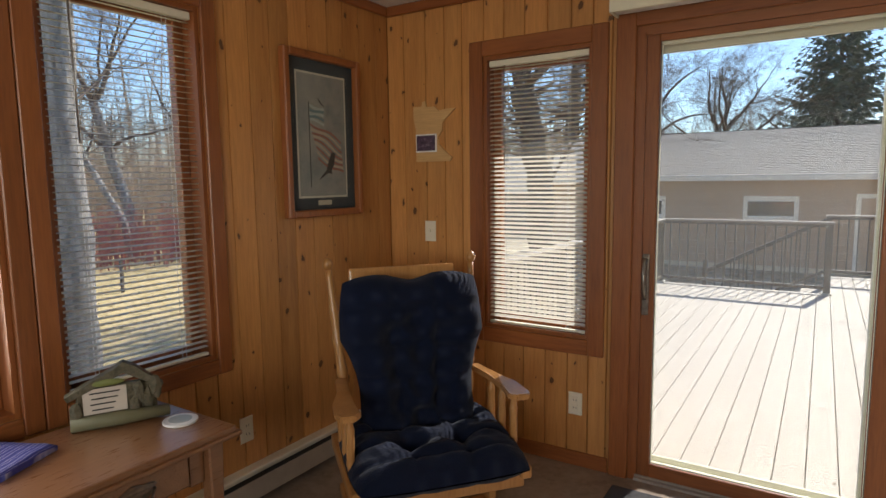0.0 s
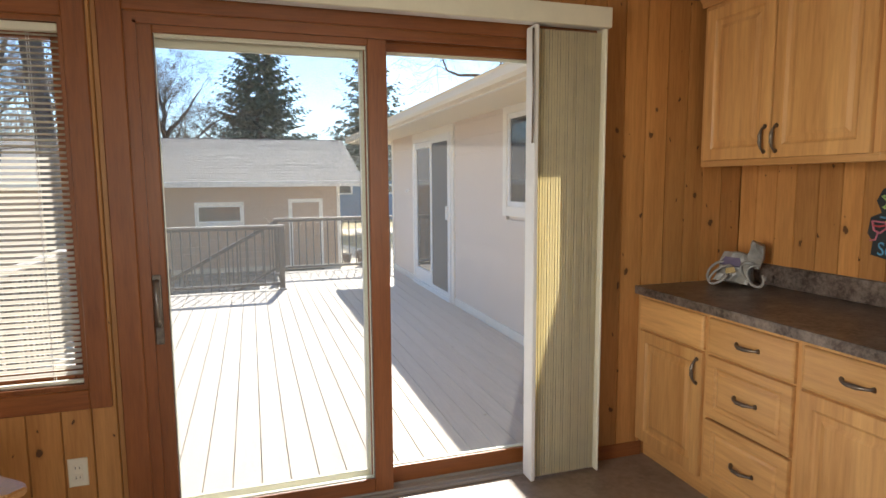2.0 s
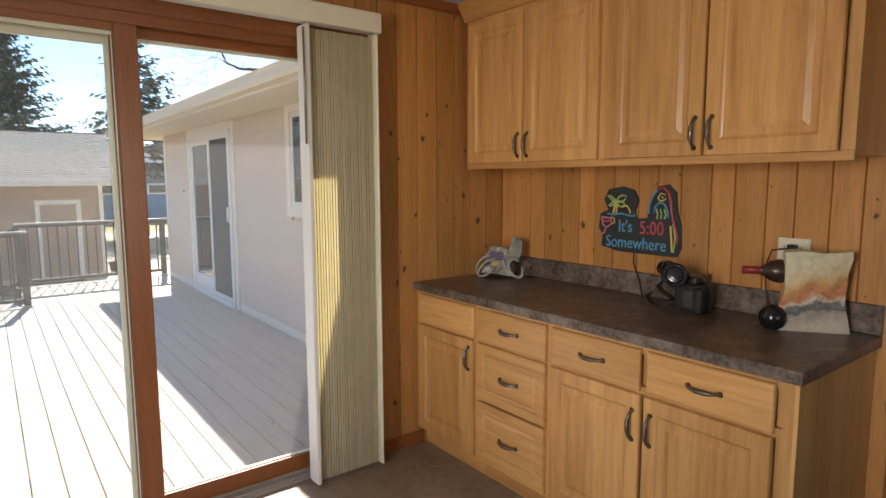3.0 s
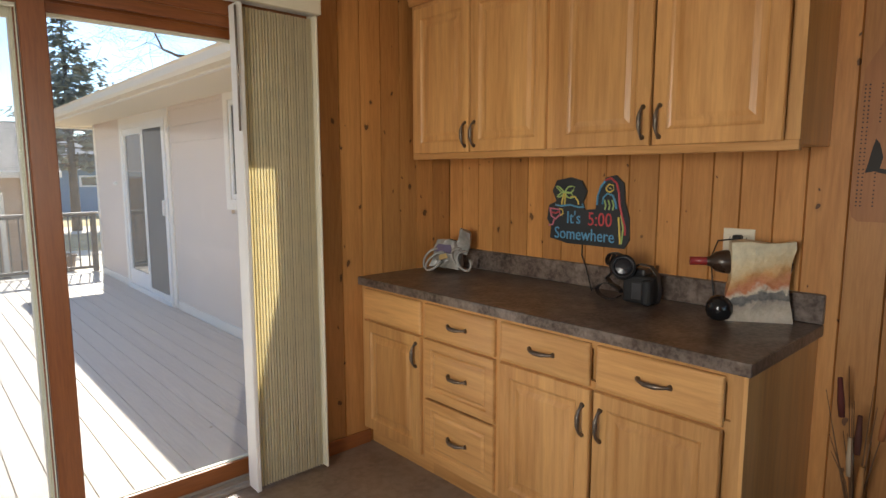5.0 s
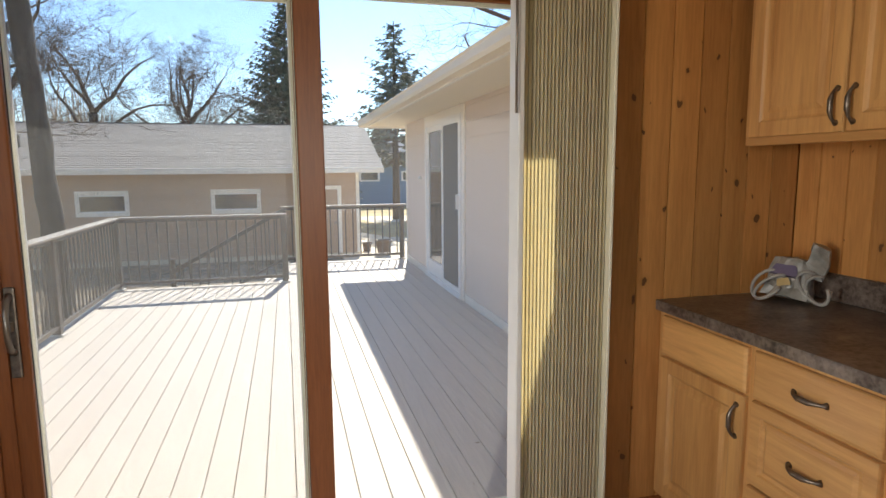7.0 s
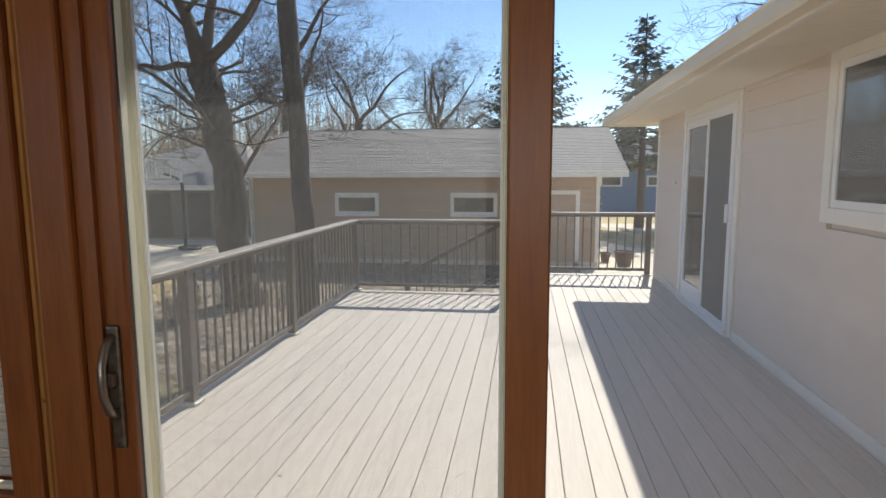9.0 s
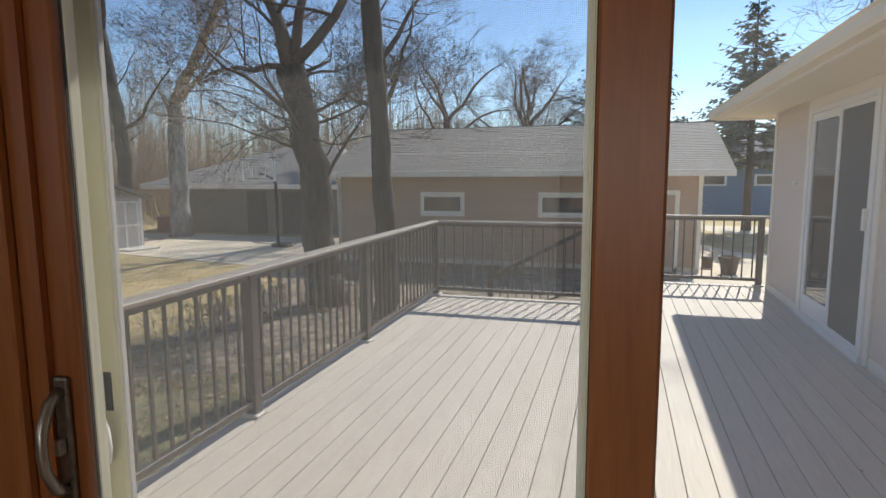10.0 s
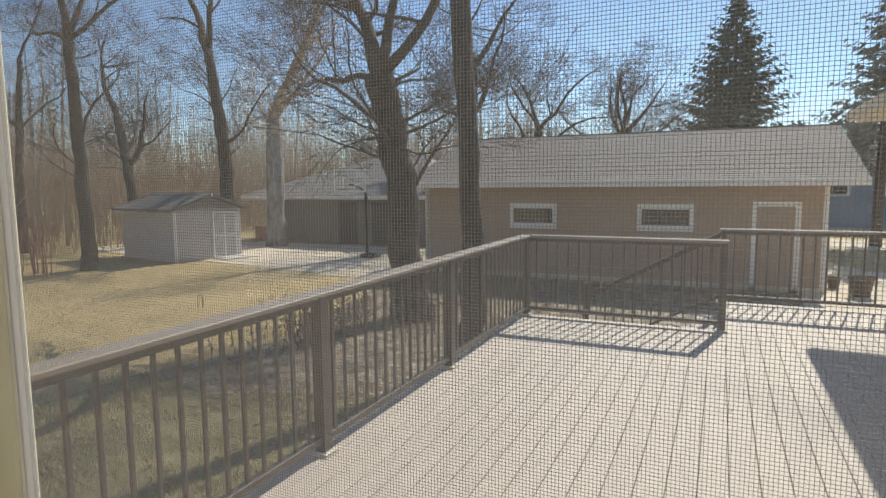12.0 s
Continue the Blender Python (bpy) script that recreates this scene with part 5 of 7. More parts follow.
colr = M_NAVY.mix(0.35, colr, M_NAVY.ramp(na, [(0.35, (0.003, 0.007, 0.026)), (0.7, (0.008, 0.013, 0.036))]))
M_NAVY.bump(nb_, 0.7, 0.004)
M_NAVY.b.inputs["Sheen Weight"].default_value = 0.08
M_NAVY = M_NAVY.done(colr, 0.95, 0, 0.2)


def cushion(w, h, t, tufts, waist=0.0, ears=0.0):
    """A tufted cushion in x and z whose face is towards -y."""
    nx, nz = 44, 50
    vs, fs = [], []
    for side in (-1, 1):
        for j in range(nz + 1):
            for i in range(nx + 1):
                u, v = 2 * i / nx - 1, 2 * j / nz - 1
                wide = w / 2 * (1 - waist * max(0.0, 1 - ((v + 0.45) / 0.75) ** 2))
                top = ears * max(0.0, math.cos((abs(u) - 0.62) * 2.6)) * max(0.0, v) ** 4 - ears * 0.6 * max(0.0, 1 - (u / 0.35) ** 2) * max(0.0, v) ** 6
                ru, rv = u * math.sqrt(max(0.0, 1 - 0.14 * v * v * v * v)), v * math.sqrt(max(0.0, 1 - 0.12 * u * u * u * u))
                edge = max(0.0, 1 - abs(u) ** 5) ** 0.5 * max(0.0, 1 - abs(v) ** 6) ** 0.5
                quilt = (1 - abs(math.sin(math.pi * (v * 2.4 + 0.5)))) ** 3 + 0.7 * (1 - abs(math.sin(math.pi * (u * 1.6 + 0.5)))) ** 3
                d = t * edge * (1 - 0.26 * quilt)
                for tx, tz in tufts:
                    q = ((u - tx) * w / 2) ** 2 + ((v - tz) * h / 2) ** 2
                    d -= t * 0.7 * math.exp(-q / 0.0028)
                d += (0.012 * noise.noise(Vector((u * 2.2, v * 3, side))) + 0.016 * noise.noise(Vector((u * 4 + 5, v * 7, side)))) * edge
                vs.append((ru * wide, side * max(d, 0.004) * (1 if side < 0 else 0.5), rv * h / 2 + top))
    for side in (0, 1):
        o = side * (nx + 1) * (nz + 1)
        for j in range(nz):
            for i in range(nx):
                a = o + j * (nx + 1) + i
                q = (a, a + 1, a + nx + 2, a + nx + 1)
                fs.append(q if side == 0 else q[::-1])
    return mesh_of("cushion", vs, fs)


back_tufts = [(x, z) for z in (-0.5, -0.12, 0.26) for x in (-0.36, 0.36)] + [(0, 0.45), (0, 0.07), (0, -0.31), (0, -0.7)]
part("back_cushion", cushion(0.64, 0.73, 0.10, back_tufts, 0.22, 0.02), M_NAVY, chair, "thick tufted navy plaid back cushion", at=pose(0, 0.115, 0.70, -LEAN - 2, 0, 0))
seat_tufts = [(-0.45, 0.35), (0.45, 0.35), (0, 0.35), (-0.25, -0.2), (0.25, -0.2)]
part("seat_cushion", cushion(0.70, 0.58, 0.10, seat_tufts), M_NAVY, chair, "thick tufted navy seat cushion", at=pose(0, -0.085, 0.36, -86, 0, 0))

mat_ = thing("door_mat", pose(-0.1, -0.42, 0.0), "small dark doormat by the sliding door", "mat")
part("mat", box(-0.05, 0.62, -0.1, 0.30, 0.0, 0.012, 0.004), tinted("mat_charcoal", (0.05, 0.05, 0.055), 0.95, 0.3, 0.6), mat_)

# ---- outside: ground, deck ----
ZD, ZG = -0.132, -0.95
structure("ground", box(-400, 400, -400, 600, ZG - 0.5, ZG), M_GRASS, "dormant straw-coloured lawn", "lawn")


def sheet(name, pts, z, material, label, category):
    bm = bm_new()
    top = [bm.verts.new((x, y, z)) for x, y in pts]
    low = [bm.verts.new((x, y, ZG - 0.1)) for x, y in pts]
    bm.faces.new(top)
    for i in range(len(pts)):
        j = (i + 1) % len(pts)
        bm.faces.new((top[i], low[i], low[j], top[j]))
    return structure(name, bm, material, label, category)


sheet("driveway", [(-22, 14.6), (-13.6, 13.6), (-8.3, 12.6), (-6.6, 13.4), (-6.6, 19.3), (-15, 19.4), (-22, 18.5)], ZG + 0.012, M_CONC, "pale concrete pad with tree shadows", "driveway")
sheet("pavement", [(2.2, 12.6), (12, 12.6), (12, 17.5), (4.2, 18.5), (3.3, 21), (2.2, 21)], ZG + 0.012, M_CONC, "pale concrete walk beside the garage", "pavement")
sheet("road", [(4.5, 24.5), (60, 22.5), (60, 27), (4.0, 28)], ZG + 0.008, M_CONC, "pale driveway before the blue house", "road")
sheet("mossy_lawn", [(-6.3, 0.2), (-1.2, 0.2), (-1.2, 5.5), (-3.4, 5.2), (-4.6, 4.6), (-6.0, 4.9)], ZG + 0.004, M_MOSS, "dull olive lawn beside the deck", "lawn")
sheet("garden_bed", [(-5.9, 4.9), (-4.6, 4.6), (-3.4, 5.2), (-1.2, 5.5), (-1.2, 8.6), (3.0, 8.6), (2.7, 14.3), (-6.4, 14.3), (-6.8, 12.3), (-5.4, 7.0)], ZG + 0.006, M_LITTER, "dark bed of leaf litter and mulch", "garden bed")

rng = random.Random(4)
vs, fs = [], []
for i in range(9000):
    x, y = rng.uniform(-6.2, -1.5), rng.uniform(0.4, 13.8)
    if y < 3.6 + 1.6 * rng.random() and rng.random() < 0.95:
        continue
    s, a, tl = rng.uniform(0.02, 0.05), rng.uniform(0, 6.3), rng.uniform(-0.5, 0.5)
    b = len(vs)
    z = ZG + 0.012 + rng.uniform(0, 0.02)
    for k, (u, v) in enumerate(((1, 0), (0.1, 0.55), (-0.9, 0.1), (0.0, -0.5))):
        vs.append((x + s * (u * math.cos(a) - v * math.sin(a)), y + s * (u * math.sin(a) + v * math.cos(a)), z + s * 0.5 * tl * v + 0.3 * s * abs(u)))
    fs.append((b, b + 1, b + 2, b + 3))
me = mesh_of("fallen_leaves", vs, fs, False)
me.materials.append(M_LEAF)
tagged(new("fallen_leaves", me), "dry brown leaves fallen over the bed", "leaves", kind="stuff")
vs, fs = [], []
for i in range(9000):
    x, y = rng.uniform(-14, -5.6), rng.uniform(1.0, 12.3)
    if y > 12.9 + (x + 8.3) * -0.2:
        continue
    hgt, a = rng.uniform(0.02, 0.06), rng.uniform(0, 6.3)
    dx, dy = 0.006 * math.cos(a), 0.006 * math.sin(a)
    b = len(vs)
    vs += [(x - dx, y - dy, ZG - 0.003), (x + dx, y + dy, ZG - 0.003), (x + rng.uniform(-0.03, 0.03), y + rng.uniform(-0.03, 0.03), ZG + hgt)]
    fs.append((b, b + 1, b + 2))
for i in range(16000):
    x, y = rng.uniform(-6.2, -1.5), rng.uniform(0.5, 5.9)
    if noise.noise(Vector((x * 1.6, y * 1.6, 3.0))) < rng.uniform(-0.35, 0.25):
        continue
    hgt, a = rng.uniform(0.02, 0.075), rng.uniform(0, 6.3)
    dx, dy = 0.007 * math.cos(a), 0.007 * math.sin(a)
    b = len(vs)
    vs += [(x - dx, y - dy, ZG), (x + dx, y + dy, ZG), (x + rng.uniform(-0.04, 0.04), y + rng.uniform(-0.04, 0.04), ZG + hgt)]
    fs.append((b, b + 1, b + 2))
me = mesh_of("lawn_grass", vs, fs, False)
me.materials.append(M_GRASS)
tagged(new("lawn_grass", me), "short straw-coloured grass blades", "grass", kind="stuff")

vs, fs = [], []
for i in range(34):
    x, y = rng.uniform(-1.2, 2.6), rng.uniform(0.6, 7.6)
    s, a = rng.uniform(0.006, 0.018), rng.uniform(0, 6.3)
    if y > 6.4 and x < 0.8:
        continue
    b = len(vs)
    for u, v in ((1, 0), (0.1, 0.5), (-0.9, 0.1), (0.0, -0.45)):
        vs.append((x + s * (u * math.cos(a) - v * math.sin(a)), y + s * (u * math.sin(a) + v * math.cos(a)), ZD + 0.003 + 0.3 * s * abs(u)))
    fs.append((b, b + 1, b + 2, b + 3))
me = mesh_of("deck_leaf_bits", vs, fs, False)
me.materials.append(M_LEAF)
tagged(new("deck_leaf_bits", me), "scattered dry leaf bits lying on the deck", "leaves", kind="stuff")

deck = structure("deck", boxes([(-1.40, 2.76, 0.3, 0.34, -0.40, -0.162), (-1.40, 0.70, 6.48, 6.52, -0.40, -0.162), (0.70, 2.76, 8.2, 8.24, -0.40, -0.162), (-1.42, -1.38, 0.3, 6.52, -0.40, -0.162),
                                 (0.68, 0.72, 6.52, 8.24, -0.40, -0.162)] + [(-1.38, 2.76, y, y + 0.04, -0.35, -0.162) for y in (1.2, 2.2, 3.2, 4.2, 5.2, 6.1)]), M_RAIL, "raised deck framing", "deck")
board_x = -1.472
while board_x < 2.72:
    wd = min(0.1445, 2.765 - board_x)
    end = 6.56 if board_x + 0.08 < 0.72 else 8.27
    part("deck_board", box(0, wd, 0, end - 0.165, 0, 0.026, 0.003), M_DECK, deck, at=(board_x, 0.165, ZD - 0.026))
    board_x += 0.149
for i in range(4):
    part("deck_post", box(-0.06, 0.06, -0.06, 0.06, 0, 0.56), M_RAIL, deck, at=((-1.3, -1.3, 0.6, 2.6)[i], (2.5, 6.3, 8.0, 8.0)[i], ZG))

# ---- railings ----
baluster = as_mesh("baluster", box(-0.0095, 0.0095, -0.0095, 0.0095, 0.0, 0.80, 0.002))
baluster.materials.append(M_RAIL)
M_FOOT = plain("bright_post_foot", (0.66, 0.62, 0.56), 0.45, 0.1)


def railing(m, length, posts, label, step=0.122, height=0.965):
    """A rail along +x from the origin on the deck; posts: distances."""
    rl = thing("deck_railing", m, label, "railing", "deck railings")
    part("cap_rail", box(-0.045, length + 0.045, -0.062, 0.062, height - 0.028, height, 0.006), M_CAP, rl)
    part("top_rail", box(0, length, -0.022, 0.022, height - 0.07, height - 0.028, 0.003), M_RAIL, rl)
    part("bottom_rail", box(0, length, -0.022, 0.022, 0.07, 0.112, 0.003), M_RAIL, rl)
    for p in posts:
        po = part("post", box(-0.038, 0.038, -0.038, 0.038, 0, height - 0.028, 0.004), M_RAIL, rl, at=(p, 0, 0))
        part("post_foot", box(-0.062, 0.062, -0.062, 0.062, 0, 0.022, 0.004), M_FOOT, po)
    n = int(length / step)
    for i in range(1, n):
        x = i * length / n
        if min(abs(x - p) for p in posts) > 0.05:
            ob = new("baluster", baluster)
            ob.parent = rl
            ob.matrix_basis = Matrix.Translation((x, 0, 0.10))
    return rl


railing(pose(-1.395, 0.27, ZD, 0, 0, 90), 6.24, (0.06, 2.21, 4.0, 6.24), "dark bronze metal railing along the deck's side")
railing(pose(-1.395, 6.51, ZD), 2.115, (2.115,), "dark bronze metal railing across the deck")
railing(pose(0.72, 8.2, ZD), 2.03, (0.0, 1.99), "dark bronze metal railing at the deck's far end")
# stairs down beside the deck, with their sloping handrail
stairs = thing("deck_stairs", pose(0.70, 7.36, ZD), "grey deck stairs going down beside the railing", "stairs")
for i in range(5):
    part("tread", box(-0.30 * (i + 1), -0.30 * i + 0.02, -0.78, 0.78, -0.163 * (i + 1) - 0.03, -0.163 * (i + 1), 0.004), M_DECK, stairs)
    part("riser", box(-0.30 * i - 0.022, -0.30 * i - 0.002, -0.78, 0.78, -0.163 * (i + 1), -0.163 * i - 0.03), M_RAIL, stairs)
handrail = thing("stair_railing", pose(0.72, 8.2, ZD), "dark bronze sloping stair railing", "railing")
slope = 0.163 / 0.30
sl = Matrix(((1, 0, 0, 0), (0, 1, 0, 0), (slope, 0, 1, 0), (0, 0, 0, 1)))
for nm, z0, z1, hw in (("cap_rail", 0.91, 0.94, 0.045), ("top_rail", 0.87, 0.91, 0.02), ("bottom_rail", 0.08, 0.12, 0.02)):
    b = box(-1.75, -0.04, -hw, hw, z0, z1)
    b.transform(sl)
    part(nm, b, M_RAIL, handrail)
for i in range(1, 14):
    ob = new("baluster", baluster)
    ob.parent = handrail
    ob.matrix_basis = Matrix.Translation((-0.123 * i, 0, 0.10 - 0.123 * i * slope))
part("post", box(-0.038, 0.038, -0.038, 0.038, -0.0, 0.98), M_RAIL, handrail, at=(-1.75, 0, -0.82))

# ---- the house that runs along the deck ----
XH = 2.80
house = thing("house", pose(XH, 0, 0), "single-storey house in tan lap siding along the deck", "house")
wall = part("wall", boxes([(0.02, 6, 0.2, 8.06, ZG, 2.24)]), M_SIDING, house)
HD = (4.72, 6.52, -0.03, 2.08)
HW = (2.31, 2.96, 1.20, 2.12)
z = ZG + 0.75
course = 0.18
lap_cache = {}


def lap(length):
    key = round(length, 2)
    if key not in lap_cache:
        bm = bm_new()
        prof = [(0.02, 0.0), (-0.013, 0.0), (-0.001, course), (0.02, course)]
        ends = [[bm.verts.new((x, y, q)) for x, q in prof] for y in (0.0, length)]
        for i in range(4):
            bm.faces.new((ends[0][i], ends[1][i], ends[1][(i + 1) % 4], ends[0][(i + 1) % 4]))
        bm.faces.new(ends[0][::-1])
        bm.faces.new(ends[1])
        lap_cache[key] = as_mesh("siding_board", bm)
        lap_cache[key].materials.append(M_SIDING)
    return lap_cache[key]


while z < 2.22:
    spans = [(0.2, 8.03)]
    for a, b, c, d in (HD, HW):
        if z + course > c + 0.0 and z < d + 0.08:
            spans = [s for p, q in spans for s in ((p, min(q, a - 0.04)), (max(p, b + 0.04), q)) if s[1] - s[0] > 0.05]
    for p, q in spans:
        ob = new("siding_board", lap(q - p))
        ob.parent = wall
        ob.location = (0, p, z)
    z += course
part("corner_board", box(-0.018, 0.08, 8.03, 8.12, ZG, 2.22, 0.003), M_HTRIM, house)
part("base_trim", box(-0.022, 0.0, 0.2, 4.60, ZD - 0.02, ZD + 0.085, 0.003), M_HTRIM, house, "white base board along the deck")
part("base_trim", box(-0.022, 0.0, 6.64, 8.05, ZD - 0.02, ZD + 0.085, 0.003), M_HTRIM, house)
# eaves: soffit, fascia, gutter, roof
soff = part("soffit", box(-0.62, 6.3, 0.3, 8.66, 2.195, 2.215), M_SOFFIT, house, "cream ribbed soffit")
sb = as_mesh("soffit_board", box(-0.615, -0.02, 0.0, 0.098, 0.0, 0.012, 0.003))
sb.materials.append(M_SOFFIT)
for i in range(81):
    ob = new("soffit_board", sb)
    ob.parent = soff
    ob.location = (0, 0.55 + i * 0.1, 2.182)
part("fascia", boxes([(-0.655, -0.62, 0.3, 8.69, 2.15, 2.28), (-0.62, 6.3, 8.66, 8.69, 2.15, 2.28)], 0.003), M_HTRIM, house)
gutter = [(0, 0), (-0.085, 0.0), (-0.10, 0.03), (-0.10, 0.085), (-0.115, 0.10), (-0.10, 0.105), (0, 0.105)]
bm = bm_new()
ends = [[bm.verts.new((-0.655 + x, y, 2.165 + q)) for x, q in gutter] for y in (0.3, 8.72)]
for i in range(7):
    bm.faces.new((ends[0][i], ends[0][(i + 1) % 7], ends[1][(i + 1) % 7], ends[1][i]))
bm.faces.new(ends[0])
bm.faces.new(ends[1][::-1])
part("gutter", bm, M_SOFFIT, house)
bm = bm_new()
rv = [bm.verts.new(c) for c in ((-0.74, 0.3, 2.28), (-0.74, 8.74, 2.28), (3.2, 4.8, 3.7), (3.2, 0.3, 3.7), (7.0, 8.74, 2.28), (7.0, 0.3, 2.28))]
for f in ((0, 1, 2, 3), (1, 4, 2), (4, 5, 3, 2), (0, 5, 4, 1)):
    bm.faces.new([rv[i] for i in f])
part("roof", bm, M_SHINGLE, house)


def house_window(parent, name, y0, y1, z0, z1, casing_w, label=""):
    """A window set on the wall that faces -x: casing, frame and a dark pane."""
    win = part(name, boxes([(-0.03, 0.0, y0 - casing_w, y0, z0 - casing_w, z1 + casing_w), (-0.03, 0.0, y1, y1 + casing_w, z0 - casing_w, z1 + casing_w),
                            (-0.03, 0.0, y0, y1, z1, z1 + casing_w), (-0.03, 0.0, y0, y1, z0 - casing_w, z0)], 0.004), M_HTRIM, parent, label)
    f = 0.05
    part("sash", boxes([(-0.018, 0.005, y0, y0 + f, z0, z1), (-0.018, 0.005, y1 - f, y1, z0, z1), (-0.018, 0.005, y0 + f, y1 - f, z1 - f, z1), (-0.018, 0.005, y0 + f, y1 - f, z0, z0 + f)], 0.003), M_WHITE, win)
    part("pane", box(-0.006, 0.002, y0 + f, y1 - f, z0 + f, z1 - f), M_PANE_FAR, win)
    return win


house_window(house, "window", 2.31, 2.96, 1.20, 2.11, 0.10, "cream-framed window")
pd = part("patio_door", boxes([(-0.03, 0.0, 4.62, 4.72, ZD, 2.18), (-0.03, 0.0, 6.52, 6.62, ZD, 2.18), (-0.03, 0.0, 4.72, 6.52, 2.08, 2.18)], 0.004), M_HTRIM, house, "white-framed sliding patio door")
part("door_frame", boxes([(-0.045, 0.0, 4.72, 4.78, ZD + 0.04, 2.08), (-0.045, 0.0, 6.46, 6.52, ZD + 0.04, 2.08), (-0.045, 0.0, 4.78, 6.46, 2.02, 2.08), (-0.06, 0.0, 4.72, 6.52, ZD - 0.01, ZD + 0.06)], 0.004), M_WHITE, pd)
part("door_leaf", boxes([(-0.03, -0.005, 5.58, 5.66, -0.07, 2.02), (-0.03, -0.005, 6.38, 6.46, -0.07, 2.02), (-0.03, -0.005, 5.66, 6.38, 1.94, 2.02), (-0.03, -0.005, 5.66, 6.38, -0.07, 0.13)], 0.004), M_WHITE, pd)
part("screen_leaf", boxes([(-0.04, -0.02, 4.78, 4.83, -0.07, 2.02), (-0.04, -0.02, 5.55, 5.60, -0.07, 2.02), (-0.04, -0.02, 4.83, 5.55, 1.98, 2.02), (-0.04, -0.02, 4.83, 5.55, -0.07, -0.02)], 0.003), M_WHITE, pd)
part("pane", box(-0.014, -0.008, 5.66, 6.38, 0.13, 1.94), M_PANE_FAR, pd)
part("screen_cloth", box(-0.03, -0.024, 4.83, 5.55, -0.02, 1.98), tinted("grey_screen", (0.085, 0.088, 0.09), 0.7), pd, "dark grey screen cloth")
part("handle", box(-0.075, -0.03, 4.785, 4.82, 0.95, 1.13, 0.006), M_WHITE, pd)
part("wall_lamp_box", box(-0.05, 0.0, 6.93, 7.0, 1.28, 1.32, 0.01), M_WHITE, house)
# the eaves of the room itself
own = thing("porch_eaves", pose(0, 0, 0), "cream eaves over the sliding door", "eaves")
part("soffit", box(XL - 0.6, XH - 0.1, WT + 0.005, 0.72, 2.25, 2.27), M_SOFFIT, own)
part("fascia", box(XL - 0.6, XH - 0.1, 0.72, 0.75, 2.22, 2.38), M_HTRIM, own)
bm = bm_new()
rv = [bm.verts.new(c) for c in ((XL - 0.7, 0.8, 2.39), (XR + 0.6, 0.8, 2.39), (XR + 0.6, YB - 0.7, 3.9), (XL - 0.7, YB - 0.7, 3.9), (XL - 0.7, 0.8, 2.53), (XR + 0.6, 0.8, 2.53), (XR + 0.6, YB - 0.7, 4.04), (XL - 0.7, YB - 0.7, 4.04))]
for f in ((0, 3, 2, 1), (4, 5, 6, 7), (0, 1, 5, 4), (1, 2, 6, 5), (2, 3, 7, 6), (3, 0, 4, 7)):
    bm.faces.new([rv[i] for i in f])
part("roof", bm, M_SHINGLE, own)

# ---- the garage across the yard ----
GX0, GX1, GY, GE = -6.62, 2.71, 14.34, 1.40
garage = thing("garage", pose(0, GY, 0), "tan garage with a grey shingle roof and small windows", "garage")
gw = part("wall", box(GX0, GX1, 0.02, 7.0, ZG, GE), M_SIDING_G, garage)
for i in range(13):
    z = ZG + 0.18 * i
    part("siding_board", box(GX0, GX1, -0.006, 0.03, z, z + 0.168), M_SIDING_G, gw)
part("foundation", box(GX0 + 0.02, GX1 - 0.02, -0.03, 0.0, ZG - 0.1, ZG + 0.12), M_CONC, garage)
for x in (GX0, GX1 - 0.09):
    part("corner_board", box(x, x + 0.09, -0.025, 0.0, ZG, GE), M_HTRIM, garage)


def roof_slope(parent, x0, x1, y0, z0, y1, z1, rows):
    """Shingle courses in real steps from the eave up to the ridge."""
    bm = bm_new()
    dz, dy = (z1 - z0) / rows, (y1 - y0) / rows
    for i in range(rows):
        a, b = (y0 + dy * i, z0 + dz * i), (y0 + dy * (i + 1.04), z0 + dz * (i + 1.04))
        v = [bm.verts.new(c) for c in ((x0, a[0], a[1] + 0.009), (x1, a[0], a[1] + 0.009), (x1, b[0], b[1] + 0.001), (x0, b[0], b[1] + 0.001), (x0, a[0], a[1]), (x1, a[0], a[1]))]
        bm.faces.new(v[:4])
        bm.faces.new((v[4], v[5], v[1], v[0]))
    v = [bm.verts.new(c) for c in ((x0, y0, z0), (x0, y1, z1), (x1, y1, z1), (x1, y0, z0))]
    bm.faces.new(v)
    return part("roof", bm, M_SHINGLE, parent, "weathered grey asphalt shingles")


roof_slope(garage, GX0 - 0.35, GX1 + 0.62, -0.45, GE + 0.07, 3.5, 2.84, 30)
roof_slope(garage, GX0 - 0.35, GX1 + 0.62, 7.45, GE + 0.07, 3.5, 2.84, 4)
part("fascia", box(GX0 - 0.35, GX1 + 0.62, -0.47, -0.44, GE - 0.06, GE + 0.08, 0.004), M_HTRIM, garage)
part("soffit", box(GX0 - 0.35, GX1 + 0.62, -0.44, 0.0, GE - 0.04, GE - 0.02), M_SOFFIT, garage)
part("gable", boxes([(GX1 - 0.02, GX1, 0.02, 7.0, GE, GE + 0.2)]), M_SIDING_G, garage)
part("vent_pipe", lathe([(0.04, 0), (0.04, 0.42), (0.055, 0.43), (0.055, 0.5)], 10), M_BLACK, garage, at=(-5.75, 1.2, 1.85))
part("downspout", tube([(GX0 + 0.02, -0.4, GE - 0.02), (GX0 + 0.04, -0.1, GE - 0.18), (GX0 + 0.04, -0.06, ZG + 0.1)], 0.035, 6), M_HTRIM, garage)


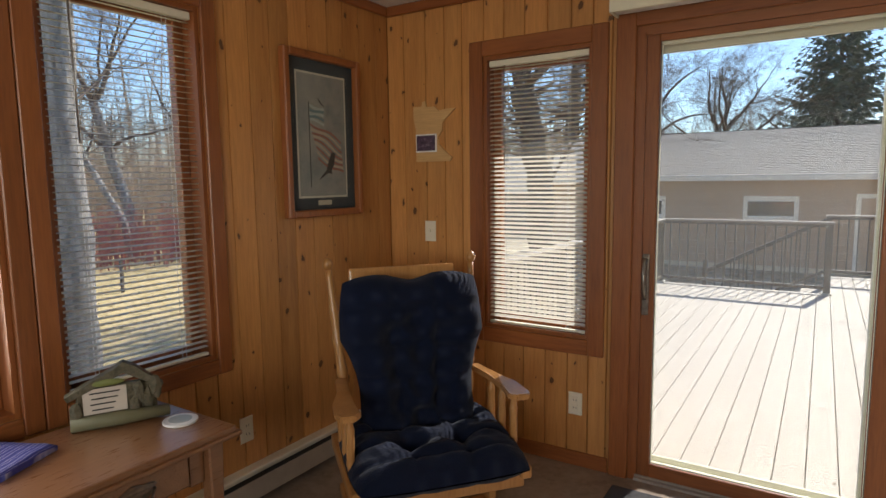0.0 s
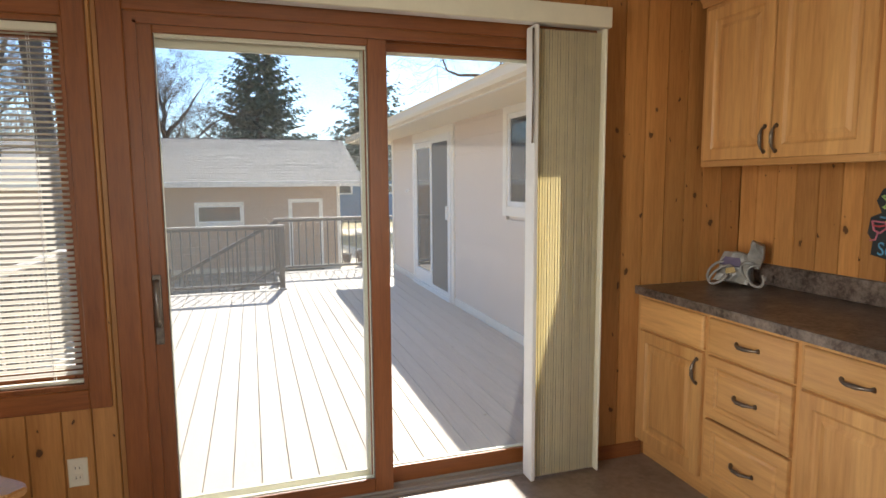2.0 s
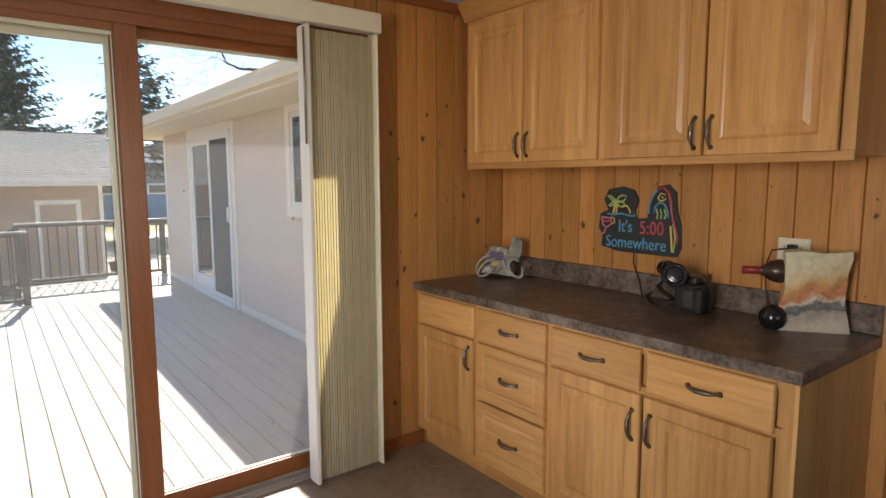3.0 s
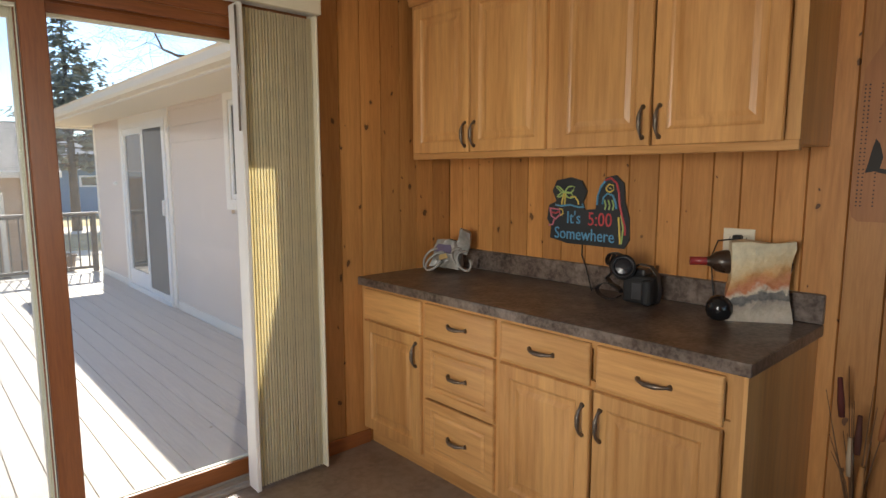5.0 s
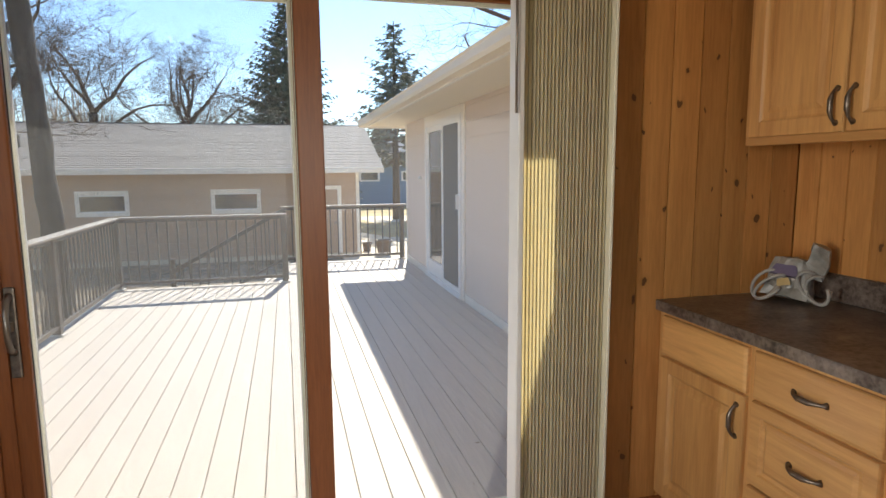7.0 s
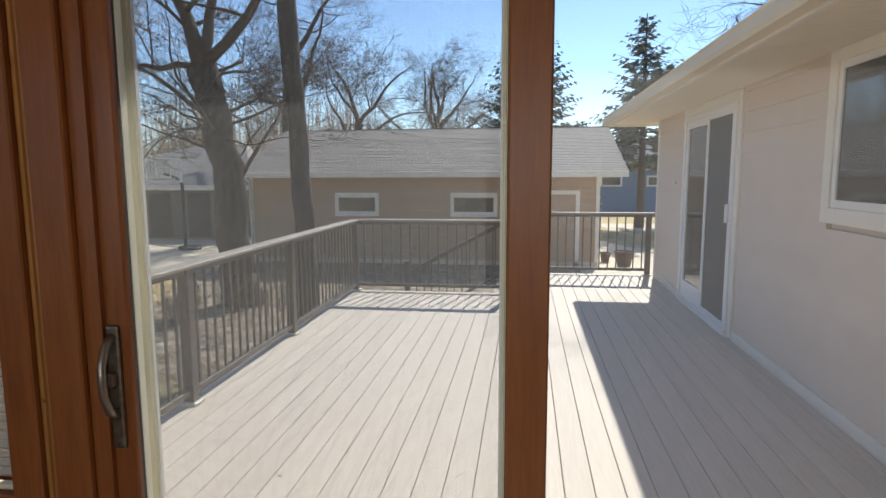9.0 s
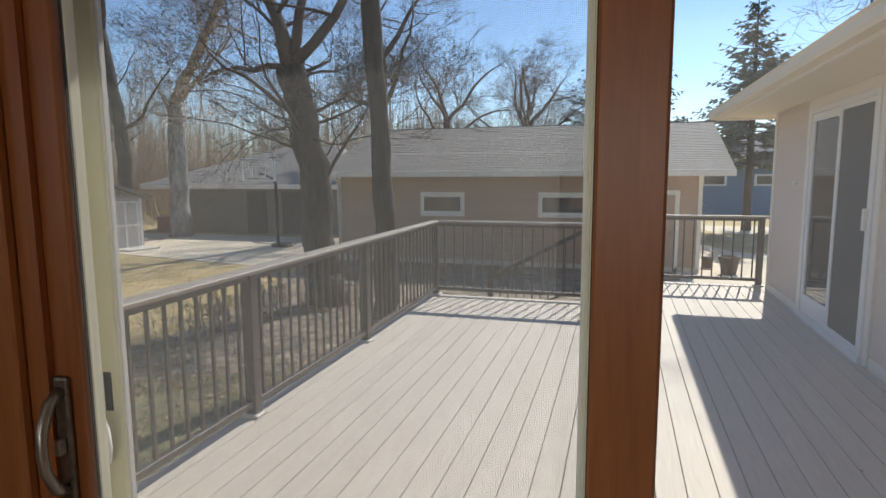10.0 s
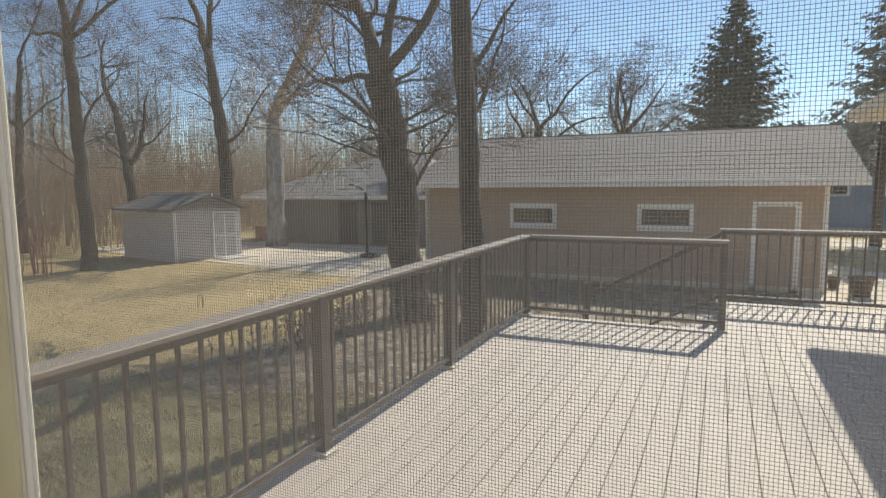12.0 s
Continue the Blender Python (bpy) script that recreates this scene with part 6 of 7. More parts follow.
def garage_window(x0, x1, z0, z1):
    win = part("window", boxes([(x0, x0 + 0.1, -0.03, 0.0, z0, z1), (x1 - 0.1, x1, -0.03, 0.0, z0, z1), (x0 + 0.1, x1 - 0.1, -0.03, 0.0, z1 - 0.1, z1), (x0 + 0.1, x1 - 0.1, -0.03, 0.0, z0, z0 + 0.1)], 0.004), M_HTRIM, garage)
    part("pane", box(x0 + 0.1, x1 - 0.1, -0.012, -0.008, z0 + 0.1, z1 - 0.1), M_PANE_FAR, win)
    part("sash", boxes([(x0 + 0.1, x1 - 0.1, -0.018, -0.012, z1 - 0.13, z1 - 0.1), (x0 + 0.1, x1 - 0.1, -0.018, -0.012, z0 + 0.1, z0 + 0.13)]), M_WHITE, win)


garage_window(-4.22, -3.02, 0.31, 0.94)
garage_window(-1.10, 0.13, 0.31, 0.94)
gd = part("door", box(1.39, 2.12, -0.02, 0.0, ZG, 0.90, 0.004), M_SIDING_G, garage, "tan garage side door")
part("door_casing", boxes([(1.29, 1.39, -0.03, 0.0, ZG, 1.0), (2.12, 2.22, -0.03, 0.0, ZG, 1.0), (1.39, 2.12, -0.03, 0.0, 0.9, 1.0)], 0.004), M_HTRIM, gd)
part("knob", lathe([(0.02, 0), (0.035, 0.02), (0.03, 0.05), (0.005, 0.06)], 10), M_METAL, gd, at=pose(2.05, -0.02, 0.0, 90))

# ---- neighbouring buildings ----
nb = thing("neighbour_garage", pose(-13.0, 20.2, 0), "dark low neighbouring building with a pale roof", "building")
part("wall", box(-3.4, 3.5, 0, 6, ZG, 0.86), M_CHARCOAL, nb)
part("eave", box(-5.4, 3.9, -0.5, 0.0, 0.86, 1.04, 0.01), M_HTRIM, nb)
part("post", box(-3.5, -3.36, -0.3, -0.15, ZG, 0.86), M_HTRIM, nb)
bm = bm_new()
rv = [bm.verts.new(c) for c in ((-5.4, -0.5, 1.04), (3.9, -0.5, 1.04), (3.9, 6.5, 1.04), (-5.4, 6.5, 1.04), (-0.2, 3.0, 2.7), (2.0, 3.0, 2.7))]
for f in ((0, 1, 5, 4), (1, 2, 5), (2, 3, 4, 5), (3, 0, 4), (0, 3, 2, 1)):
    bm.faces.new([rv[i] for i in f])
part("roof", bm, tinted("pale_grey_roof", (0.27, 0.25, 0.23), 0.85), nb)
for x in (-0.6, 1.0):
    part("door", box(x, x + 0.9, -0.03, 0.0, ZG, 0.75, 0.005), tinted("charcoal_door", (0.06, 0.055, 0.052)), nb)
blue = thing("blue_house", pose(8.5, 36, 0), "blue-sided house with a dark roof far behind", "house")
part("wall", box(-4.5, 9, 0, 8, ZG, 1.7), M_BLUE, blue)
bm = bm_new()
rv = [bm.verts.new(c) for c in ((-5.1, -0.6, 1.6), (9.6, -0.6, 1.6), (9.6, 8.6, 1.6), (-5.1, 8.6, 1.6), (-5.1, 4, 3.6), (9.6, 4, 3.6))]
for f in ((0, 1, 5, 4), (1, 2, 5), (2, 3, 4, 5), (3, 0, 4), (0, 3, 2, 1)):
    bm.faces.new([rv[i] for i in f])
part("roof", bm, tinted("dark_roof", (0.12, 0.13, 0.15), 0.9), blue)
for x in (-3.2, -0.5, 2.5):
    wn_ = part("window", box(x, x + 1.3, -0.05, 0.0, 0.65, 1.3, 0.01), M_WHITE, blue)
    part("pane", box(x + 0.12, x + 1.18, -0.06, -0.05, 0.75, 1.2), M_PANE_FAR, wn_)
# shed
shed = thing("garden_shed", pose(-14.52, 14.15, ZG, 0, 0, 80) @ Matrix.Diagonal((1.1, 1.17, 1.0, 1.0)), "small grey garden shed with white trim", "shed")
part("wall", box(-1.08, 1.08, 0.02, 2.64, 0, 1.68), M_SHED, shed)
for i in range(9):
    part("siding_board", box(-1.09, 1.09, 0.0, 0.02, 0.02 + i * 0.18, 0.19 + i * 0.18), M_SHED, shed)
    part("siding_board", box(-1.10, -1.08, 0.02, 2.64, 0.02 + i * 0.18, 0.19 + i * 0.18), M_SHED, shed)
bm = bm_new()
rv = [bm.verts.new(c) for c in ((-1.32, -0.22, 1.60), (0, -0.22, 2.08), (1.32, -0.22, 1.60), (1.32, 2.85, 1.60), (0, 2.85, 2.08), (-1.32, 2.85, 1.60), (-1.32, -0.22, 1.68), (0, -0.22, 2.16), (1.32, -0.22, 1.68), (1.32, 2.85, 1.68), (0, 2.85, 2.16), (-1.32, 2.85, 1.68))]
for f in ((0, 1, 7, 6), (1, 2, 8, 7), (6, 7, 10, 11), (7, 8, 9, 10), (0, 5, 4, 1), (1, 4, 3, 2), (0, 6, 11, 5), (2, 3, 9, 8), (3, 4, 10, 9), (4, 5, 11, 10)):
    bm.faces.new([rv[i] for i in f])
part("roof", bm, tinted("shed_roof", (0.20, 0.185, 0.17), 0.85), shed)
part("rake_board", boxes([(-0.02, 0.02, -0.24, -0.22, 2.06, 2.16)]), M_WHITE, shed)
bm = bm_new()
bm.faces.new([bm.verts.new(c) for c in ((-1.08, 0.0, 1.66), (1.08, 0.0, 1.66), (0, 0.0, 2.06))])
bmesh.ops.solidify(bm, geom=bm.faces[:], thickness=0.04)
part("gable", bm, M_SHED, shed)
for x in (-1.11, 1.02):
    part("corner_board", box(x, x + 0.09, -0.02, 0.0, 0, 1.62), M_WHITE, shed)
sd = part("door", box(0.10, 0.98, -0.02, 0.0, 0.05, 1.55), M_SHED, shed)
part("door_trim", boxes([(0.10, 0.17, -0.04, -0.02, 0.05, 1.55), (0.91, 0.98, -0.04, -0.02, 0.05, 1.55), (0.505, 0.575, -0.04, -0.02, 0.05, 1.55), (0.17, 0.91, -0.04, -0.02, 1.48, 1.55), (0.17, 0.91, -0.04, -0.02, 0.72, 0.79)]), M_WHITE, sd)
part("ramp", box(0.05, 1.05, -0.75, 0.0, 0.0, 0.05), M_SHED, shed)
# basketball hoop
hoop = thing("basketball_hoop", pose(-9.75, 16.2, ZG), "portable basketball hoop on a dark pole", "basketball hoop")
part("pole", tube([(0, 0, 0), (0, 0, 2.1), (-0.12, -0.12, 2.3), (-0.35, -0.38, 2.42)], [0.05, 0.05, 0.035, 0.03], 8), M_BLACK, hoop)
part("base", box(-0.3, 0.3, 0.0, 0.5, 0, 0.14, 0.05), M_BLACK, hoop)
part("backboard", boxes([(-0.95, 0.25, -0.42, -0.39, 2.15, 2.2), (-0.95, 0.25, -0.42, -0.39, 2.85, 2.9), (-0.95, -0.9, -0.42, -0.39, 2.2, 2.85), (0.2, 0.25, -0.42, -0.39, 2.2, 2.85), (-0.6, -0.1, -0.42, -0.39, 2.28, 2.31), (-0.6, -0.1, -0.42, -0.39, 2.6, 2.63), (-0.6, -0.57, -0.42, -0.39, 2.31, 2.6), (-0.13, -0.1, -0.42, -0.39, 2.31, 2.6)]), M_WHITE, hoop, "clear backboard with a white edge")
part("backboard_pane", box(-0.9, 0.2, -0.41, -0.40, 2.2, 2.85), M_GLASS, hoop)
part("rim", tube([(-0.35 + 0.22 * math.cos(a), -0.66 + 0.22 * math.sin(a), 2.25) for a in (2 * math.pi * i / 16 for i in range(17))], 0.015, 6), tinted("rim_orange", (0.35, 0.10, 0.04)), hoop)


def planter(x, y, s, label):
    p = thing("planter", pose(x, y, ZG + 0.012), label, "planter", "pots by the garage")
    part("pot", lathe([(0.14 * s, 0), (0.19 * s, 0.30 * s), (0.215 * s, 0.31 * s), (0.215 * s, 0.36 * s), (0.19 * s, 0.36 * s), (0.18 * s, 0.30 * s)], 16), M_CLAY, p)
    part("soil", lathe([(0.18 * s, 0.26 * s), (0.185 * s, 0.31 * s)], 16), M_DARK, p)


planter(3.35, 14.3, 1.15, "dark brown planter pot on the concrete")
planter(3.0, 15.2, 0.7, "small dark planter pot on the concrete")
fb = thing("flower_box", pose(-17.3, 20.0, ZG), "reddish wooden crate on the ground", "crate")
for i in range(4):
    part("slat", box(-0.6, 0.6, -0.02, 0.0, 0.06 + 0.14 * i, 0.17 + 0.14 * i), tinted("crate_red", (0.40, 0.17, 0.10)), fb)
part("box_body", box(-0.6, 0.6, 0.0, 0.6, 0, 0.62), tinted("crate_wood", (0.32, 0.17, 0.11)), fb)
wh = thing("wire_hoop", pose(-8.57, 8.2, ZG), "small dark wire hoop standing in the lawn", "wire hoop")
part("wire", tube([(-0.06, 0, -0.02), (-0.07, 0, 0.18), (-0.03, 0, 0.27), (0.03, 0, 0.27), (0.07, 0, 0.18), (0.06, 0, -0.02)], 0.008, 6), M_BLACK, wh)

# ---- trees ----


def bough(rng, out, p, d, length, r0, r1, depth, split, lift, wander=0.25):
    """Grows one branch as a list of points and radii, then its side branches."""
    n = 7 if depth > 2 else (5 if depth > 1 else (3 if depth else 2))
    pts, rad = [p.copy()], [r0]
    q, dd = p.copy(), d.normalized()
    for i in range(n):
        dd = (dd + Vector((rng.uniform(-1, 1), rng.uniform(-1, 1), rng.uniform(-1, 1) + lift)) * wander).normalized()
        q = q + dd * (length / n)
        pts.append(q.copy())
        rad.append(r0 + (r1 - r0) * (i + 1) / n)
    out.append((pts, rad, depth))
    if depth <= 0:
        return
    kids = split[depth - 1]
    for i in range(kids):
        f = rng.uniform(0.2, 1.0)
        j = min(int(f * n), n - 1)
        s = pts[j].lerp(pts[j + 1], f * n - j)
        rr = rad[j] + (rad[j + 1] - rad[j]) * (f * n - j)
        side = Vector((rng.uniform(-1, 1), rng.uniform(-1, 1), rng.uniform(-0.4, 0.7)))
        bough(rng, out, s, dd * 0.55 + side, length * rng.uniform(0.36, 0.62), rr * rng.uniform(0.32, 0.52), max(0.004, rr * 0.08), depth - 1, split, lift, wander)


def tubes_mesh(name, out, material, thin=3):
    vs, fs = [], []
    for pts, rad, depth in out:
        tube_into(vs, fs, pts, rad, 8 if rad[0] > 0.09 else (5 if rad[0] > 0.03 else thin))
    me = mesh_of(name, vs, fs)
    me.materials.append(material)
    return me


def bare_tree(place, trunk, limbs, seed, label, split=(5, 5, 6, 6), material=None, twig=None, lift=0.15, extra=9):
    """trunk: (offset, radius) pairs; limbs: (index, direction, length, radius)."""
    rng = random.Random(seed)
    tr = thing("tree", Matrix.Translation(place), label, "tree", "bare trees")
    pts = [Vector(c) for c, _ in trunk]
    dense, rad = [], []
    for (a, ra), (b, rb) in zip(trunk, trunk[1:]):
        for i in range(5):
            f = i / 5
            dense.append(Vector(a).lerp(Vector(b), f) + Vector((rng.uniform(-1, 1), rng.uniform(-1, 1), 0)) * ra * 0.16)
            rad.append((ra + (rb - ra) * f) * rng.uniform(0.95, 1.06))
    dense.append(pts[-1])
    rad.append(trunk[-1][1])
    vs, fs = [], []
    tube_into(vs, fs, dense, rad, 14)
    vs = [v + Vector((noise.noise(v * 5), noise.noise(v * 5 + Vector((7, 0, 0))), 0)) * 0.03 for v in vs]
    me = mesh_of("trunk", vs, fs)
    part("trunk", me, material or M_BARK, tr)
    out = []
    total = trunk[-1][0][2]
    for i in range(extra):
        f = rng.uniform(0.58, 1.0)
        k = min(int(f * (len(dense) - 1)), len(dense) - 2)
        a = rng.uniform(0, 2 * math.pi)
        bough(rng, out, dense[k], Vector((math.cos(a), math.sin(a) + 0.25, rng.uniform(0.1, 0.9))), rng.uniform(1.4, 2.8), rad[k] * rng.uniform(0.08, 0.2), 0.005, 3, (5, 6, 6), lift, 0.36)
    for idx, d, length, r in limbs:
        bough(rng, out, pts[idx], Vector(d), length, r, r * 0.2, len(split), split, lift, 0.31)
    part("crown", tubes_mesh("crown", out, twig or M_TWIG), twig or M_TWIG, tr, "bare twigs and limbs")
    return tr


bare_tree((-4.42, 9.0, ZG), [((0.16, 0, -0.1), 0.40), ((0.08, 0, 0.6), 0.32), ((0.0, 0, 2.07), 0.272), ((-0.2, 0, 3.2), 0.26), ((-0.45, 0.0, 4.26), 0.275)],
          [(4, (-0.45, 0.2, 1), 3.7, 0.155), (4, (0.1, 0.3, 1), 3.7, 0.115), (4, (1.2, 0.35, 0.7), 4.4, 0.115), (3, (1.0, 0.8, 1.0), 3.0, 0.033), (3, (-1, 0.4, 0.8), 3.0, 0.065), (2, (0.8, 0.5, 1.3), 2.3, 0.05), (4, (-1.2, -0.3, 0.25), 3.1, 0.07)],
          11, "large bare grey-barked tree with spreading limbs", (5, 6, 6, 7), extra=13)
bare_tree((-2.25, 6.93, ZG), [((0, 0, -0.1), 0.23), ((0.0, 0, 0.6), 0.16), ((-0.03, 0, 2.4), 0.138), ((-0.13, 0, 4.2), 0.13), ((-0.25, 0, 6.5), 0.11)],
          [(4, (-0.4, 0.5, 1), 3.4, 0.09), (4, (-0.1, 0.6, 1), 3.4, 0.07), (4, (-1.0, 0.8, 0.5), 3.2, 0.045)],
          23, "slender bare tree rising beside the deck", (5, 6, 6, 7), extra=0)
bare_tree((-15.8, 10.9, ZG), [((0, 0, -0.1), 0.27), ((0, 0, 1.0), 0.195), ((-0.1, 0, 3.5), 0.165), ((-0.25, 0, 6.5), 0.14)],
          [(3, (-0.1, 0, 1), 4.5, 0.12), (3, (0.7, 0.3, 0.7), 3.6, 0.08), (3, (-1, 0.2, 0.25), 3.4, 0.08), (2, (0.8, 0.3, 0.9), 3.2, 0.06), (3, (0.3, 0.5, 1), 4, 0.09)], 31, "tall bare tree at the edge of the lawn")
bare_tree((-16.9, 17.5, ZG), [((0, 0, -0.1), 0.36), ((0, 0, 1.2), 0.28), ((-0.1, 0, 4.0), 0.24), ((-0.7, 0, 7.6), 0.18)],
          [(3, (-0.7, 0, 1), 4.5, 0.18), (3, (0.4, 0.3, 1), 4.5, 0.14), (2, (-1, 0.2, 0.9), 4.4, 0.10), (2, (0.9, 0.2, 0.4), 3.6, 0.08)], 37, "tall bare tree behind the shed")
bare_tree((-15.4, 18.4, ZG), [((0, 0, -0.1), 0.44), ((0.05, 0, 1.2), 0.36), ((0.1, 0, 4.0), 0.31), ((0.1, 0, 5.0), 0.30)],
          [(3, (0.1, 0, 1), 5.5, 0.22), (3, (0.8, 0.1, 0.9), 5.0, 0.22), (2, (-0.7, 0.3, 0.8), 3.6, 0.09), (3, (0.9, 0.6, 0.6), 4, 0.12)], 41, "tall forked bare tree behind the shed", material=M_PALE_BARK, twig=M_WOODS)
bare_tree((-19.8, 15.6, ZG), [((0, 0, -0.1), 0.26), ((0.0, 0, 1.2), 0.20), ((-0.3, 0, 3.2), 0.16), ((-0.8, 0, 5.4), 0.12)],
          [(3, (-0.3, 0, 1), 3, 0.12), (2, (0.8, 0, 1), 3.4, 0.13), (2, (-0.8, 0.3, 0.7), 3, 0.09)], 43, "crooked bare tree at the wood's edge")
bare_tree((-8.8, 22.5, ZG), [((0, 0, -0.1), 0.42), ((0, 0, 2.0), 0.33), ((0.1, 0, 5.0), 0.28), ((0.2, 0, 7.0), 0.22)],
          [(3, (-0.3, 0, 1), 4.5, 0.17), (3, (0.7, 0.3, 0.9), 4.6, 0.14), (2, (-1, 0.2, 0.7), 4.4, 0.12), (2, (1, 0.2, 0.6), 4.6, 0.12)], 47, "bare tree behind the garage")
for i, (x, y, s) in enumerate(((-6.5, 24.5, 1.0), (-3.2, 26.0, 0.95), (-1.0, 44.0, 1.0), (-4.6, 34.0, 1.1))):
    bare_tree((x, y, ZG), [((0, 0, -0.1), 0.30 * s), ((0, 0, 2.0), 0.24 * s), ((0.1, 0, 3.6), 0.2 * s), ((0.1, 0, 4.6 * s), 0.16 * s)],
              [(3, (-0.5, 0, 1), 3.4, 0.11), (3, (0.6, 0.3, 0.9), 3.4, 0.10), (2, (-1, 0.2, 0.7), 3.6, 0.09), (2, (1, 0.2, 0.6), 3.6, 0.09), (3, (0, -0.7, 0.8), 3.2, 0.08)], 60 + i, "bare spreading tree behind the garage roof", (5, 5, 6, 6), lift=0.1)
bare_tree((9.5, 15.0, ZG), [((0, 0, -0.1), 0.3), ((0, 0, 2.0), 0.24), ((-0.1, 0, 4.5), 0.2), ((-0.2, 0, 6.0), 0.15)],
          [(3, (-1.2, 0, 0.5), 5.5, 0.10), (3, (-0.8, 0.3, 0.9), 4.4, 0.10), (2, (-1.2, -0.3, 0.4), 5.2, 0.09)], 71, "bare tree over the house roof", lift=0.0)
bare_tree((-5.3, 0.03, ZG), [((0, 0, -0.1), 0.27), ((0, 0, 0.8), 0.17), ((0.05, 0, 2.6), 0.15), ((0.15, 0, 5.0), 0.13)],
          [(3, (-0.5, 0.2, 1), 3.4, 0.10), (3, (0.5, 0.5, 0.9), 3.2, 0.09), (3, (-0.2, 0.9, 0.8), 2.6, 0.04)], 73, "near tree with pale flaky bark", material=M_PALE_BARK, extra=3)

bare_tree((-17.4, 7.5, ZG), [((0, 0, -0.1), 0.12), ((-0.05, -0.1, 1.2), 0.10), ((-0.6, -0.9, 3.2), 0.085), ((-1.0, -1.5, 6.0), 0.06)],
          [(2, (0.3, 0.6, 0.9), 2.6, 0.04), (3, (-0.3, -0.4, 1), 2.6, 0.045), (3, (0.5, 0.3, 0.8), 2.2, 0.035)], 83, "leaning pale-barked birch at the wood's edge", (4, 5, 5), material=M_PALE_BARK, extra=6)
bare_tree((-20.4, 9.4, ZG), [((0, 0, -0.1), 0.24), ((-0.1, -0.1, 1.5), 0.19), ((-0.4, -0.5, 3.6), 0.17), ((-0.6, -0.8, 5.2), 0.14)],
          [(3, (0.3, 0.7, 1), 4.2, 0.10), (3, (-0.2, -0.8, 1), 4.2, 0.10), (2, (0.4, 0.9, 0.8), 3.4, 0.07), (2, (0.2, -1, 0.7), 3.4, 0.07), (3, (0.8, 0, 0.9), 3.6, 0.07)], 89, "bare spreading tree behind the dogwood", (5, 5, 6, 5), material=M_PALE_BARK)
bare_tree((-22.5, 13.0, ZG), [((0, 0, -0.1), 0.2), ((0, 0, 2.0), 0.15), ((0.1, 0.1, 4.5), 0.12), ((0.1, 0.3, 7.0), 0.08)],
          [(3, (0.3, 0.5, 1), 3.4, 0.06), (2, (-0.2, -0.8, 1), 3.6, 0.06), (2, (0.4, 0.9, 0.8), 3.4, 0.06)], 97, "slim bare tree in the wood's edge", (5, 5, 5))


def stems(name, label, places, seed, h0, h1, r, material, kids, category, spread=0.35):
    """Many thin upright stems with twigs, joined into one."""
    rng = random.Random(seed)
    vs, fs = [], []
    for x, y in places:
        hh = rng.uniform(h0, h1)
        lean = Vector((rng.uniform(-0.12, 0.12), rng.uniform(-0.12, 0.12), 1))
        rr = r * rng.uniform(0.5, 1.4)
        p = Vector((x, y, ZG - 0.05))
        pts = [p + lean * hh * f + Vector((rng.uniform(-1, 1), rng.uniform(-1, 1), 0)) * 0.03 * hh * f for f in (0, 0.3, 0.6, 1.0)]
        tube_into(vs, fs, pts, [rr, rr * 0.8, rr * 0.55, rr * 0.12], 4)
        for k in range(kids):
            f = rng.uniform(0.22, 0.98)
            b = p + lean * hh * f
            d = Vector((rng.uniform(-1, 1), rng.uniform(-1, 1), rng.uniform(0.2, 1.2))).normalized()
            ln = hh * spread * rng.uniform(0.3, 1.0) * (1.15 - f)
            m = b + d * ln * 0.5
            e = m + (d + Vector((rng.uniform(-0.4, 0.4), rng.uniform(-0.4, 0.4), 0.2))).normalized() * ln * 0.6
            r2 = max(0.006, rr * 0.28 * (1.1 - f))
            tube_into(vs, fs, [b, m, e], [r2, r2 * 0.6, r2 * 0.2], 3)
            for j in range(2):
                d2 = (d + Vector((rng.uniform(-1, 1), rng.uniform(-1, 1), rng.uniform(-0.2, 0.8)))).normalized()
                tube_into(vs, fs, [m, m + d2 * ln * 0.6], [r2 * 0.5, 0.004], 3)
    me = mesh_of(name, vs, fs, False)
    me.materials.append(material)
    return tagged(new(name, me), label, category, kind="stuff")


rng = random.Random(9)
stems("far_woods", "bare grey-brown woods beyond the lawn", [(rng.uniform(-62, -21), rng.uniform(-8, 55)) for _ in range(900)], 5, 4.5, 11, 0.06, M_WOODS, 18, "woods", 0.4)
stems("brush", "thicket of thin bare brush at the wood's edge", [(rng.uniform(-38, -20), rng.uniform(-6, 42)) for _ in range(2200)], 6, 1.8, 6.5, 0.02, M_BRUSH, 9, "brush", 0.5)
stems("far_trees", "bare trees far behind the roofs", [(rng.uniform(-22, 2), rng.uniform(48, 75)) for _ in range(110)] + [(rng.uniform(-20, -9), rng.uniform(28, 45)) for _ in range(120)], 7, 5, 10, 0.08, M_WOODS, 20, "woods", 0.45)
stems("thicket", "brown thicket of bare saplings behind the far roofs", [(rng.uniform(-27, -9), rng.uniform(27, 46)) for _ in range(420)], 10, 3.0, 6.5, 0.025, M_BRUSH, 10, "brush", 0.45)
stems("red_dogwood", "red-stemmed dogwood bushes at the wood's edge", [(rng.gauss(-17.5, 0.9), rng.uniform(3.8, 10.0)) for _ in range(420)], 8, 0.9, 1.9, 0.02, M_RED_TWIG, 5, "bush", 0.5)
stems("bare_shrub", "low bare shrub stems in the garden bed", [(rng.gauss(-5.1, 0.45), rng.gauss(7.2, 0.8)) for _ in range(90)] + [(rng.gauss(-3.6, 0.3), rng.gauss(8.6, 0.5)) for _ in range(40)], 14, 0.25, 0.75, 0.007, M_TWIG, 6, "shrub", 0.55)
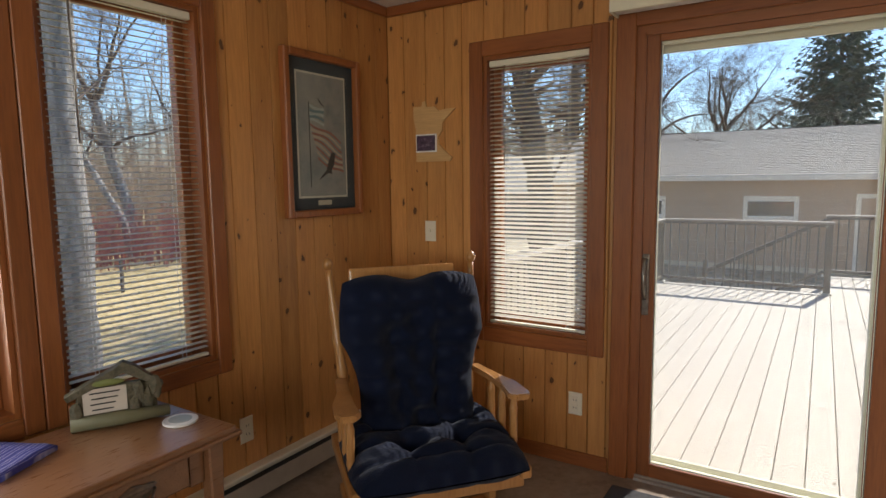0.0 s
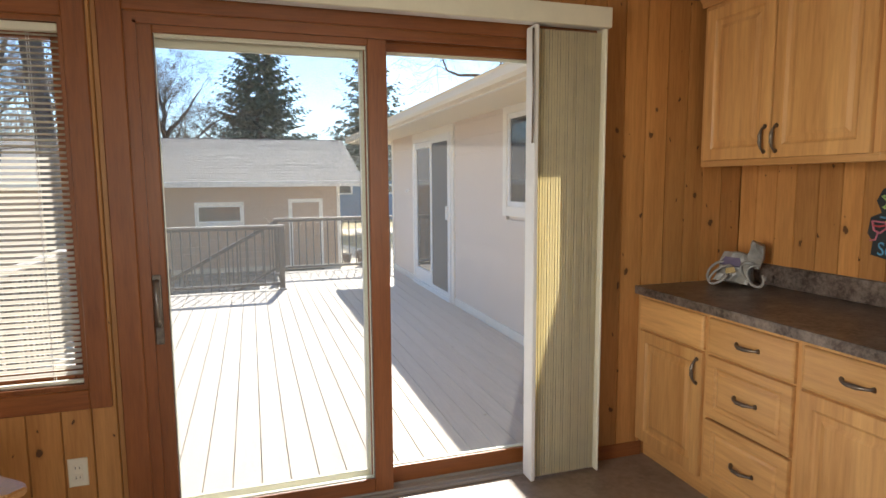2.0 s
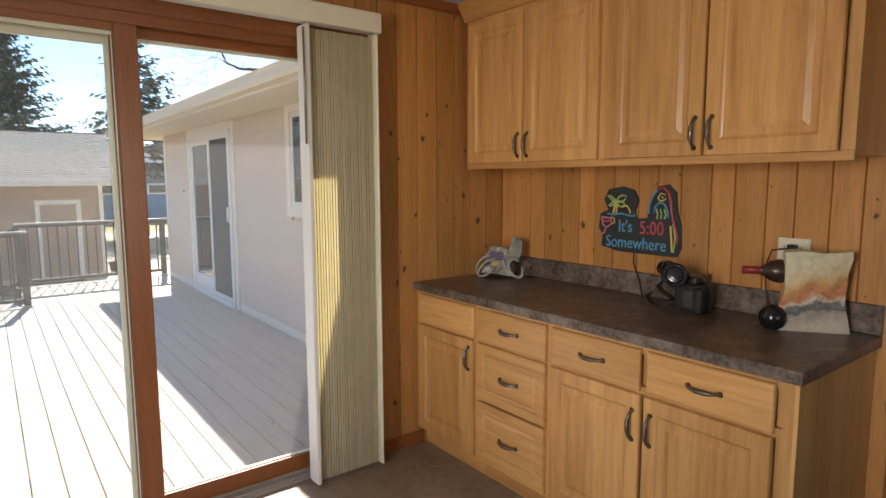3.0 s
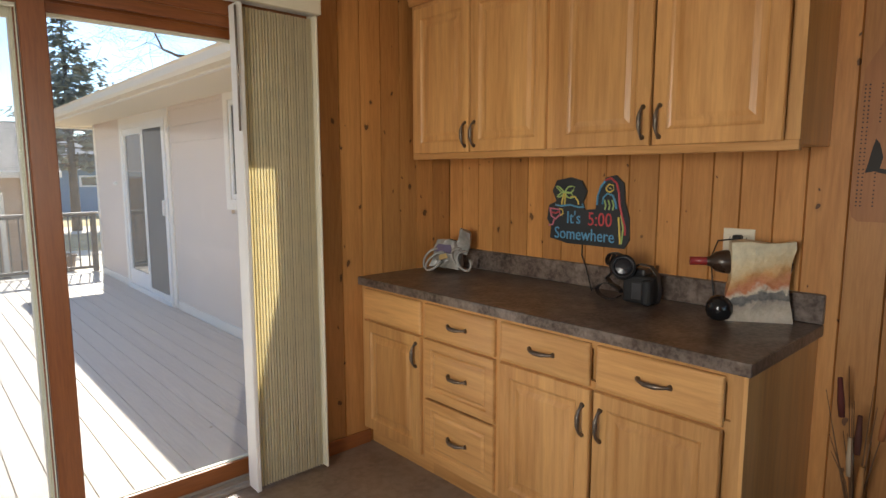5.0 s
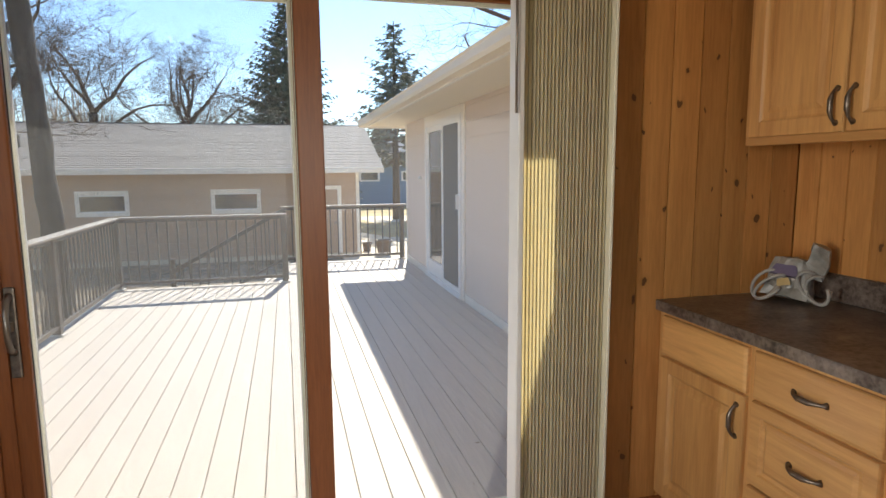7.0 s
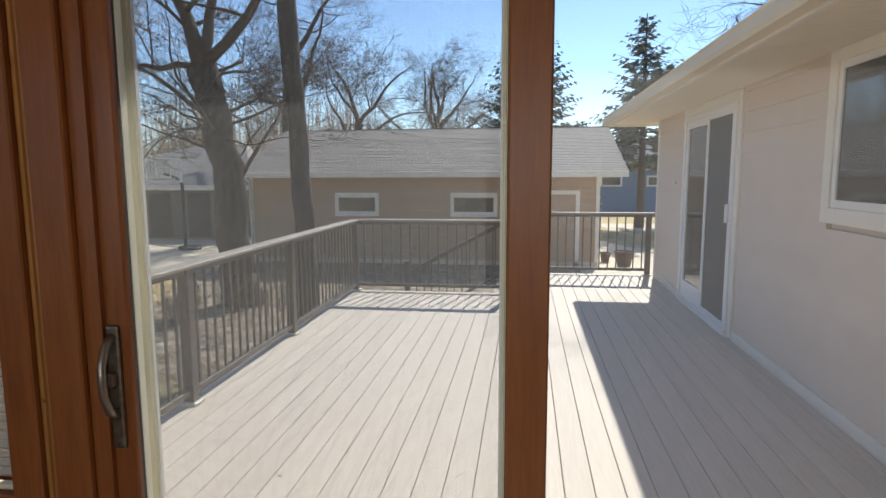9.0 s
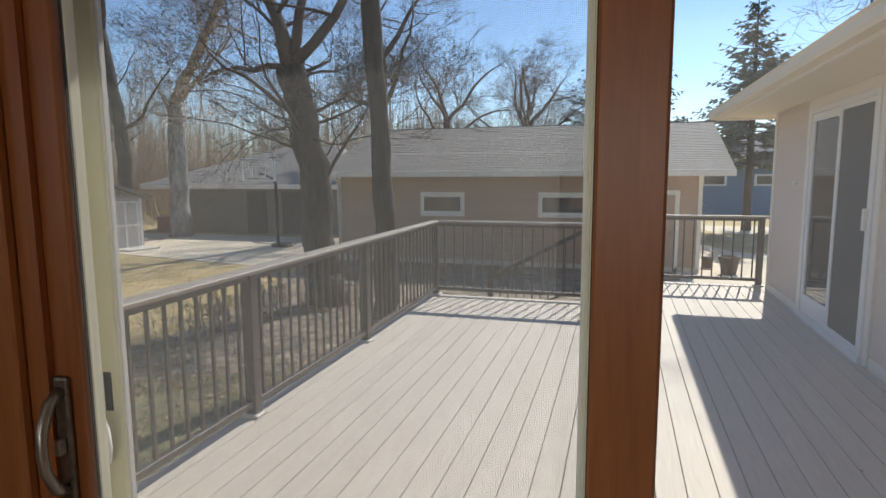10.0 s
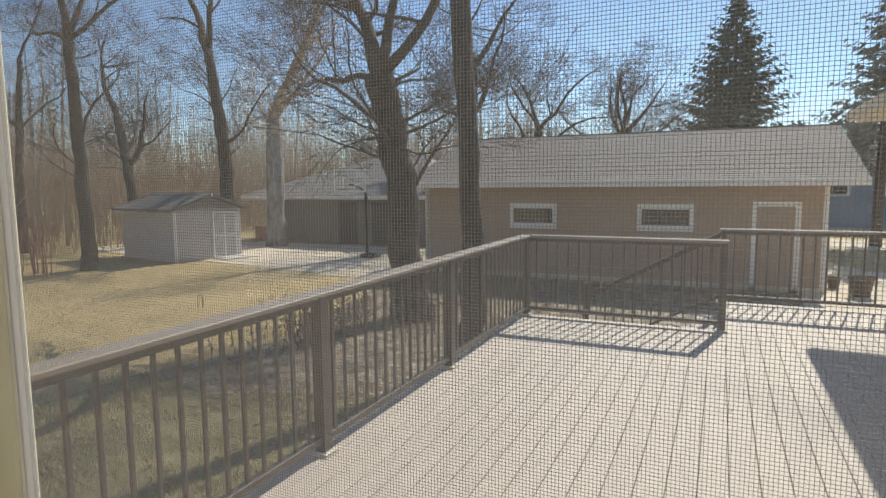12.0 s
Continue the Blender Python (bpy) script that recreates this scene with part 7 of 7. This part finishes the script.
# the far edge of the woods, a low uneven mass of trees along the horizon
rv, rf = [], []
line = [(-70, y) for y in range(-90, 95, 2)] + [(x, 95) for x in range(-70, 80, 2)]
for i, (x, y) in enumerate(line):
    top = 3.2 + 1.6 * noise.noise(Vector((i * 0.11, 0.3, 0))) + 1.3 * noise.noise(Vector((i * 0.53, 7.0, 0)))
    rv += [(x, y, ZG - 0.2), (x, y, top), (x - 1.5, y + 1.5, top - 0.4), (x - 1.5, y + 1.5, ZG - 0.2)]
for i in range(len(line) - 1):
    rf += [(4 * i + k, 4 * i + k + 4, 4 * i + k + 5, 4 * i + k + 1) for k in range(3)]
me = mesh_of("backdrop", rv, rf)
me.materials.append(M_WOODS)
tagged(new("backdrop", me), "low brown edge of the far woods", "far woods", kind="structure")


def spruce(place, height, radius, seed, label, material, gap, sparse=1.0, bare=0.06):
    """A conifer: tapered trunk and whorls of drooping boughs set with needle clumps."""
    rng = random.Random(seed)
    tr = thing("spruce_tree", Matrix.Translation(place), label, "spruce tree")
    part("trunk", tube([(0, 0, -0.1), (0, 0, height * 0.5), (0, 0, height)], [height * 0.022, height * 0.013, 0.02], 8), M_BARK, tr)
    vs, fs, bv, bf = [], [], [], []
    z = height * bare
    while z < height * 0.985:
        f = 1 - z / height
        reach = radius * (f ** 0.85) * 1.0 + 0.12
        n = max(5, int((6 + 8 * f) * sparse))
        for i in range(n):
            a = rng.uniform(0, 2 * math.pi)
            ln = reach * rng.uniform(0.62, 1.12)
            p0 = Vector((0, 0, z + rng.uniform(-0.1, 0.1)))
            d = Vector((math.cos(a), math.sin(a), 0))
            p1 = p0 + d * ln * 0.55 + Vector((0, 0, -0.10 * ln + 0.25 * (1 - f) * ln))
            p2 = p0 + d * ln + Vector((0, 0, -0.06 * ln + 0.45 * (1 - f) * ln))
            tube_into(bv, bf, [p0, p1, p2], [0.03 * f + 0.012, 0.02 * f + 0.008, 0.005], 3)
            side = Vector((-d.y, d.x, 0))
            steps = max(4, int(ln / gap))
            for k in range(steps):
                g = 0.18 + 0.82 * (k + rng.random()) / steps
                c = p0.lerp(p1, g / 0.55) if g < 0.55 else p1.lerp(p2, (g - 0.55) / 0.45)
                for s in (-1, 1, 0):
                    l2 = (0.20 + 0.32 * (1 - g)) * min(1.0, 0.35 + ln * 0.35) * rng.uniform(0.7, 1.3)
                    tip = c + (d * 0.75 + side * s * rng.uniform(0.6, 1.1) + Vector((0, 0, rng.uniform(-0.8, 0.15)))) * l2
                    w2 = Vector((rng.uniform(-1, 1), rng.uniform(-1, 1), rng.uniform(-1, 1))).normalized() * l2 * 0.30
                    b = len(vs)
                    vs += [c - w2, c + w2, tip]
                    fs.append((b, b + 1, b + 2))
        z += gap * (0.6 + 0.45 * f)
    part("branches", mesh_of("branches", bv, bf), M_TWIG, tr)
    part("crown", mesh_of("crown", vs, fs, False), material, tr, "dark green needles in layered boughs")
    return tr


spruce((1.05, 33.0, ZG), 11.7, 4.7, 3, "dense dark green spruce behind the garage", M_NEEDLE, 0.24, 1.1)
spruce((5.85, 26.0, ZG), 9.1, 4.0, 5, "thin grey-green spruce with a bare lower trunk", M_NEEDLE_B, 0.26, 0.72, 0.30)
fp = thing("fence_post", pose(-12.4, 4.4, ZG), "thin wooden stake standing in the lawn", "stake")
part("stake", box(-0.03, 0.03, -0.03, 0.03, -0.05, 0.75, 0.006), M_BARK, fp)

# ---- pine boards of the walls ----
board_wall(north, XR - XL, lambda e, z: pose(XL + e, 0, z), [(W2[0] - XL, W2[1] - XL, [(0, W2[2]), (W2[3], CEIL)]), (DR[0] - XL, DR[1] - XL, [(DR[3], CEIL)])], 1)
board_wall(west, 3.6, lambda e, z: pose(XL, -3.6 + e, z, 0, 0, 90), [(3.6 + W0[0], 3.6 + W0[1], [(0, W0[2]), (W0[3], CEIL)]), (3.6 + W1[0], 3.6 + W1[1], [(0, W1[2]), (W1[3], CEIL)])], 2)
board_wall(east, 3.6, lambda e, z: pose(XR, -e, z, 0, 0, -90), [], 3)
